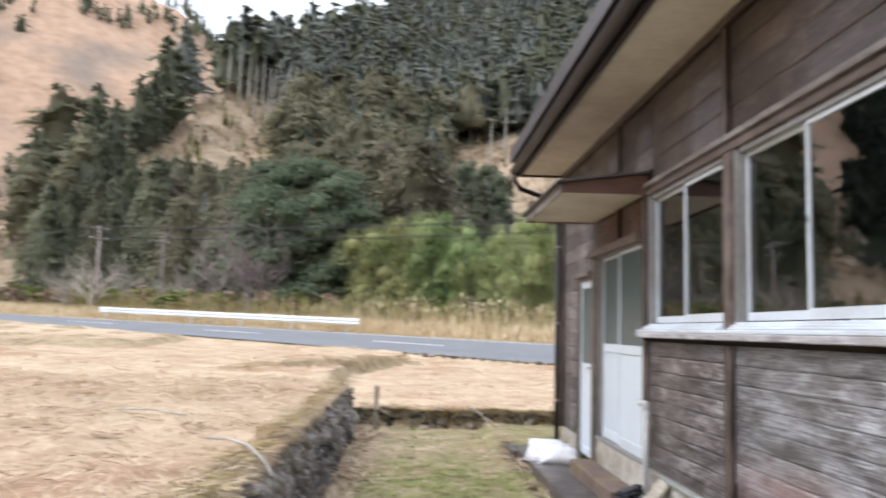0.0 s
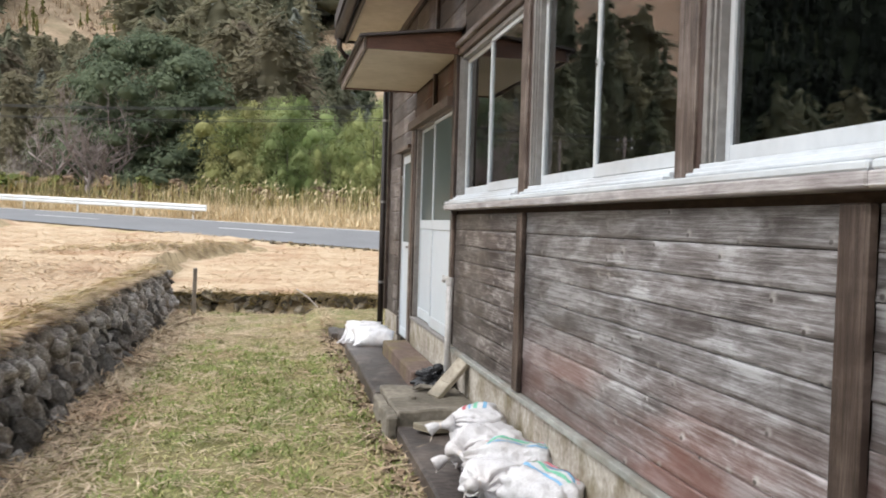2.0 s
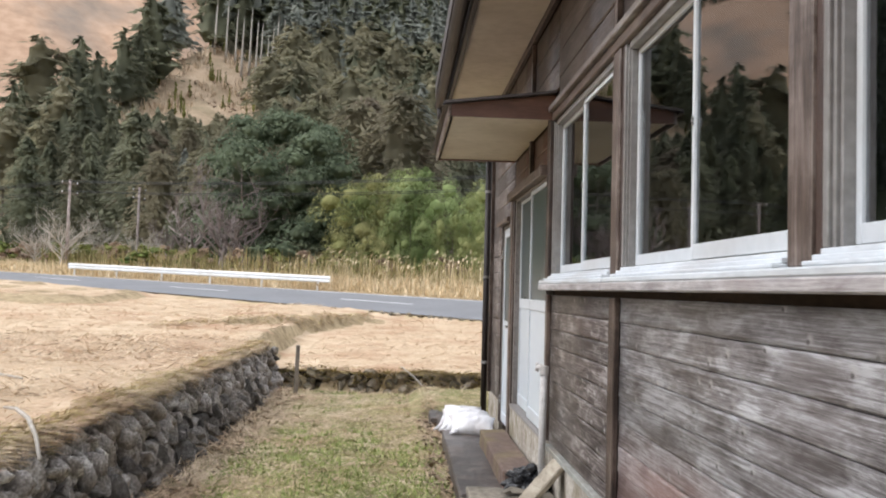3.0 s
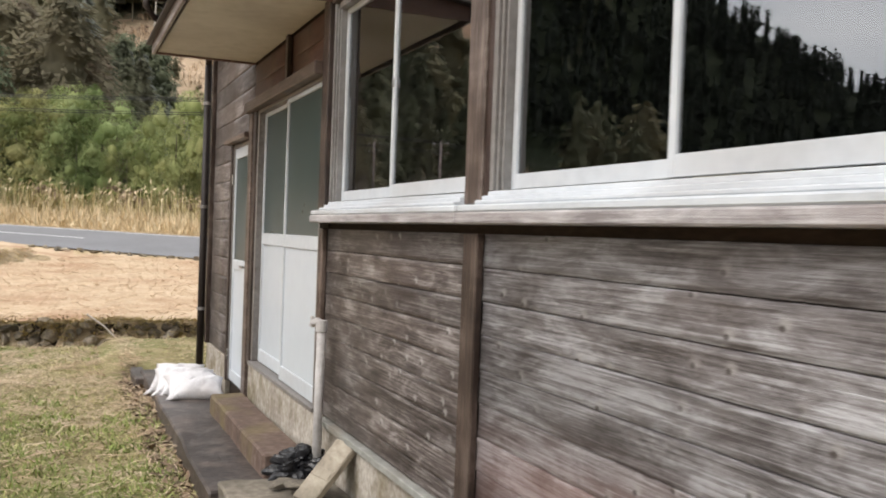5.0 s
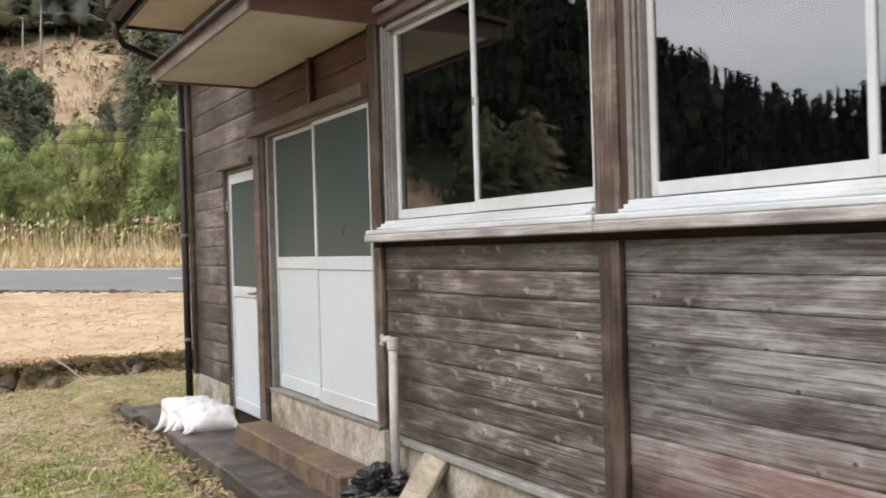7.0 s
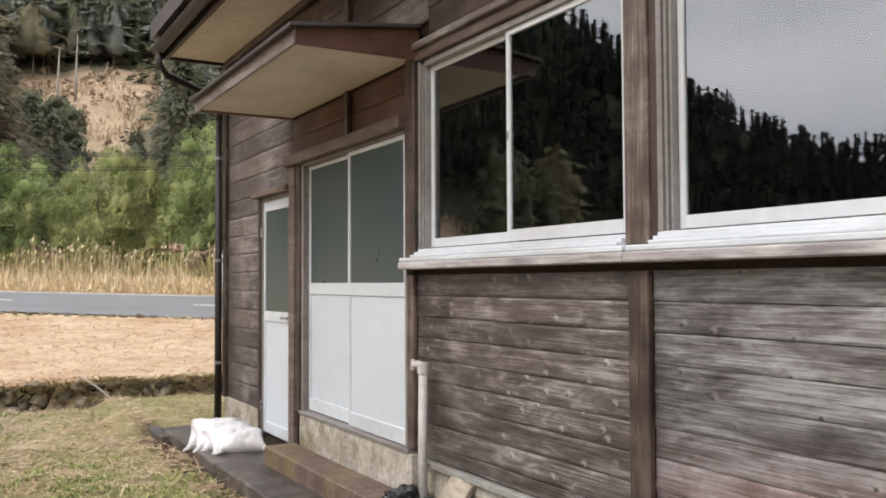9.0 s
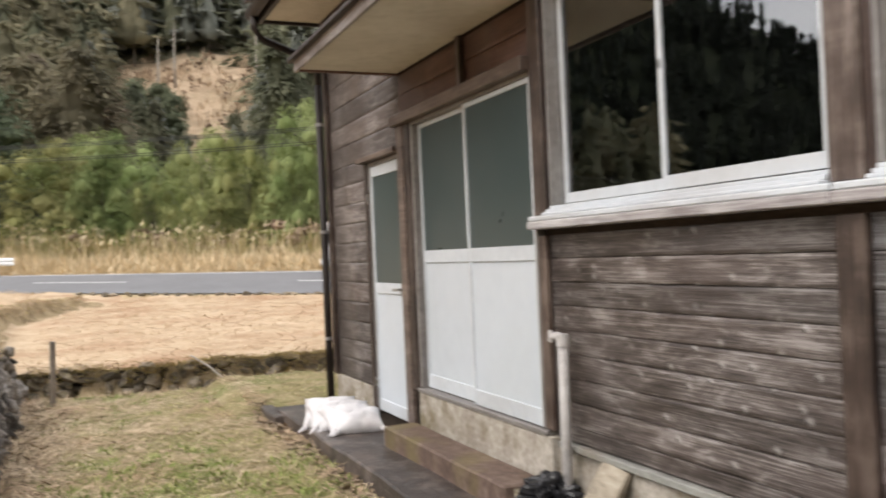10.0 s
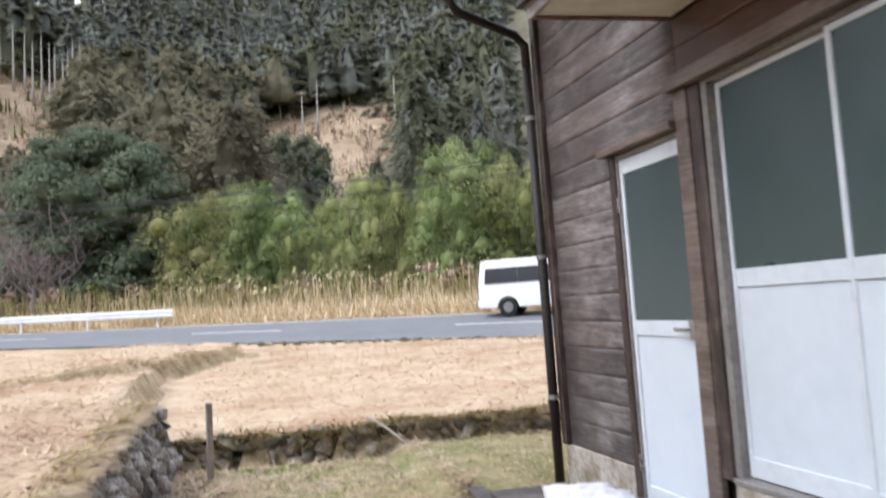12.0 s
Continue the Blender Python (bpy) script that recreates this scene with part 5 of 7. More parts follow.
part("body", boxed(-0.25, 0.25, -0.15, 0.148, 0, 0.45), M["board_red"], hang)
part("door", boxed(-0.02, 0.24, -0.165, -0.152, 0.01, 0.44), M["paper"], hang, "plain beige door")
ob = part("cream_box", boxed(2.7, 2.95, 4.95, 5.2, 0.335, 1.78), M["cream"])
tagged(ob, "tall cream box standing inside the window", "box")

# ---- guard rail ----
rail = thing("guard_rail", "long white steel guard rail beside the road", "guard rail", tuple(on_road(13.8, 0.35, 0)))
inv = rail.matrix_world.inverted()
bm = bmesh.new()
prof = [(0.0, 0.42), (-0.05, 0.47), (-0.05, 0.53), (0.0, 0.575), (-0.05, 0.62), (-0.05, 0.69), (0.0, 0.74), (0.015, 0.74), (0.015, 0.42)]
rows = []
for s in np.linspace(13.8, 32.5, 12):
    base = on_road(s, 0.35, 0)
    rows.append([bm.verts.new(inv @ (base + Vector((ROAD_N[0] * a, ROAD_N[1] * a, b)))) for a, b in prof])
for r0, r1 in zip(rows, rows[1:]):
    for k in range(len(prof)):
        bm.faces.new((r0[k], r0[(k + 1) % 9], r1[(k + 1) % 9], r1[k]))
bm.faces.new(rows[0])
bm.faces.new(rows[-1][::-1])
bmesh.ops.recalc_face_normals(bm, faces=bm.faces)
part("beam", bm, M["rail"], rail)
for s in np.arange(14.6, 32.5, 3.5):
    b = on_road(s, 0.44, 0)
    bm = tube(bmesh.new(), [inv @ (b + Vector((0, 0, -0.3))), inv @ (b + Vector((0, 0, 0.76)))], 0.055, 8)
    part("post", bm, M["rail"], rail)

# ---- parked van ----
ang = math.degrees(math.atan2(-ROAD_U[1], -ROAD_U[0]))
vp = on_road(-2.25, -0.95, 0.02)
van = thing("van", "white passenger van with dark windows, parked by the road", "van", tuple(vp), ang)
van.matrix_world = pose(*vp, 0, 0, ang)


def hull(profile, half, bevel):
    bm = bmesh.new()
    a = [bm.verts.new((x, -half, z)) for x, z in profile]
    b = [bm.verts.new((x, half, z)) for x, z in profile]
    n = len(profile)
    bm.faces.new(a)
    bm.faces.new(b[::-1])
    for k in range(n):
        bm.faces.new((a[k], a[(k + 1) % n], b[(k + 1) % n], b[k]))
    bmesh.ops.recalc_face_normals(bm, faces=bm.faces)
    bmesh.ops.bevel(bm, geom=list(bm.edges), offset=bevel, segments=3, affect="EDGES", profile=0.6)
    return bm


def arch(cx, r, n=9):
    return [(cx + r * math.cos(a), 0.3 + r * math.sin(a)) for a in (math.pi - math.pi * k / (n - 1) for k in range(n))]


outline = [(-2.35, 0.34)] + arch(-1.35, 0.38)[0:] + arch(1.25, 0.38) + [(2.3, 0.34), (2.38, 0.75), (2.2, 1.1), (1.65, 1.88), (1.35, 1.97), (-2.1, 1.98), (-2.27, 1.9), (-2.37, 1.1)]
body = hull(outline, 0.84, 0.05)
for v in body.verts:
    if v.co.z > 1.05:
        v.co.y *= 1 - 0.13 * (v.co.z - 1.05)
part("body", body, M["van_paint"], van, "white painted bodywork")
for side in (-1, 1):
    for x0, x1, lab in ((-2.14, -0.96, 0), (-0.95, 0.32, 1), (0.33, 1.35, 2)):
        bm = bmesh.new()
        z0, z1 = 1.16, 1.68
        xt = 0.25 if lab == 2 else 0.0
        pts = [(x0, z0), (x1 + xt, z0), (x1, z1), (x0 + (0.06 if lab == 0 else 0), z1)]
        ys = [side * (0.84 * (1 - 0.13 * (z - 1.05)) + 0.004) for _, z in pts]
        a = [bm.verts.new((x, y, z)) for (x, z), y in zip(pts, ys)]
        b = [bm.verts.new((x, y - side * 0.012, z)) for (x, z), y in zip(pts, ys)]
        bm.faces.new(a)
        bm.faces.new(b[::-1])
        for k in range(4):
            bm.faces.new((a[k], a[(k + 1) % 4], b[(k + 1) % 4], b[k]))
        bmesh.ops.recalc_face_normals(bm, faces=bm.faces)
        part("side_window", bm, M["van_glass"], van, "dark tinted side window")
    part("rear_lamp", boxed(-2.375, -2.3, side * 0.74 - 0.05, side * 0.74 + 0.05, 0.85, 1.35), M["lamp_red"], van, "red rear lamp")
    part("headlight", boxed(2.25, 2.385, side * 0.62 - 0.14, side * 0.62 + 0.14, 0.72, 0.9), M["silver"], van)
    for cx in (-1.35, 1.25):
        w = part("wheel", tube(bmesh.new(), [(cx, side * 0.64, 0.32), (cx, side * 0.66, 0.32), (cx, side * 0.81, 0.32), (cx, side * 0.83, 0.32)], [0.28, 0.32, 0.32, 0.28], 22), M["tyre"], van, smooth=False)
        part("rim", tube(bmesh.new(), [(cx, side * 0.822, 0.32), (cx, side * 0.842, 0.32)], [0.19, 0.17], 16), M["rim"], w, "grey wheel rim")
part("rear_window", boxed(-2.375, -2.3, -0.62, 0.62, 1.16, 1.68), M["van_glass"], van, "dark tinted rear window")
part("windscreen", box(bmesh.new(), -0.01, 0.01, -0.66, 0.66, -0.4, 0.4, 0.004, Matrix.Translation((1.94, 0, 1.49)) @ Matrix.Rotation(radians(-35), 4, "Y")), M["van_glass"], van)
part("rear_bumper", boxed(-2.43, -2.3, -0.8, 0.8, 0.36, 0.6, bevel=0.03), M["van_paint"], van)

# ---- utility poles and wires ----
def utility_pole(x, y, top, label):
    z0 = float(ground_z(x, y))
    p = thing("utility_pole", label, "utility pole", (x, y, z0), 60, "poles along the valley")
    h = top - z0
    part("shaft", tube(bmesh.new(), [(0, 0, -0.3), (0, 0, h * 0.5), (0, 0, h)], [0.12, 0.1, 0.08], 10), M["twig"], p, smooth=True)
    for z in (h - 0.3, h - 0.95):
        part("crossarm", boxed(-0.7, 0.7, -0.04, 0.04, z, z + 0.08), M["bark"], p)
        for xx in (-0.6, 0.0, 0.6):
            part("insulator", tube(bmesh.new(), [(xx, 0, z + 0.08), (xx, 0, z + 0.2)], [0.04, 0.025], 8), M["rail"], p)
    return p


utility_pole(-20.9, 59.3, 8.0, "pale concrete utility pole beside the road")
utility_pole(-19.6, 70.0, 8.8, "pale utility pole among the trees")
utility_pole(33.0, 31.0, 8.8, "pale concrete utility pole beside the road")
utility_pole(-78.0, 92.0, 9.2, "pale concrete utility pole far along the road")
for z, dx in ((0.0, -0.5), (0.0, 0.0), (0.0, 0.5), (-0.66, -0.4), (-0.66, 0.4)):
    for (xa, ya, za), (xb, yb, zb) in (((-78.0, 92.0, 9.1), (-20.9, 59.3, 7.9)), ((-20.9, 59.3, 7.9), (33.0, 31.0, 8.7))):
        pts = []
        for k in range(13):
            t = k / 12
            pts.append((xa + (xb - xa) * t + dx * 0.45, ya + (yb - ya) * t + dx * 0.85, za + (zb - za) * t + z - 1.0 * 4 * t * (1 - t)))
        tagged(part("power_cable", tube(bmesh.new(), pts, 0.014, 4), M["cable"]), "thin black power cable strung between the poles", "cable", "cables between the poles")

# ---- grass, straw and reeds ----
def blades(rng, pos, length, width, lift, heading=None, tip=None):
    """Leaf-shaped blades from base points: arrays of corners and quads. lift: 0 lies flat, 1 stands up."""
    n = len(pos)
    a = rng.uniform(0, 2 * np.pi, n) if heading is None else heading + rng.normal(0, 0.5, n)
    up = np.clip(lift + rng.normal(0, 0.15, n), 0.02, 1)
    d = np.stack([np.cos(a) * np.sqrt(1 - up ** 2), np.sin(a) * np.sqrt(1 - up ** 2), up], 1)
    side = np.stack([-np.sin(a), np.cos(a), rng.normal(0, 0.2, n)], 1)
    w = (width * rng.uniform(0.6, 1.4, n))[:, None]
    L = (length * rng.uniform(0.55, 1.35, n))[:, None]
    mid = pos + d * L * 0.5
    end = pos + d * L - np.array([0, 0, 1]) * L * 0.12 * (1 - up[:, None])
    v = np.stack([pos, mid + side * w, end, mid - side * w], 1).reshape(-1, 3)
    f = np.arange(n * 4).reshape(n, 4)
    return v, f


def join(sets):
    vs, fs, b = [], [], 0
    for v, f in sets:
        vs.append(v)
        fs.append(f + b)
        b += len(v)
    return np.concatenate(vs), np.concatenate(fs)


rng = np.random.default_rng(4)


def scatter(n, x0, x1, y0, y1, lift=0.0):
    p = np.stack([rng.uniform(x0, x1, n), rng.uniform(y0, y1, n)], 1)
    return np.column_stack([p, ground_z(p[:, 0], p[:, 1]) + lift])


def stuff(name, sets, mat, label, category):
    v, f = join(sets)
    return tagged(sheet(name, v, f, M[mat]), label, category, kind="stuff")


p = scatter(54000, -0.85, 1.55, 0.5, 15.2)
p = p[p[:, 1] < far_wall_y(p[:, 0]) - 0.25]
q2 = scatter(5000, 1.45, 4.5, 12.3, 14.9)
q2 = q2[q2[:, 1] < far_wall_y(q2[:, 0]) - 0.25]
p = np.concatenate([p, q2])
green = wavy(p[:, 0], p[:, 1], 1.4, 6) + rng.normal(0, 0.3, len(p)) > -0.35 + 0.6 * smooth01(8.5, 12, p[:, 1])
stuff("lawn_grass", [blades(rng, p[green], 0.055, 0.0035, 0.45)], "grass", "short yellow-green winter grass in the yard", "grass")
ex = -0.86 + np.abs(rng.normal(0, 0.3, 6500))
ey = rng.uniform(1, 15, 6500)
edge_straw = np.column_stack([ex, ey, ground_z(ex, ey)])
edge2 = scatter(1500, 1.3, 1.56, 1, 12.2)
litter = scatter(5000, 1.3, 1.56, 1, 12.6)
litter = litter[rng.uniform(0, 1, len(litter)) < (litter[:, 0] - 1.27) / 0.3]
clods = scatter(5200, -0.8, 1.3, 1, 14.8, 0.008)
clods = clods[wavy(clods[:, 0], clods[:, 1], 1.1, 9) > 0.35]
tuft = scatter(36000, -0.5, 1.48, 1, 14.8)
tuft = tuft[wavy(tuft[:, 0], tuft[:, 1], 0.8, 13) + 0.5 * wavy(tuft[:, 0], tuft[:, 1], 2.7, 3) > -0.22 + 0.8 * smooth01(9.0, 12, tuft[:, 1])]
def swathes(count, x0, x1, y0, y1, each, spread, lift):
    """Small heaps of blades that lie about one way: base points and headings."""
    c = scatter(count, x0, x1, y0, y1, lift)
    k = rng.integers(each // 2, each * 3 // 2, count)
    at = np.repeat(c, k, axis=0)
    off = rng.normal(0, spread, (len(at), 2))
    at[:, 0] = np.clip(at[:, 0] + off[:, 0], x0 - 0.05, x1 + 0.05)
    at[:, 1] += off[:, 1]
    at[:, 2] = ground_z(at[:, 0], at[:, 1]) + lift + rng.uniform(0, 0.03, len(at))
    return at, np.repeat(rng.uniform(0, 6.28, count), k)


heap, heap_way = swathes(300, -0.78, 1.45, 0.8, 14.6, 22, 0.1, 0.008)
thin = rng.uniform(0, 1, len(heap)) < np.clip(0.65 - 0.45 * heap[:, 0], 0.15, 1)
heap, heap_way = heap[thin], heap_way[thin]
foot, foot_way = swathes(230, -0.84, -0.45, 1.0, 14.6, 24, 0.11, 0.015)
dead = scatter(900, 1.36, 1.55, 1, 12.4, 0.015)
stuff("cut_grass_heaps", [blades(rng, heap, 0.15, 0.0032, 0.14, heap_way), blades(rng, foot[::2], 0.2, 0.004, 0.2, foot_way[::2])], "straw", "small heaps of pale cut grass on the yard", "straw")
stuff("wall_foot_litter", [blades(rng, foot[1::2], 0.16, 0.005, 0.2, foot_way[1::2]), blades(rng, dead, 0.1, 0.02, 0.25)], "litter", "brown withered stalks and curled leaves at the yard's edges", "leaves")
stuff("leaf_litter", [blades(rng, litter, 0.07, 0.009, 0.2), blades(rng, clods, 0.06, 0.008, 0.25)], "litter", "brown dead leaves and chaff on the yard", "leaves")
stuff("lawn_tufts", [blades(rng, tuft, 0.085, 0.0035, 0.6)], "tuft", "fresh green tufts in the mown yard", "grass")
stuff("lawn_straw", [blades(rng, p[~green] + [0, 0, 0.006], 0.08, 0.003, 0.12), blades(rng, scatter(1700, -0.85, 1.45, 0.5, 15, 0.025), 0.3, 0.004, 0.04, 0.3), blades(rng, scatter(1500, -0.85, 1.45, 0.5, 15, 0.025), 0.22, 0.0035, 0.05),
                     blades(rng, edge_straw, 0.2, 0.005, 0.2), blades(rng, edge2, 0.2, 0.004, 0.06, 1.57)], "straw", "loose dry straw on the mown yard", "straw")
p1 = scatter(42000, -7.5, -1.03, 1.0, 17, 0.01)
p2 = scatter(34000, -24, -1.1, 10, 36, 0.02)
p2 = p2[(p2[:, 0] < bank_x(p2[:, 1]) - 0.3) & (road_sq(p2[:, 0], p2[:, 1])[1] < -ROAD_W - 0.7)]
p3 = scatter(34000, -0.9, 14, 14.6, 34, 0.02)
p3 = p3[(p3[:, 1] > far_wall_y(p3[:, 0]) + 0.05) & (p3[:, 0] > bank_x(p3[:, 1]) + 0.1) & (road_sq(p3[:, 0], p3[:, 1])[1] < -ROAD_W - 0.6)]
k = 16000
yy = rng.uniform(0.5, WALL_END + 0.3, k)
xx = WALL_TOP - np.abs(rng.normal(0, 0.16, k)) + 0.03
e1 = np.column_stack([xx, yy, ground_z(xx - 0.08, yy) + 0.005])
xx = rng.uniform(-0.95, 7, 5200)
yy = far_wall_y(xx) + np.abs(rng.normal(0, 0.14, 5200)) - 0.02
e2 = np.column_stack([xx, yy, ground_z(xx, yy + 0.1) + 0.0])
yy = rng.uniform(17.5, 30.5, 5000)
xx = ledge_x(yy) + rng.normal(0, 0.14, 5000) - 0.1
e3 = np.column_stack([xx, yy, ground_z(xx - 0.1, yy)])
e3 = e3[e3[:, 0] > -4.2]
dy = rng.uniform(0.5, WALL_END, 22000)
dx = WALL_TOP + rng.uniform(-0.2, 0.05, 22000) + 0.03 * wavy(dy, dy * 0.3, 1.1, 2)
drape = np.column_stack([dx, dy, ground_z(dx * 0 + WALL_TOP - 0.1, dy) + 0.01 - 0.5 * np.maximum(dx - WALL_TOP, 0)])
fx_ = rng.uniform(-0.9, 6, 9000)
fz_ = -0.2 + 0.34 * rng.uniform(0, 1, 9000) ** 0.7
face = np.column_stack([fx_, far_wall_y(fx_) - 0.14 + 0.12 * (fz_ + 0.2) / 0.34, fz_ + 0.03])
face = face[wavy(fx_, fz_ * 2.5, 0.9, 3) + 1.6 * (fz_ - 0.0) > -0.05]
hy = rng.uniform(0.5, WALL_END, 15000)
hz = rng.uniform(0, 1, 15000) ** 1.8 * (0.07 + 0.09 * np.clip(wavy(hy, hy * 0.4, 1.3, 5), -0.6, 1))
mat_edge = np.column_stack([-1.09 + 0.4 * hz + rng.normal(0, 0.02, 15000), hy, 0.52 - hz])
clods, clod_way = swathes(620, -7.0, -1.15, 1.5, 16, 30, 0.13, 0.01)
stuff("field_clods", [blades(rng, clods[::5], 0.12, 0.005, 0.2, clod_way[::5])], "litter", "brown withered tussocks on the cut field", "grass")
stuff("hanging_straw", [blades(rng, np.concatenate([mat_edge[::2], mat_edge[1::4]]), 0.1, 0.003, 0.06, 0.0), blades(rng, clods[1::3], 0.18, 0.005, 0.3, clod_way[1::3])], "straw", "dry straw hanging over the top of the stone wall", "straw")
stuff("bank_litter", [blades(rng, face[1::5], 0.13, 0.006, 0.15, -1.57)], "litter", "brown withered stalks hanging over the stone bank", "stalks")
stuff("field_straw", [blades(rng, p1, 0.17, 0.0035, 0.12), blades(rng, p2, 0.2, 0.007, 0.14), blades(rng, p3, 0.15, 0.006, 0.16), blades(rng, e1[::2], 0.11, 0.003, 0.12, -0.2), blades(rng, e3[1::2], 0.15, 0.006, 0.25), blades(rng, drape[::2], 0.09, 0.0022, 0.08, 0.0)], "straw", "pale cut straw covering the fields", "straw")
stuff("bank_grass", [blades(rng, e1[1::2], 0.06, 0.003, 0.35, 0.0), blades(rng, mat_edge[3::4], 0.08, 0.003, 0.08, 0.0), blades(rng, drape[1::2], 0.07, 0.0022, 0.1, 0.0), blades(rng, e3[::4], 0.12, 0.006, 0.4), blades(rng, e2, 0.1, 0.005, 0.25, -1.57), blades(rng, face[::2], 0.11, 0.006, 0.3, -1.57)], "moss", "yellow mossy grass hanging over the field banks", "grass")


def verge_points(n, s0, s1, q0, q1):
    s, q = rng.uniform(s0, s1, n), q0 + (q1 - q0) * rng.uniform(0, 1, n) ** 1.2
    x = ROAD_A[0] + s * ROAD_U[0] + q * ROAD_N[0]
    y = ROAD_A[1] + s * ROAD_U[1] + q * ROAD_N[1]
    return np.column_stack([x, y, ground_z(x, y)])


tall = verge_points(9000, -16, 16, 0.8, 4.5)
low = verge_points(12000, 13, 75, 0.6, 6.0)
fringe = verge_points(5000, -16, 75, 0.3, 1.2)
uneven = 0.5 + 0.75 * np.clip(0.5 + 0.6 * wavy(tall[:, 0], tall[:, 1], 5.0, 3) + 0.3 * wavy(tall[:, 0], tall[:, 1], 1.6, 1), 0, 1)
stuff("reeds", [blades(rng, tall, 0.85 * uneven, 0.015, 0.87), blades(rng, low, 0.7, 0.022, 0.88), blades(rng, fringe, 0.45, 0.02, 0.8)], "reed", "tall golden dry reeds beside the road", "reeds")
g1 = verge_points(5000, -16, 40, 4.0, 8.0)
stuff("green_reeds", [blades(rng, g1, 1.7, 0.024, 0.9)], "reed_green", "green-gold weeds behind the reeds", "weeds")
heads = verge_points(800, -16, 18, 1.5, 6.0)
heads[:, 2] += 0.75 + 0.7 * np.clip(0.5 + wavy(heads[:, 0], heads[:, 1], 6.0, 2), 0, 1) + rng.uniform(0, 0.5, len(heads))
stems = heads.copy()
stems[:, 2] -= 1.0
stuff("reed_plumes", [blades(rng, heads, 0.28, 0.028, 0.7, 0.4), blades(rng, stems, 1.05, 0.01, 0.99)], "reed", "feathery seed plumes on the reeds", "reeds")

# ---- trees ----
def leaf_fans(rng, centre, normal, size, along=None, slim=1.0):
    """Leaf clumps: a small ragged diamond each, facing about normal."""
    n = len(centre)
    nn = normal / np.linalg.norm(normal, axis=1, keepdims=True)
    t = np.cross(nn, rng.normal(0, 1, (n, 3))) if along is None else along + rng.normal(0, 0.3, (n, 3))
    t /= np.linalg.norm(t, axis=1, keepdims=True) + 1e-6
    b = np.cross(nn, t)
    s = (size * rng.uniform(0.6, 1.4, n))[:, None]
    k = slim * rng.uniform(0.35, 0.75, (n, 1))
    v = np.stack([centre - t * s, centre + b * s * k - nn * s * 0.15, centre + t * s, centre - b * s * k - nn * s * 0.15], 1).reshape(-1, 3)
    return v.astype(np.float32), np.arange(n * 4, dtype=np.int32).reshape(n, 4)


def lump(r, centre, radii, sides=7, rings=4, rough=0.16):
    """A closed uneven dome of quads, the dense inside of a leaf mass."""
    th = np.linspace(0.12, np.pi - 0.25, rings)
    ph = np.linspace(0, 2 * np.pi, sides, endpoint=False)
    T, P = np.meshgrid(th, ph, indexing="ij")
    k = 1 + r.normal(0, rough, T.shape)
    v = np.stack([np.sin(T) * np.cos(P), np.sin(T) * np.sin(P), np.cos(T)], -1) * k[..., None] * np.asarray(radii) + np.asarray(centre)
    a = np.arange(rings - 1)[:, None] * sides
    b = np.arange(sides)[None, :]
    n = (b + 1) % sides
    f = np.stack([a + b, a + sides + b, a + sides + n, a + n], -1).reshape(-1, 4)
    return v.reshape(-1, 3).astype(np.float32), f.astype(np.int32)


def conifer_crown(seed, n, leaf, low=0.28, wide=0.16, power=0.8, tiers=9, sides=10):
    """Crown of a conifer one metre tall: a dense uneven cone with drooping boughs in tiers over it."""
    r = np.random.default_rng(seed)
    # the dense inside, scalloped tier by tier
    hs = np.repeat(np.linspace(0, 1, tiers), 2)[1:]
    ph = np.linspace(0, 2 * np.pi, sides, endpoint=False)
    ring = []
    for k, u in enumerate(hs):
        rad = wide * ((1 - u) ** power) * (0.5 if k % 2 else 0.34) * min(1.0, 0.6 + 4 * u) + 0.006
        kk = rad * (1 + r.normal(0, 0.15, sides))
        z = low + (0.97 - low) * u - (0.03 if k % 2 else 0.0) + r.normal(0, 0.008, sides)
        ring.append(np.stack([kk * np.cos(ph + 0.3 * k), kk * np.sin(ph + 0.3 * k), z], 1))
    core_v = np.concatenate(ring).astype(np.float32)
    a, b = np.arange(len(hs) - 1)[:, None] * sides, np.arange(sides)[None, :]
    c = (b + 1) % sides
    core_f = np.stack([a + b, a + c, a + sides + c, a + sides + b], -1).reshape(-1, 4).astype(np.int32)
    boughs = max(18, n // 12)
    bh = low + (1 - low) * r.uniform(0, 1, boughs) ** 0.9
    ba = r.uniform(0, 2 * np.pi, boughs)
    bl = (wide * (1 - (bh - low) / (1 - low)) ** power + 0.014) * r.uniform(0.75, 1.12, boughs)
    i = r.integers(0, boughs, n)
    t = r.uniform(0.3, 1, n) ** 0.7
    a = ba[i] + r.normal(0, 0.3, n)
    rad = bl[i] * t
    c = np.stack([np.cos(a) * rad, np.sin(a) * rad, bh[i] - 0.25 * rad * t + r.normal(0, 0.012, n)], 1)
    nrm = np.stack([np.cos(a) * 0.75, np.sin(a) * 0.75, np.full(n, 0.7)], 1) + r.normal(0, 0.3, (n, 3))
    out = np.stack([np.cos(a), np.sin(a), -0.25 - 0.5 * t], 1)
    return join([(core_v, core_f), leaf_fans(r, c, nrm, np.full(n, leaf), out, 0.75)])


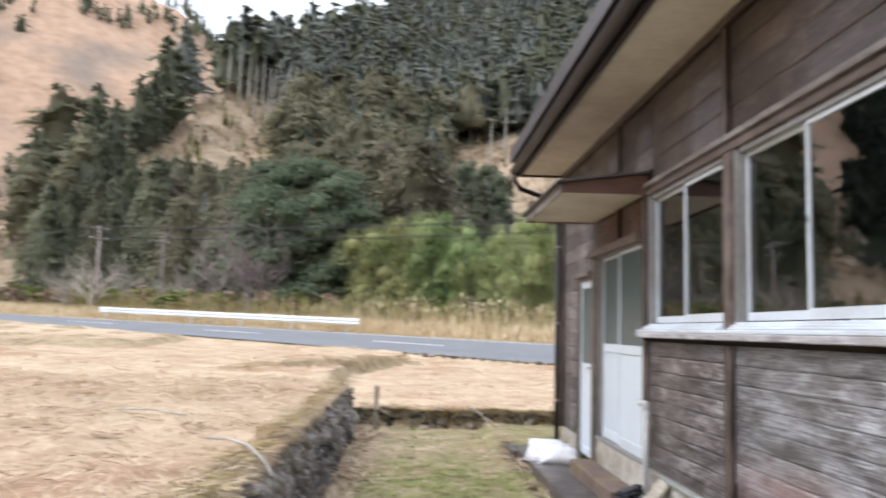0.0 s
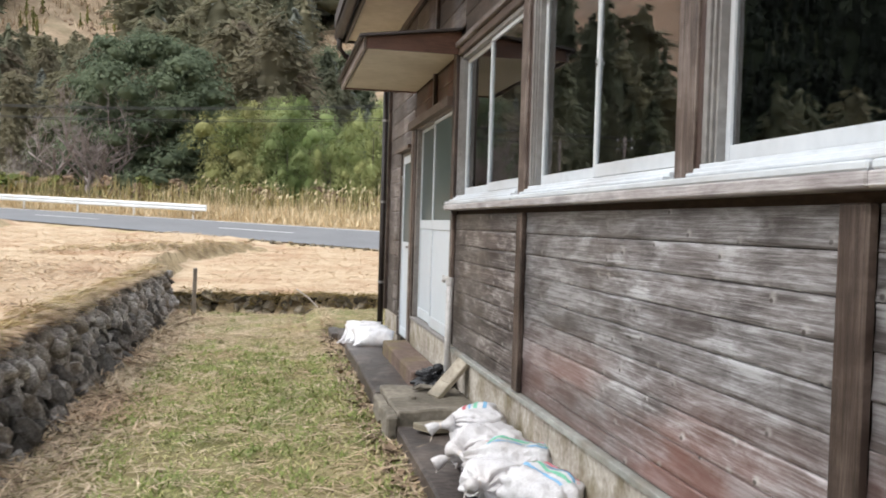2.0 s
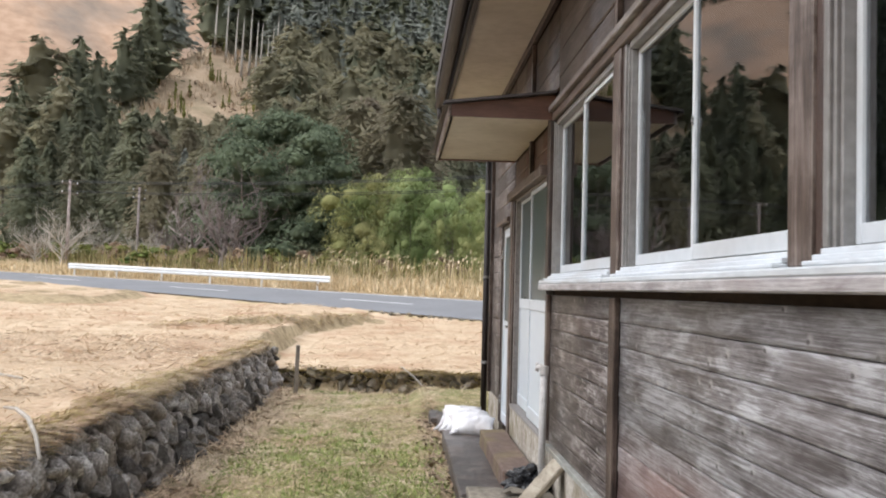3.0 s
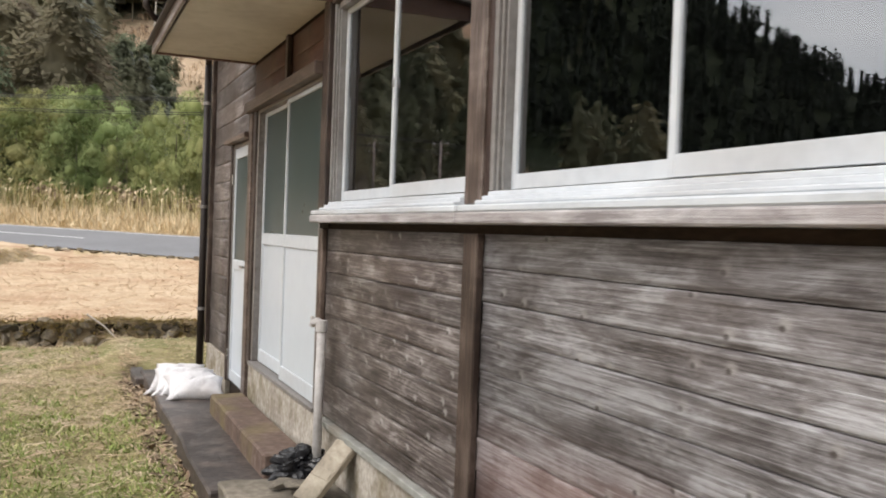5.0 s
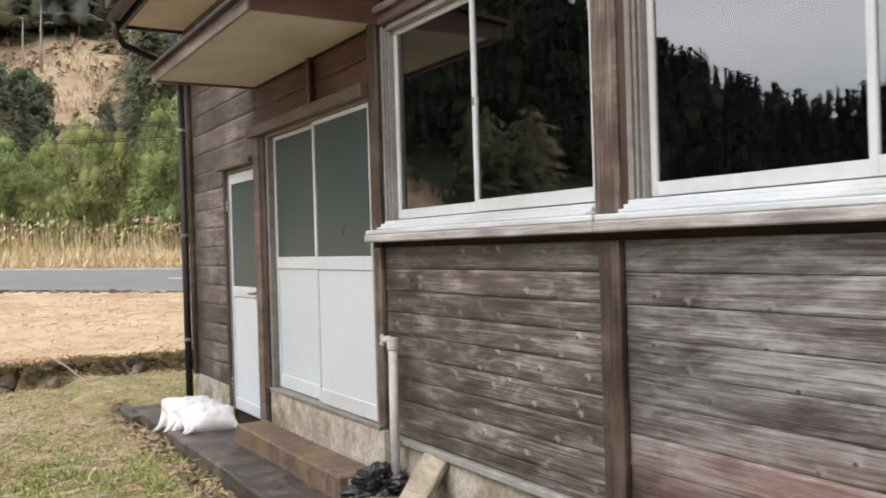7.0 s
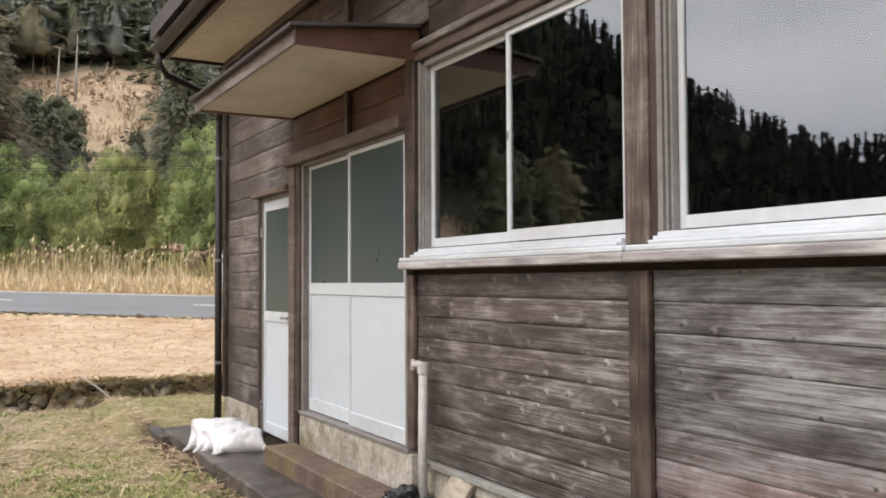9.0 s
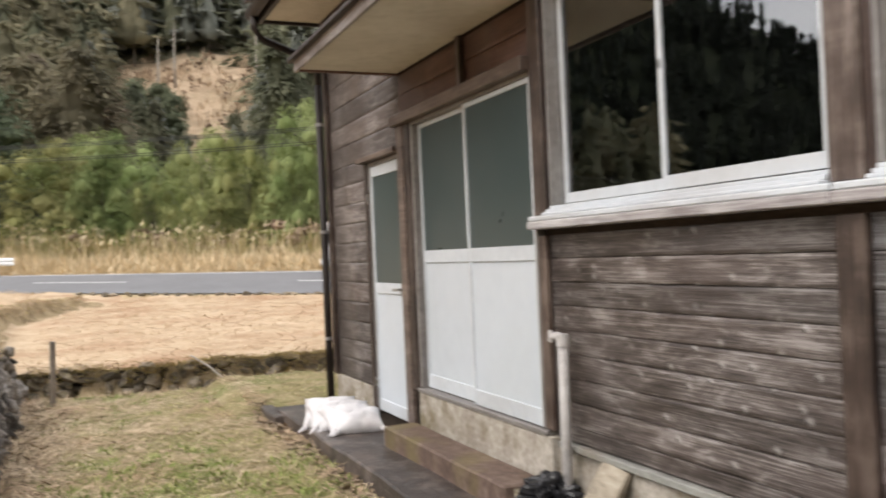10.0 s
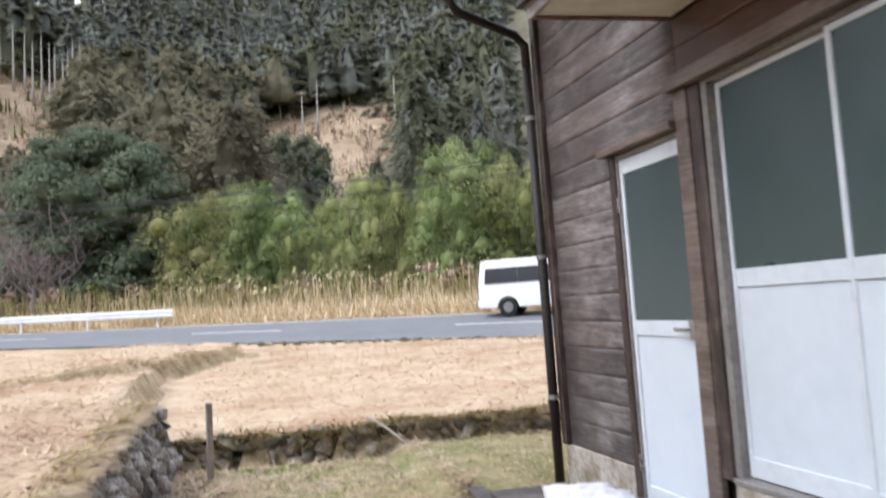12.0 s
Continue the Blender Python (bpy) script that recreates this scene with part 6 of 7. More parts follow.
def mound_crown(seed, clumps, per, leaf, flat=0.55, spread=0.5, base=0.22, sizes=(0.12, 0.2), droop=0.0, slim=1.0, inner=0.5, outer=1.15, bias=0.7):
    """Crown of a broad tree one metre tall: domed leaf masses one above another, each dense inside."""
    r = np.random.default_rng(seed)
    vs = []
    for k in range(clumps):
        h = base + (0.92 - base) * (k + 0.5) / clumps
        a, d = 2.4 * k + r.uniform(-0.5, 0.5), spread * math.sqrt(max(0.0, 1 - (max(0.0, h - 0.38) / 0.62) ** 2)) * r.uniform(0.2, 1.0) ** 0.6
        c = np.array([math.cos(a) * d, math.sin(a) * d, h])
        rad = r.uniform(*sizes)
        vs.append(lump(r, c, (rad * inner, rad * inner, rad * flat * inner)))
        u = r.normal(0, 1, (per, 3))
        u /= np.linalg.norm(u, axis=1, keepdims=True)
        u[:, 2] = np.where(u[:, 2] < -0.25, -u[:, 2], u[:, 2])
        p = c + u * rad * np.array([1, 1, flat]) * (inner + (outer - inner) * r.uniform(0, 1, (per, 1)) ** bias)
        p[:, 2] -= droop * rad * (u[:, 0] ** 2 + u[:, 1] ** 2)
        way = u * np.array([1, 1, 0.2]) - np.array([0, 0, 0.6]) if droop else None
        vs.append(leaf_fans(r, p, u + np.array([0, 0, 0.5]) + r.normal(0, 0.3, (per, 3)), np.full(per, leaf), way, slim))
    return join(vs)


def trunk_bm(h, r0, lean=0.0, sides=7):
    return tube(bmesh.new(), [(0, 0, -0.03 * h), (lean * 0.2, 0, 0.3 * h), (lean * 0.6, 0, 0.7 * h), (lean, 0, h)], [r0 * 1.25, r0, r0 * 0.6, r0 * 0.12], sides)


def branches(bm, rnd, at, way, length, radius, depth):
    pts, p, d = [at], at, way.normalized()
    for k in range(3):
        d = (d + Vector((rnd.gauss(0, 0.16), rnd.gauss(0, 0.16), rnd.gauss(0.04, 0.1)))).normalized()
        p = p + d * length / 3
        pts.append(p)
    tube(bm, pts, [radius, radius * 0.85, radius * 0.7, radius * 0.5], 5 if depth > 2 else 3, False)
    if depth:
        for k in range(rnd.randint(2, 4) if depth > 1 else 4):
            q = pts[rnd.randint(1, 3)]
            side = Vector((rnd.gauss(0, 1), rnd.gauss(0, 1), rnd.gauss(0.35, 0.5))).normalized()
            branches(bm, rnd, q, d * 0.75 + side * 0.8, length * rnd.uniform(0.55, 0.8), radius * 0.5, depth - 1)


def tree(name, crown, mat, label, trunk_r=0.014, trunk_h=0.9, category="tree", group=""):
    t = thing(name, label, category, (0, 0, 0), 0, group)
    part("trunk", trunk_bm(trunk_h, trunk_r), M["bark"], t, smooth=True)
    sheet("crown", crown[0], crown[1], M[mat], t)
    return t


def plant(t, x, y, h, wide=1.0, rz=0.0):
    t.matrix_world = pose(x, y, float(ground_z(x, y)) - 0.02 * h, 0, 0, rz) @ Matrix.Diagonal((h * wide, h * wide, h, 1))
    return t


def plant_copy(src, x, y, h, wide=1.0, rz=0.0):
    c = copy_thing(src, Matrix.Identity(4))
    return plant(c, x, y, h, wide, rz)


def at_bearing(az, r):
    """A point by bearing and distance from the yard."""
    return 1.0 + r * math.sin(radians(az)), 1.3 + r * math.cos(radians(az))


# the big evergreen by the road
x, y = at_bearing(-7.6, 64)
big = tree("evergreen_tree", mound_crown(5, 120, 210, 0.0125, 0.6, 0.5, 0.06, (0.07, 0.15)), "broadleaf", "large domed dark green evergreen tree by the road", 0.03, 0.7)
plant(big, x, y, 12.8, 0.95, 30)
small = tree("evergreen_tree", mound_crown(15, 46, 130, 0.02, 0.65, 0.44, 0.1, (0.08, 0.16)), "broadleaf", "dark green evergreen tree among the conifers", 0.03, 0.7)
for az, r, h, w in ((-4.6, 62, 6.2, 1.1), (-10.4, 70, 7.5, 1.0), (-2.4, 66, 7.0, 0.9), (4.0, 100, 12.5, 0.8), (14.0, 84, 9.5, 1.0), (10.0, 86, 8.0, 0.9), (-3.2, 60, 3.4, 1.5), (-6.4, 58.5, 2.8, 1.6)):
    x, y = at_bearing(az, r)
    plant_copy(small, x, y, h, w, az * 37)
x, y = at_bearing(-12.6, 72)
plant(small, x, y, 7.0, 1.0, 15)
# bamboo along the foot of the hill
bam = tree("bamboo_clump", mound_crown(2, 17, 560, 0.0165, 0.72, 0.4, 0.12, (0.12, 0.21), 0.75, 0.45, 0.44, 1.1, 0.55), "bamboo", "yellow-green feathery bamboo clump at the foot of the hill", 0.008, 0.8, "bamboo", "bamboo grove")
bam2 = tree("bamboo_clump", mound_crown(8, 14, 660, 0.0165, 0.72, 0.44, 0.12, (0.13, 0.23), 0.75, 0.45, 0.44, 1.1, 0.55), "bamboo", "yellow-green feathery bamboo clump at the foot of the hill", 0.008, 0.8, "bamboo", "bamboo grove")
grove = [(-2.6, 57, 6.0), (-0.9, 59, 6.4), (0.6, 55, 5.0), (2.0, 57, 6.1), (3.4, 54, 5.3), (4.7, 56, 6.2), (6.2, 53, 5.3), (7.6, 55, 6.5), (9.0, 52, 5.6), (10.3, 54, 7.0), (11.6, 52, 6.6), (13.0, 50, 6.4), (14.5, 52, 6.4), (16.2, 49, 6.0), (-1.8, 55, 3.8), (5.4, 51, 4.0), (12.0, 49, 4.4), (18, 50, 6), (20, 48, 6)]
for k, (az, r, h) in enumerate(grove):
    x, y = at_bearing(az, r)
    if k == 0:
        plant(bam, x, y, 1.3 * h, 0.95, 10)
    elif k == 1:
        plant(bam2, x, y, 1.3 * h, 0.95, 80)
    else:
        plant_copy(bam if k % 2 else bam2, x, y, (1.0, 1.5, 1.2, 1.35, 0.95)[k % 5] * h, 0.6 + 0.06 * (k % 4), 71 * k)


# bare winter trees
def bare_tree(seed, label, mat, group):
    t = thing("bare_tree", label, "tree", (0, 0, 0), 0, group)
    rnd = random.Random(seed)
    bm = bmesh.new()
    part("trunk", trunk_bm(0.34, 0.026, 0.03), M[mat], t, smooth=True)
    for k in range(11):
        a = 2.4 * k + rnd.uniform(-0.4, 0.4)
        branches(bm, rnd, Vector((0.02 * k / 7, 0, 0.14 + 0.02 * k)), Vector((math.cos(a), math.sin(a), 1.0)), 0.3, 0.01, 3)
    part("crown", bm, M[mat], t, "leafless grey branches")
    return t


b1 = bare_tree(3, "leafless grey-brown tree among the evergreens", "twig", "bare winter trees")
b2 = bare_tree(9, "pale leafless tree beside the road", "bark_pale", "bare pale trees")
x, y = at_bearing(-11.6, 60)
plant(b1, x, y, 9.5, 1.15, 0)
x, y = at_bearing(-21.0, 62)
plant(b2, x, y, 5.4, 1.0, 40)
for src, az, r, h, w in ((b1, -13.4, 63, 7.5, 1.2), (b1, -10.2, 59, 7.0, 1.1), (b1, 19.0, 62, 8.5, 1.0), (b1, 17.0, 64, 7.0, 1.0), (b1, 2.2, 74, 6.0, 1.1), (b2, -16.0, 60, 4.0, 0.9), (b2, -22.4, 66, 4.6, 0.9), (b2, -19.0, 66, 5.0, 0.8), (b1, -15.0, 66, 5.0, 1.0), (b1, 6.5, 92, 7, 1.0), (b1, 1.0, 86, 6.5, 1.1)):
    x, y = at_bearing(az, r)
    plant_copy(src, x, y, h, w, az * 53)

# conifers, one by one, nearest the road
species = {
    "cedar": tree("cedar_tree", conifer_crown(11, 2300, 0.02, 0.08, 0.24, 0.75), "cedar", "dark green cedar on the lower slope", 0.015, 0.92, "tree", "cedars on the slope"),
    "cedar_brown": tree("cedar_tree", conifer_crown(12, 2400, 0.0185, 0.26, 0.26, 0.45), "cedar_brown", "olive-brown cedar with a bare trunk", 0.015, 0.92, "tree", "olive cedars on the slope"),
    "cypress": tree("cypress_tree", conifer_crown(13, 2300, 0.018, 0.18, 0.165, 0.85), "cypress", "blue-green cypress on the slope, haze paled into its colour", 0.013, 0.92, "tree", "cypresses on the slope"),
}
used = {k: False for k in species}


def kind_at(az, el, u):
    if az > 9:
        return "cypress" if u < 0.4 else "cedar"
    if el > 12.5:
        return "cypress" if u < 0.7 else "cedar"
    if az < -14.5:
        return "cedar" if u < 0.8 else "cedar_brown"
    if az < 2.5:
        return "cedar_brown" if u < 0.62 else ("cedar" if u < 0.85 else "cypress")
    return "cedar" if u < 0.55 else ("cypress" if u < 0.85 else "cedar_brown")


tr = np.random.default_rng(21)
gxs, gys = np.meshgrid(np.arange(-300, 260, 5.3), np.arange(40, 470, 5.3))
px = (gxs + tr.uniform(-2.0, 2.0, gxs.shape)).ravel()
py = (gys + tr.uniform(-2.0, 2.0, gxs.shape)).ravel()
paz, pr = polar(px, py)
pz = ground_z(px, py)
pel = np.degrees(np.arctan2(pz - 1.4, pr))
pq = road_sq(px, py)[1]
wobt = 0.35 * wavy(px, py, 17, 2)
rb = 48.5 / np.maximum(0.36, np.cos(np.radians(paz - 30.7)))
keep = (paz > -36) & (paz < 19) & (pq > 15) & (hill_z(px, py) > 1.0) & (pr > rb + 4) & ~in_clearing(paz + wobt, pel + wobt)
te_ = np.tan(np.radians(np.interp(paz, NEAR_AZ, NEAR_EL)))
rr_t = np.clip(math.tan(radians(23.5)) * rb / np.maximum(0.04, math.tan(radians(23.5)) - te_), rb, 430)
keep &= pr < rr_t + 14
keep &= ~((pr > 220) & (tr.uniform(0, 1, len(px)) < 0.3))
# a broken strip of scrub instead of tall trees below the clearings
under = ((paz > -18) & (paz < -9) & (pel > 6.0) & (pel < 9.8)) | ((paz > 2) & (paz < 12) & (pel < 9.0))
idx = np.nonzero(keep)[0]
order = idx[np.argsort(pr[idx])]
single, joined = 0, {k: [] for k in species}
low_protos = {k: [] for k in species}
far_protos = {k: [] for k in species}
ridge_protos = {k: [] for k in species}
for k, (low_, wide_, pw) in {"cedar": (0.08, 0.24, 0.75), "cedar_brown": (0.26, 0.26, 0.45), "cypress": (0.2, 0.175, 0.85)}.items():
    for s_ in range(3):
        v, f = conifer_crown(31 + s_, 430, 0.032, low_, wide_, pw)
        low_protos[k].append((v, f))
        far_protos[k].append(conifer_crown(41 + s_, 150, 0.05, low_, wide_, pw, 7, 8))
        ridge_protos[k].append(conifer_crown(51 + s_, 26, 0.09, low_, wide_, pw, 4, 5))
trunks = []
for i in order:
    u, az, el, r = tr.uniform(), paz[i], pel[i], pr[i]
    h = tr.uniform(10.5, 16.5)
    if el > 12:
        h = tr.uniform(13, 18)
    cap = 10.8 if -18.5 < az < -8.4 and el < 10 else 6.3 if 6.9 < az < 9.6 and el < 9.4 else 8.6 if 6 <= az < 12.2 and el < 9.4 else 11.0 if 2.2 < az < 6 and el < 9.4 else 12.8 if az <= -18.5 and el < 8 else 99
    if cap < 99:
        h = min(h, max(r * math.tan(radians(cap + tr.uniform(-1.2, 0.5))) + 1.4 - pz[i], tr.uniform(2.8, 4.5)))
    kd = kind_at(az, el, u)
    w, rz = tr.uniform(0.9, 1.3) * (1.75 if el > 12 else 1.35 if r > 108 else 1.1), tr.uniform(0, 360)
    if r < 108 and single < 150:
        single += 1
        if not used[kd]:
            used[kd] = True
            plant(species[kd], px[i], py[i], h, w, rz)
        else:
            plant_copy(species[kd], px[i], py[i], h, w, rz)
    else:
        m = pose(px[i], py[i], pz[i] - 0.3, tr.uniform(-3, 3), tr.uniform(-3, 3), rz) @ Matrix.Diagonal((h * w, h * w, h, 1))
        joined[kd].append((int(tr.integers(0, 3)) + (0 if r < 190 else 3), m))
        trunks.append((px[i], py[i], pz[i], h))
# wooded far ridge to the west, and dark patches on the orange hill
ridge = []
faz = tr.uniform(-66, -27, 1300)
frr = tr.uniform(430, 700, 1300)
fx, fy = frr * np.sin(np.radians(faz)), 3 + frr * np.cos(np.radians(faz))
fz = ground_z(fx, fy)
for k in range(len(faz)):
    h = tr.uniform(15, 24)
    ridge.append((k % 3, pose(fx[k], fy[k], fz[k] - 1, 0, 0, 40 * k) @ Matrix.Diagonal((h * 1.5, h * 1.5, h, 1))))
faz = tr.uniform(-34, -9, 1500)
frr = tr.uniform(330, 700, 1500)
fx, fy = frr * np.sin(np.radians(faz)), 3 + frr * np.cos(np.radians(faz))
fz = ground_z(fx, fy)
patch = wavy(fx, fy, 210, 4) + tr.normal(0, 0.12, 1500) > 0.25
for k in np.nonzero(patch)[0]:
    h = tr.uniform(9, 15)
    joined["cedar"].append((6 + int(k) % 3, pose(fx[k], fy[k], fz[k] - 1, 0, 0, 40 * k) @ Matrix.Diagonal((h * 1.6, h * 1.6, h, 1))))
names = {"cedar": "dense dark green cedar wood on the mountain", "cedar_brown": "dense olive-brown cedar wood on the mountain", "cypress": "dense blue-green cypress wood on the mountain, paled by painted haze"}
for kd, places in joined.items():
    v, f = many(low_protos[kd] + far_protos[kd] + ridge_protos[kd], places)
    tagged(sheet(kd + "_wood", v, f, M[kd]), names[kd], "wood", kind="stuff")
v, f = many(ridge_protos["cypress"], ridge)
tagged(sheet("ridge_wood", v, f, M["ridge_wood"]), "wood on the far ridge across the valley, coloured dark as if backlit", "wood", kind="stuff")
tv, tf, base = [], [], 0
for (x, y, z, h) in trunks:
    r0 = 0.012 * h
    ring = np.array([[math.cos(a), math.sin(a), 0] for a in (0, 2.09, 4.19)])
    tv.append(np.concatenate([ring * r0 + [x, y, z - 0.5], ring * r0 * 0.35 + [x, y, z + 0.8 * h]]))
    tf.append(np.array([[0, 1, 4, 3], [1, 2, 5, 4], [2, 0, 3, 5]]) + base)
    base += 6
tagged(sheet("wood_trunks", np.concatenate(tv), np.concatenate(tf), M["bark"]), "grey trunks of the mountain wood", "trunks", kind="stuff")
# bare pale trunks standing over the upper clearing
for az, r, h in ((-8.9, 172, 15), (-9.6, 176, 13), (-10.3, 178, 14), (-7.4, 176, 13), (-11.2, 180, 12), (-8.2, 180, 14), (11.0, 170, 12), (5.0, 168, 11), (6.0, 170, 12), (-9.2, 170, 14), (-9.9, 173, 15), (-10.8, 176, 13), (-7.9, 173, 15), (-6.8, 178, 12), (-11.8, 182, 13), (-8.6, 177, 16), (-6.1, 180, 11), (-12.5, 186, 12),
                 (12.0, 172, 13)):
    x, y = at_bearing(az, r)
    d = thing("dead_tree", "tall pale bare trunk above the clearing", "tree", (x, y, float(ground_z(x, y)) - 0.4), 0, "bare trunks above the clearing")
    part("trunk", trunk_bm(h, 0.24, 0.3), M["bark_pale"], d, smooth=True)

# scrub, saplings and dry growth
scrub = tr.uniform
sv = {"shrub": [], "dry_bush": [], "cedar": []}
tufts = []
bush = [mound_crown(50 + k, 4, 22, 0.09, 0.8, 0.42) for k in range(3)]
sap = [conifer_crown(60 + k, 60, 0.07, 0.05, 0.24, 0.8, 5, 6) for k in range(3)]
for k in range(420):
    s_, q_ = scrub(-20, 62), scrub(6, 17)
    x, y = ROAD_A[0] + s_ * ROAD_U[0] + q_ * ROAD_N[0], ROAD_A[1] + s_ * ROAD_U[1] + q_ * ROAD_N[1]
    h = scrub(0.9, 2.4)
    sv["shrub" if scrub(0, 1) < 0.5 else "dry_bush"].append((k % 3, pose(x, y, float(ground_z(x, y)) - 0.1, 0, 0, 47 * k) @ Matrix.Diagonal((h, h, h, 1))))
cl = np.nonzero((paz > -32) & (paz < 16) & (pq > 14) & in_clearing(paz + wobt, pel + wobt) & (pr < 330))[0]
for k, i in enumerate(cl):
    for j in range(7):
        x, y = px[i] + scrub(-2.4, 2.4), py[i] + scrub(-2.4, 2.4)
        z = float(ground_z(x, y)) - 0.1
        u = scrub(0, 1)
        h = scrub(1.0, 2.6)
        if u < 0.2 and paz[i] < 0:
            sv["cedar"].append((k % 3, pose(x, y, z, 0, 0, 31 * k) @ Matrix.Diagonal((h * 1.3, h * 1.3, h * 1.4, 1))))
        elif u < 0.28:
            sv["dry_bush"].append((k % 3, pose(x, y, z, 0, 0, 31 * k) @ Matrix.Diagonal((h, h, h * 0.9, 1))))
        else:
            tufts.append((x, y, z))
for kd, nm, lab in (("shrub", "scrub", "green scrub along the foot of the hill"), ("dry_bush", "dry_scrub", "brown dry scrub on the slopes")):
    v, f = many(bush, sv[kd])
    tagged(sheet(nm, v, f, M[kd]), lab, "scrub", kind="stuff")
v, f = many(sap, sv["cedar"])
tagged(sheet("saplings", v, f, M["shrub"]), "young conifers planted on the clearing", "saplings", kind="stuff")
tp = np.repeat(np.array(tufts), 9, axis=0) + tr.normal(0, 0.45, (len(tufts) * 9, 3)) * np.array([1, 1, 0.0])
stuff("hill_grass", [blades(tr, tp, 1.7, 0.09, 0.9)], "hill_straw", "tall pale dry grass on the clearings", "grass")
x, y = at_bearing(-16.2, 57.5)
lb = tree("bush", bush[0], "shrub", "low yellow-green bush by the guard rail", 0.02, 0.3, "bush")
plant(lb, x, y, 1.9, 2.2, 20)

# ---- cladding boards, one by one ----
def board_mesh(name, length, height, thick=0.018):
    """A board hollowed a little across its face by age."""
    bm = bmesh.new()
    rows, n = [], 6
    z0, z1 = -height / 2 + 0.0015, height / 2 - 0.001
    prof = [(thick / 2, z0), (-thick / 2 + 0.003, z0)]
    for k in range(n + 1):
        u = -1 + 2 * k / n
        prof.append((-thick / 2 + 0.003 * (1 - u * u), z0 + 0.002 + (z1 - z0 - 0.004) * k / n))
    prof += [(-thick / 2 + 0.003, z1), (thick / 2, z1)]
    for y in (-length / 2, length / 2):
        rows.append([bm.verts.new((x, y, z)) for x, z in prof])
    for k in range(len(prof)):
        j = (k + 1) % len(prof)
        bm.faces.new((rows[0][k], rows[0][j], rows[1][j], rows[1][k])).smooth = 1 < k < n + 2
    bm.faces.new(rows[0])
    bm.faces.new(rows[1])
    bmesh.ops.recalc_face_normals(bm, faces=bm.faces)
    me = bpy.data.meshes.new(name)
    bm.to_mesh(me)
    bm.free()
    return me


board_cache = {}


def board(y0, y1, z0, z1, mat, x=2.212):
    tilt = 1.4 if mat in ("board", "board_sheltered") else 0.7
    key = (round(y1 - y0, 3), round(z1 - z0, 3), mat)
    if key not in board_cache:
        me = board_mesh("board", y1 - y0, z1 - z0)
        me.materials.append(M[mat])
        board_cache[key] = me
    ob = new("board", board_cache[key])
    ob.parent = wall_west
    ob.matrix_world = pose(x + random.uniform(-0.002, 0.002), (y0 + y1) / 2, (z0 + z1) / 2, 0, tilt + random.uniform(-0.3, 0.3), 0)


def clad(y0, y1, z0, z1, n, mat):
    h = (z1 - z0) / n
    for k in range(n):
        board(y0, y1, z0 + k * h, z0 + (k + 1) * h, mat)


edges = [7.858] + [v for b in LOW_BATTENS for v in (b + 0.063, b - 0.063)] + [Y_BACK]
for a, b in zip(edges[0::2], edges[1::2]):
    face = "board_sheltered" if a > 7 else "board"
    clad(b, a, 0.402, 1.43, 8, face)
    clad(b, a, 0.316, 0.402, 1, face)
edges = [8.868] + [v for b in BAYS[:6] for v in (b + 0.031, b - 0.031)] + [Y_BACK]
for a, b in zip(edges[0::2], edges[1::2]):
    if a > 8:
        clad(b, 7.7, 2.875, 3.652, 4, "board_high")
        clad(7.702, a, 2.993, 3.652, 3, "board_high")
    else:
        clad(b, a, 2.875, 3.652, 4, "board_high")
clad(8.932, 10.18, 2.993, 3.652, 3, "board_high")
clad(7.995, 8.869, 2.45, 2.772, 2, "board_red")
clad(8.931, 10.12, 2.45, 2.772, 2, "board_red")
clad(10.182, Y_END - 0.082, 2.8, 3.652, 4, "board_end")
clad(10.122, Y_END - 0.082, 2.22, 2.798, 3, "board_end")
clad(11.06, Y_END - 0.082, 0.205, 2.218, 11, "board_end")
clad(11.003, 11.058, 0.205, 2.17, 11, "board_end")

# ---- dry stone walls, stone by stone ----
srnd = random.Random(12)
wall = thing("stone_wall", "dry stone retaining wall of dark upright field stones", "wall", (-0.85, 7, -0.2), kind="structure")
bm = bmesh.new()
box(bm, -0.5, -0.11, -7.5, WALL_END - 7.02, -0.1, 0.66)
for v in bm.verts:
    if v.co.z > 0.3 and v.co.x > -0.2:
        v.co.x -= 0.25
part("earth_core", bm, M["wall_earth"], wall)
stone_meshes = []
for k in range(12):
    me = rough_stone("stone", 100 + k, (1, 1, 1), 0.2, 0.98)
    me.materials.append(M["stone"])
    stone_meshes.append(me)
stone_arrays = [mesh_arrays(me) for me in stone_meshes]
rest = []
count = 0
for row in range(6):
    y = -1.5
    z0 = 0.01 + row * 0.122
    while y < WALL_END - 0.05:
        w = srnd.choice((0.055, 0.065, 0.08, 0.09, 0.11, 0.17))
        h = srnd.uniform(0.17, 0.33) * (1, 1, 1, 1, 0.85, 0.6)[row]
        z = z0 + srnd.uniform(-0.035, 0.035) - (0, 0, 0, 0, 0.02, 0.07)[row]
        x = -0.3 * z / 0.7 - 0.01 + srnd.uniform(-0.095, 0.055)
        m = pose(x, y + w / 2 - 7, z + 0.03, srnd.uniform(-38, 38), srnd.uniform(-16, 10), srnd.uniform(-30, 30)) @ Matrix.Diagonal((srnd.uniform(0.2, 0.32), w * 1.4, h, 1))
        i = srnd.randrange(12)
        if 4.6 < y < 13.6 and count < 300:
            ob = new("stone", stone_meshes[i])
            ob.parent = wall
            ob.matrix_basis = m
            count += 1
        else:
            rest.append((i, m))
        y += w * 0.92
v, f = many(stone_arrays, rest)
tagged(sheet("further_stones", v, f, M["stone"], wall), kind="stuff")
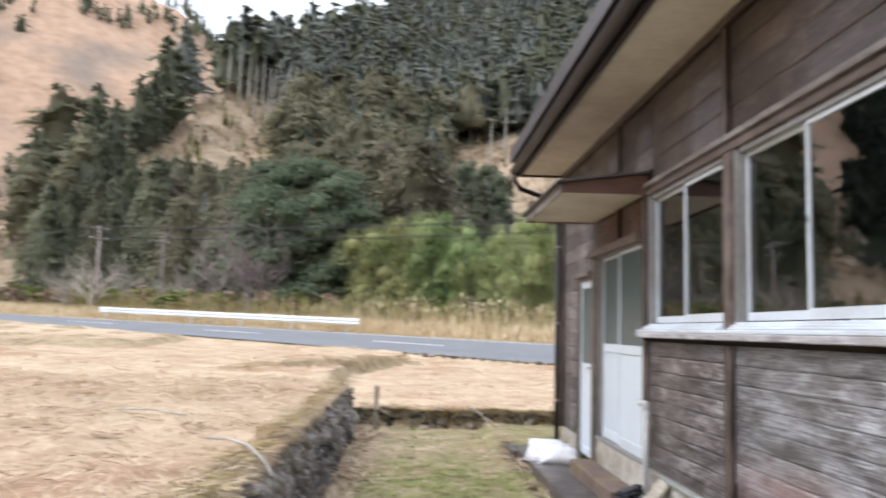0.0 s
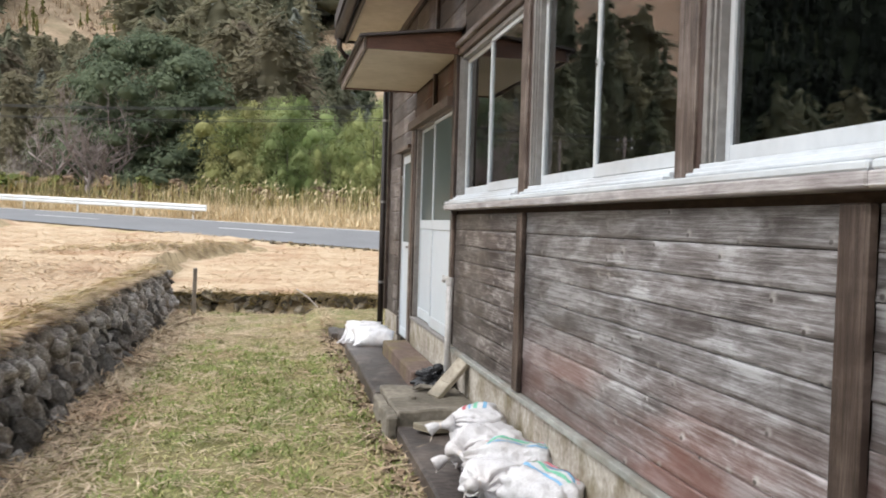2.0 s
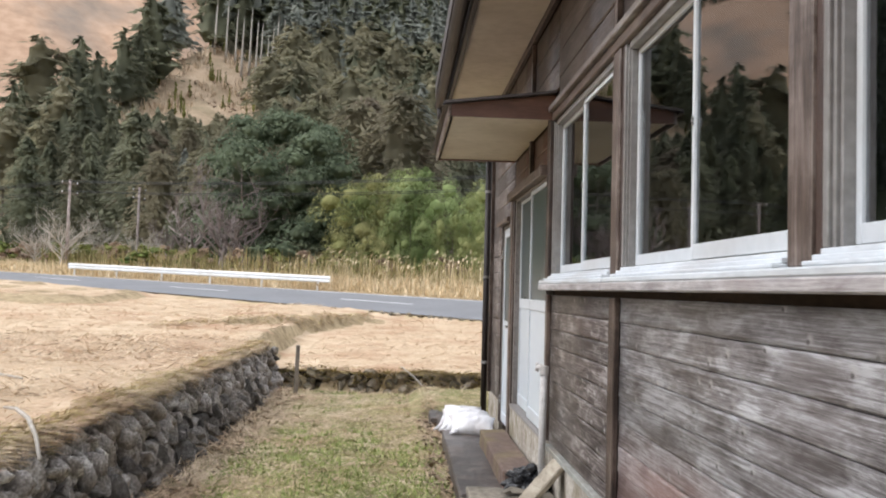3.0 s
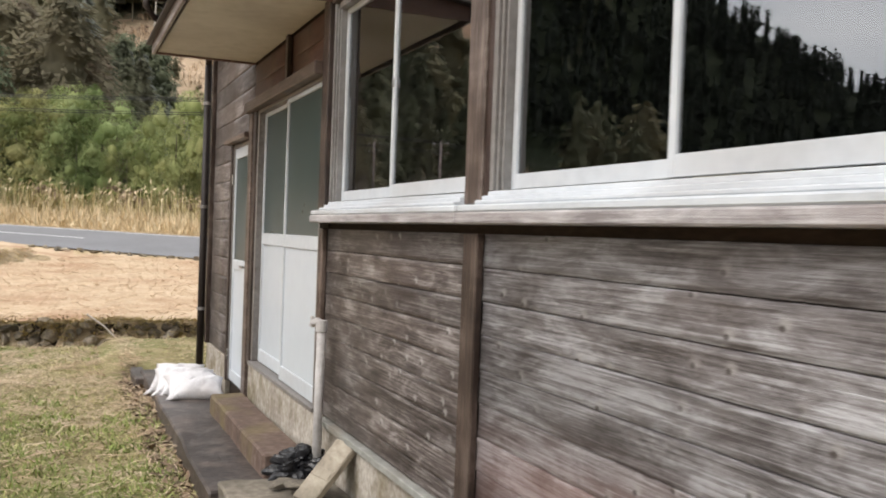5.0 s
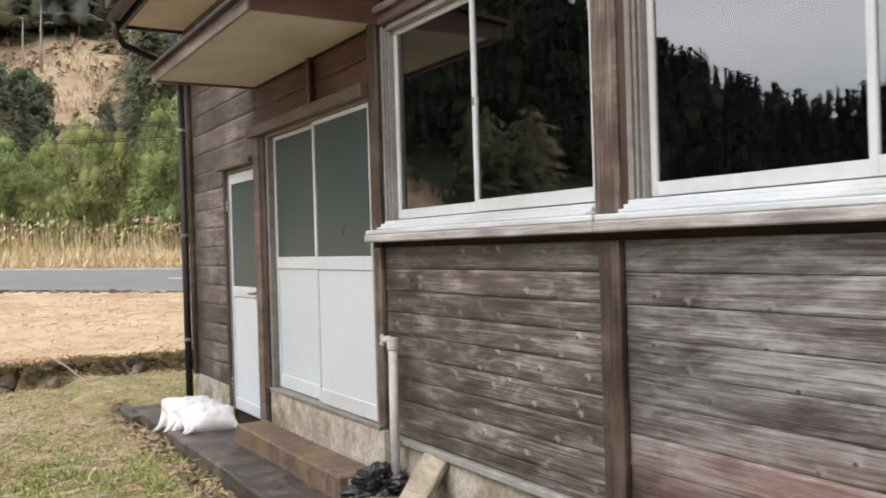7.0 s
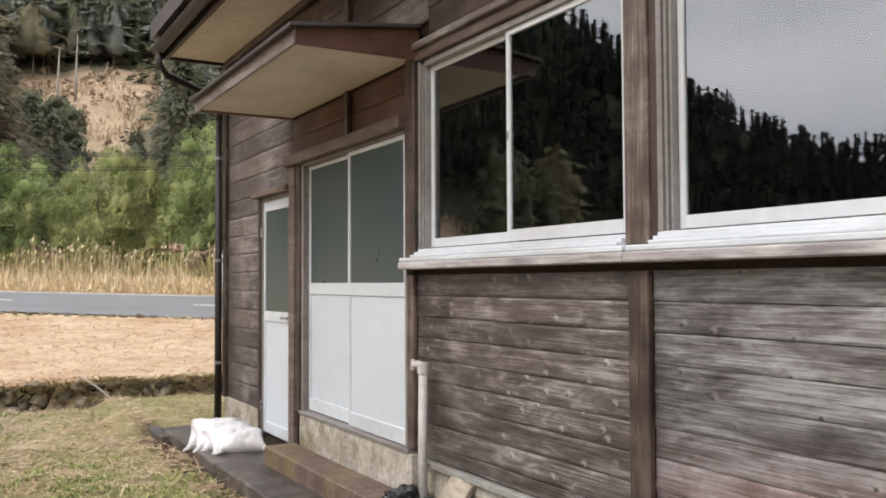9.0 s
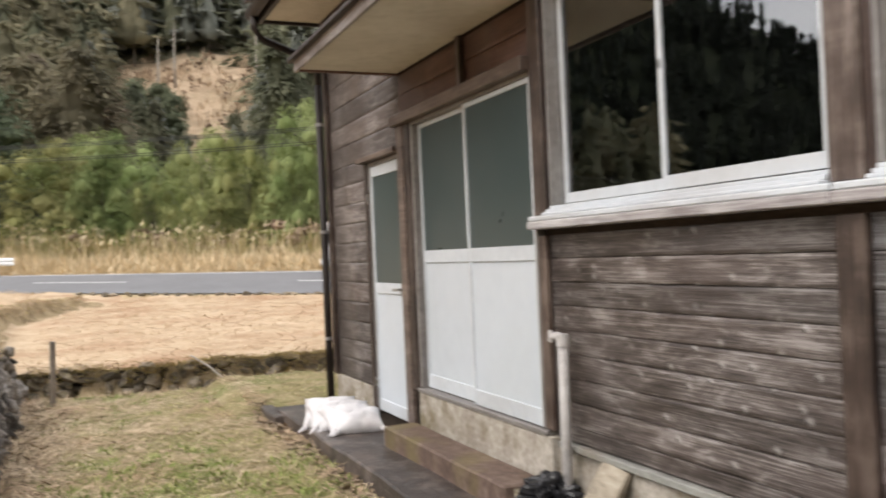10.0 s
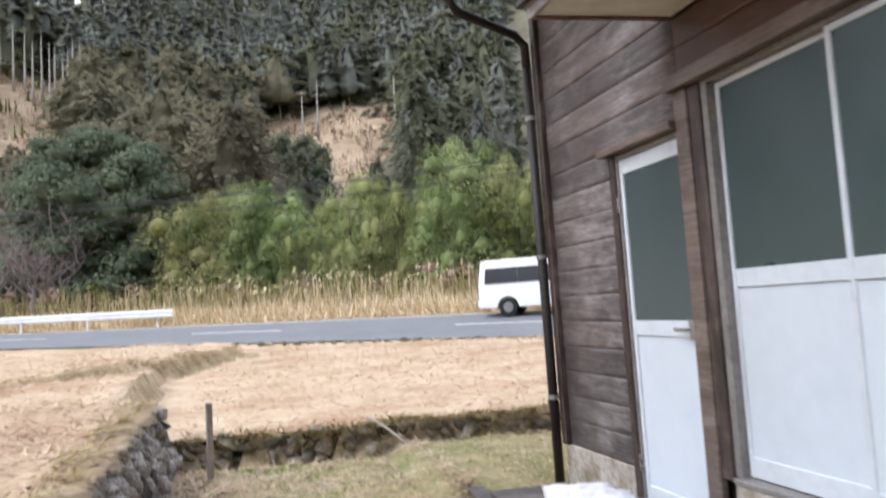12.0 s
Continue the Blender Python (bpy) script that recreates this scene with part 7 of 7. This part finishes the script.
# the end face of the wall, turned away along the far field
for row in range(5):
    for k in range(3):
        m = pose(-0.1 - 0.16 * k, WALL_END - 7 + 0.02, 0.05 + row * 0.14, srnd.uniform(-20, 20), srnd.uniform(-20, 20), srnd.uniform(-30, 30)) @ Matrix.Diagonal((0.2, 0.16, srnd.uniform(0.15, 0.22), 1))
        ob = new("stone", stone_meshes[srnd.randrange(12)])
        ob.parent = wall
        ob.matrix_basis = m

wall2 = thing("field_wall", "low mossy stone bank along the straw field", "wall", (1, 15.1, -0.2), kind="structure")
bank_meshes = []
for k in range(8):
    me = rough_stone("bank_stone", 200 + k)
    me.materials.append(M["stone_brown"])
    bank_meshes.append(me)
bm = bmesh.new()
xs = [-2.0 + 0.4 * k for k in range(32)]
ra = [bm.verts.new((x, float(far_wall_y(x + 1)) - 15.1 + 0.0, -0.1)) for x in xs]
rb_ = [bm.verts.new((x, float(far_wall_y(x + 1)) - 15.1 + 0.06, 0.27)) for x in xs]
rc_ = [bm.verts.new((x, float(far_wall_y(x + 1)) - 15.1 + 0.3, 0.27)) for x in xs]
for k in range(31):
    bm.faces.new((ra[k], ra[k + 1], rb_[k + 1], rb_[k]))
    bm.faces.new((rb_[k], rb_[k + 1], rc_[k + 1], rc_[k]))
part("earth_core", bm, M["wall_earth"], wall2)
for row, (zz, n) in enumerate(((0.03, 46), (0.15, 44), (0.24, 30))):
    for k in range(n):
        x = -0.85 + 7.6 * (k + srnd.uniform(-0.3, 0.3)) / n
        y = float(far_wall_y(x)) - 0.05 + srnd.uniform(-0.05, 0.05) + row * 0.03
        w = srnd.uniform(0.14, 0.3)
        ob = new("stone", bank_meshes[srnd.randrange(8)])
        ob.parent = wall2
        ob.matrix_basis = pose(x - 1, y - 15.1, zz + srnd.uniform(-0.03, 0.03), srnd.uniform(-20, 20), srnd.uniform(-20, 20), srnd.uniform(0, 360)) @ Matrix.Diagonal((w * 1.25, w, w * srnd.uniform(0.65, 1.0), 1))
# a low stony edge between field and road
kerb = thing("field_edge", "broken low stone edging between field and road", "edging", tuple(on_road(0, -ROAD_W - 0.35, -0.05)), kind="structure")
ki = kerb.matrix_world.inverted()
for k in range(46):
    s_ = -8 + 0.42 * k + srnd.uniform(-0.12, 0.12)
    p_ = ki @ on_road(s_, -ROAD_W - 0.35 + srnd.uniform(-0.1, 0.1), 0.0)
    ob = new("stone", bank_meshes[srnd.randrange(8)])
    ob.parent = kerb
    ob.matrix_basis = pose(*p_, srnd.uniform(-20, 20), 0, srnd.uniform(0, 360)) @ Matrix.Diagonal((srnd.uniform(0.25, 0.5), srnd.uniform(0.2, 0.35), srnd.uniform(0.12, 0.24), 1))
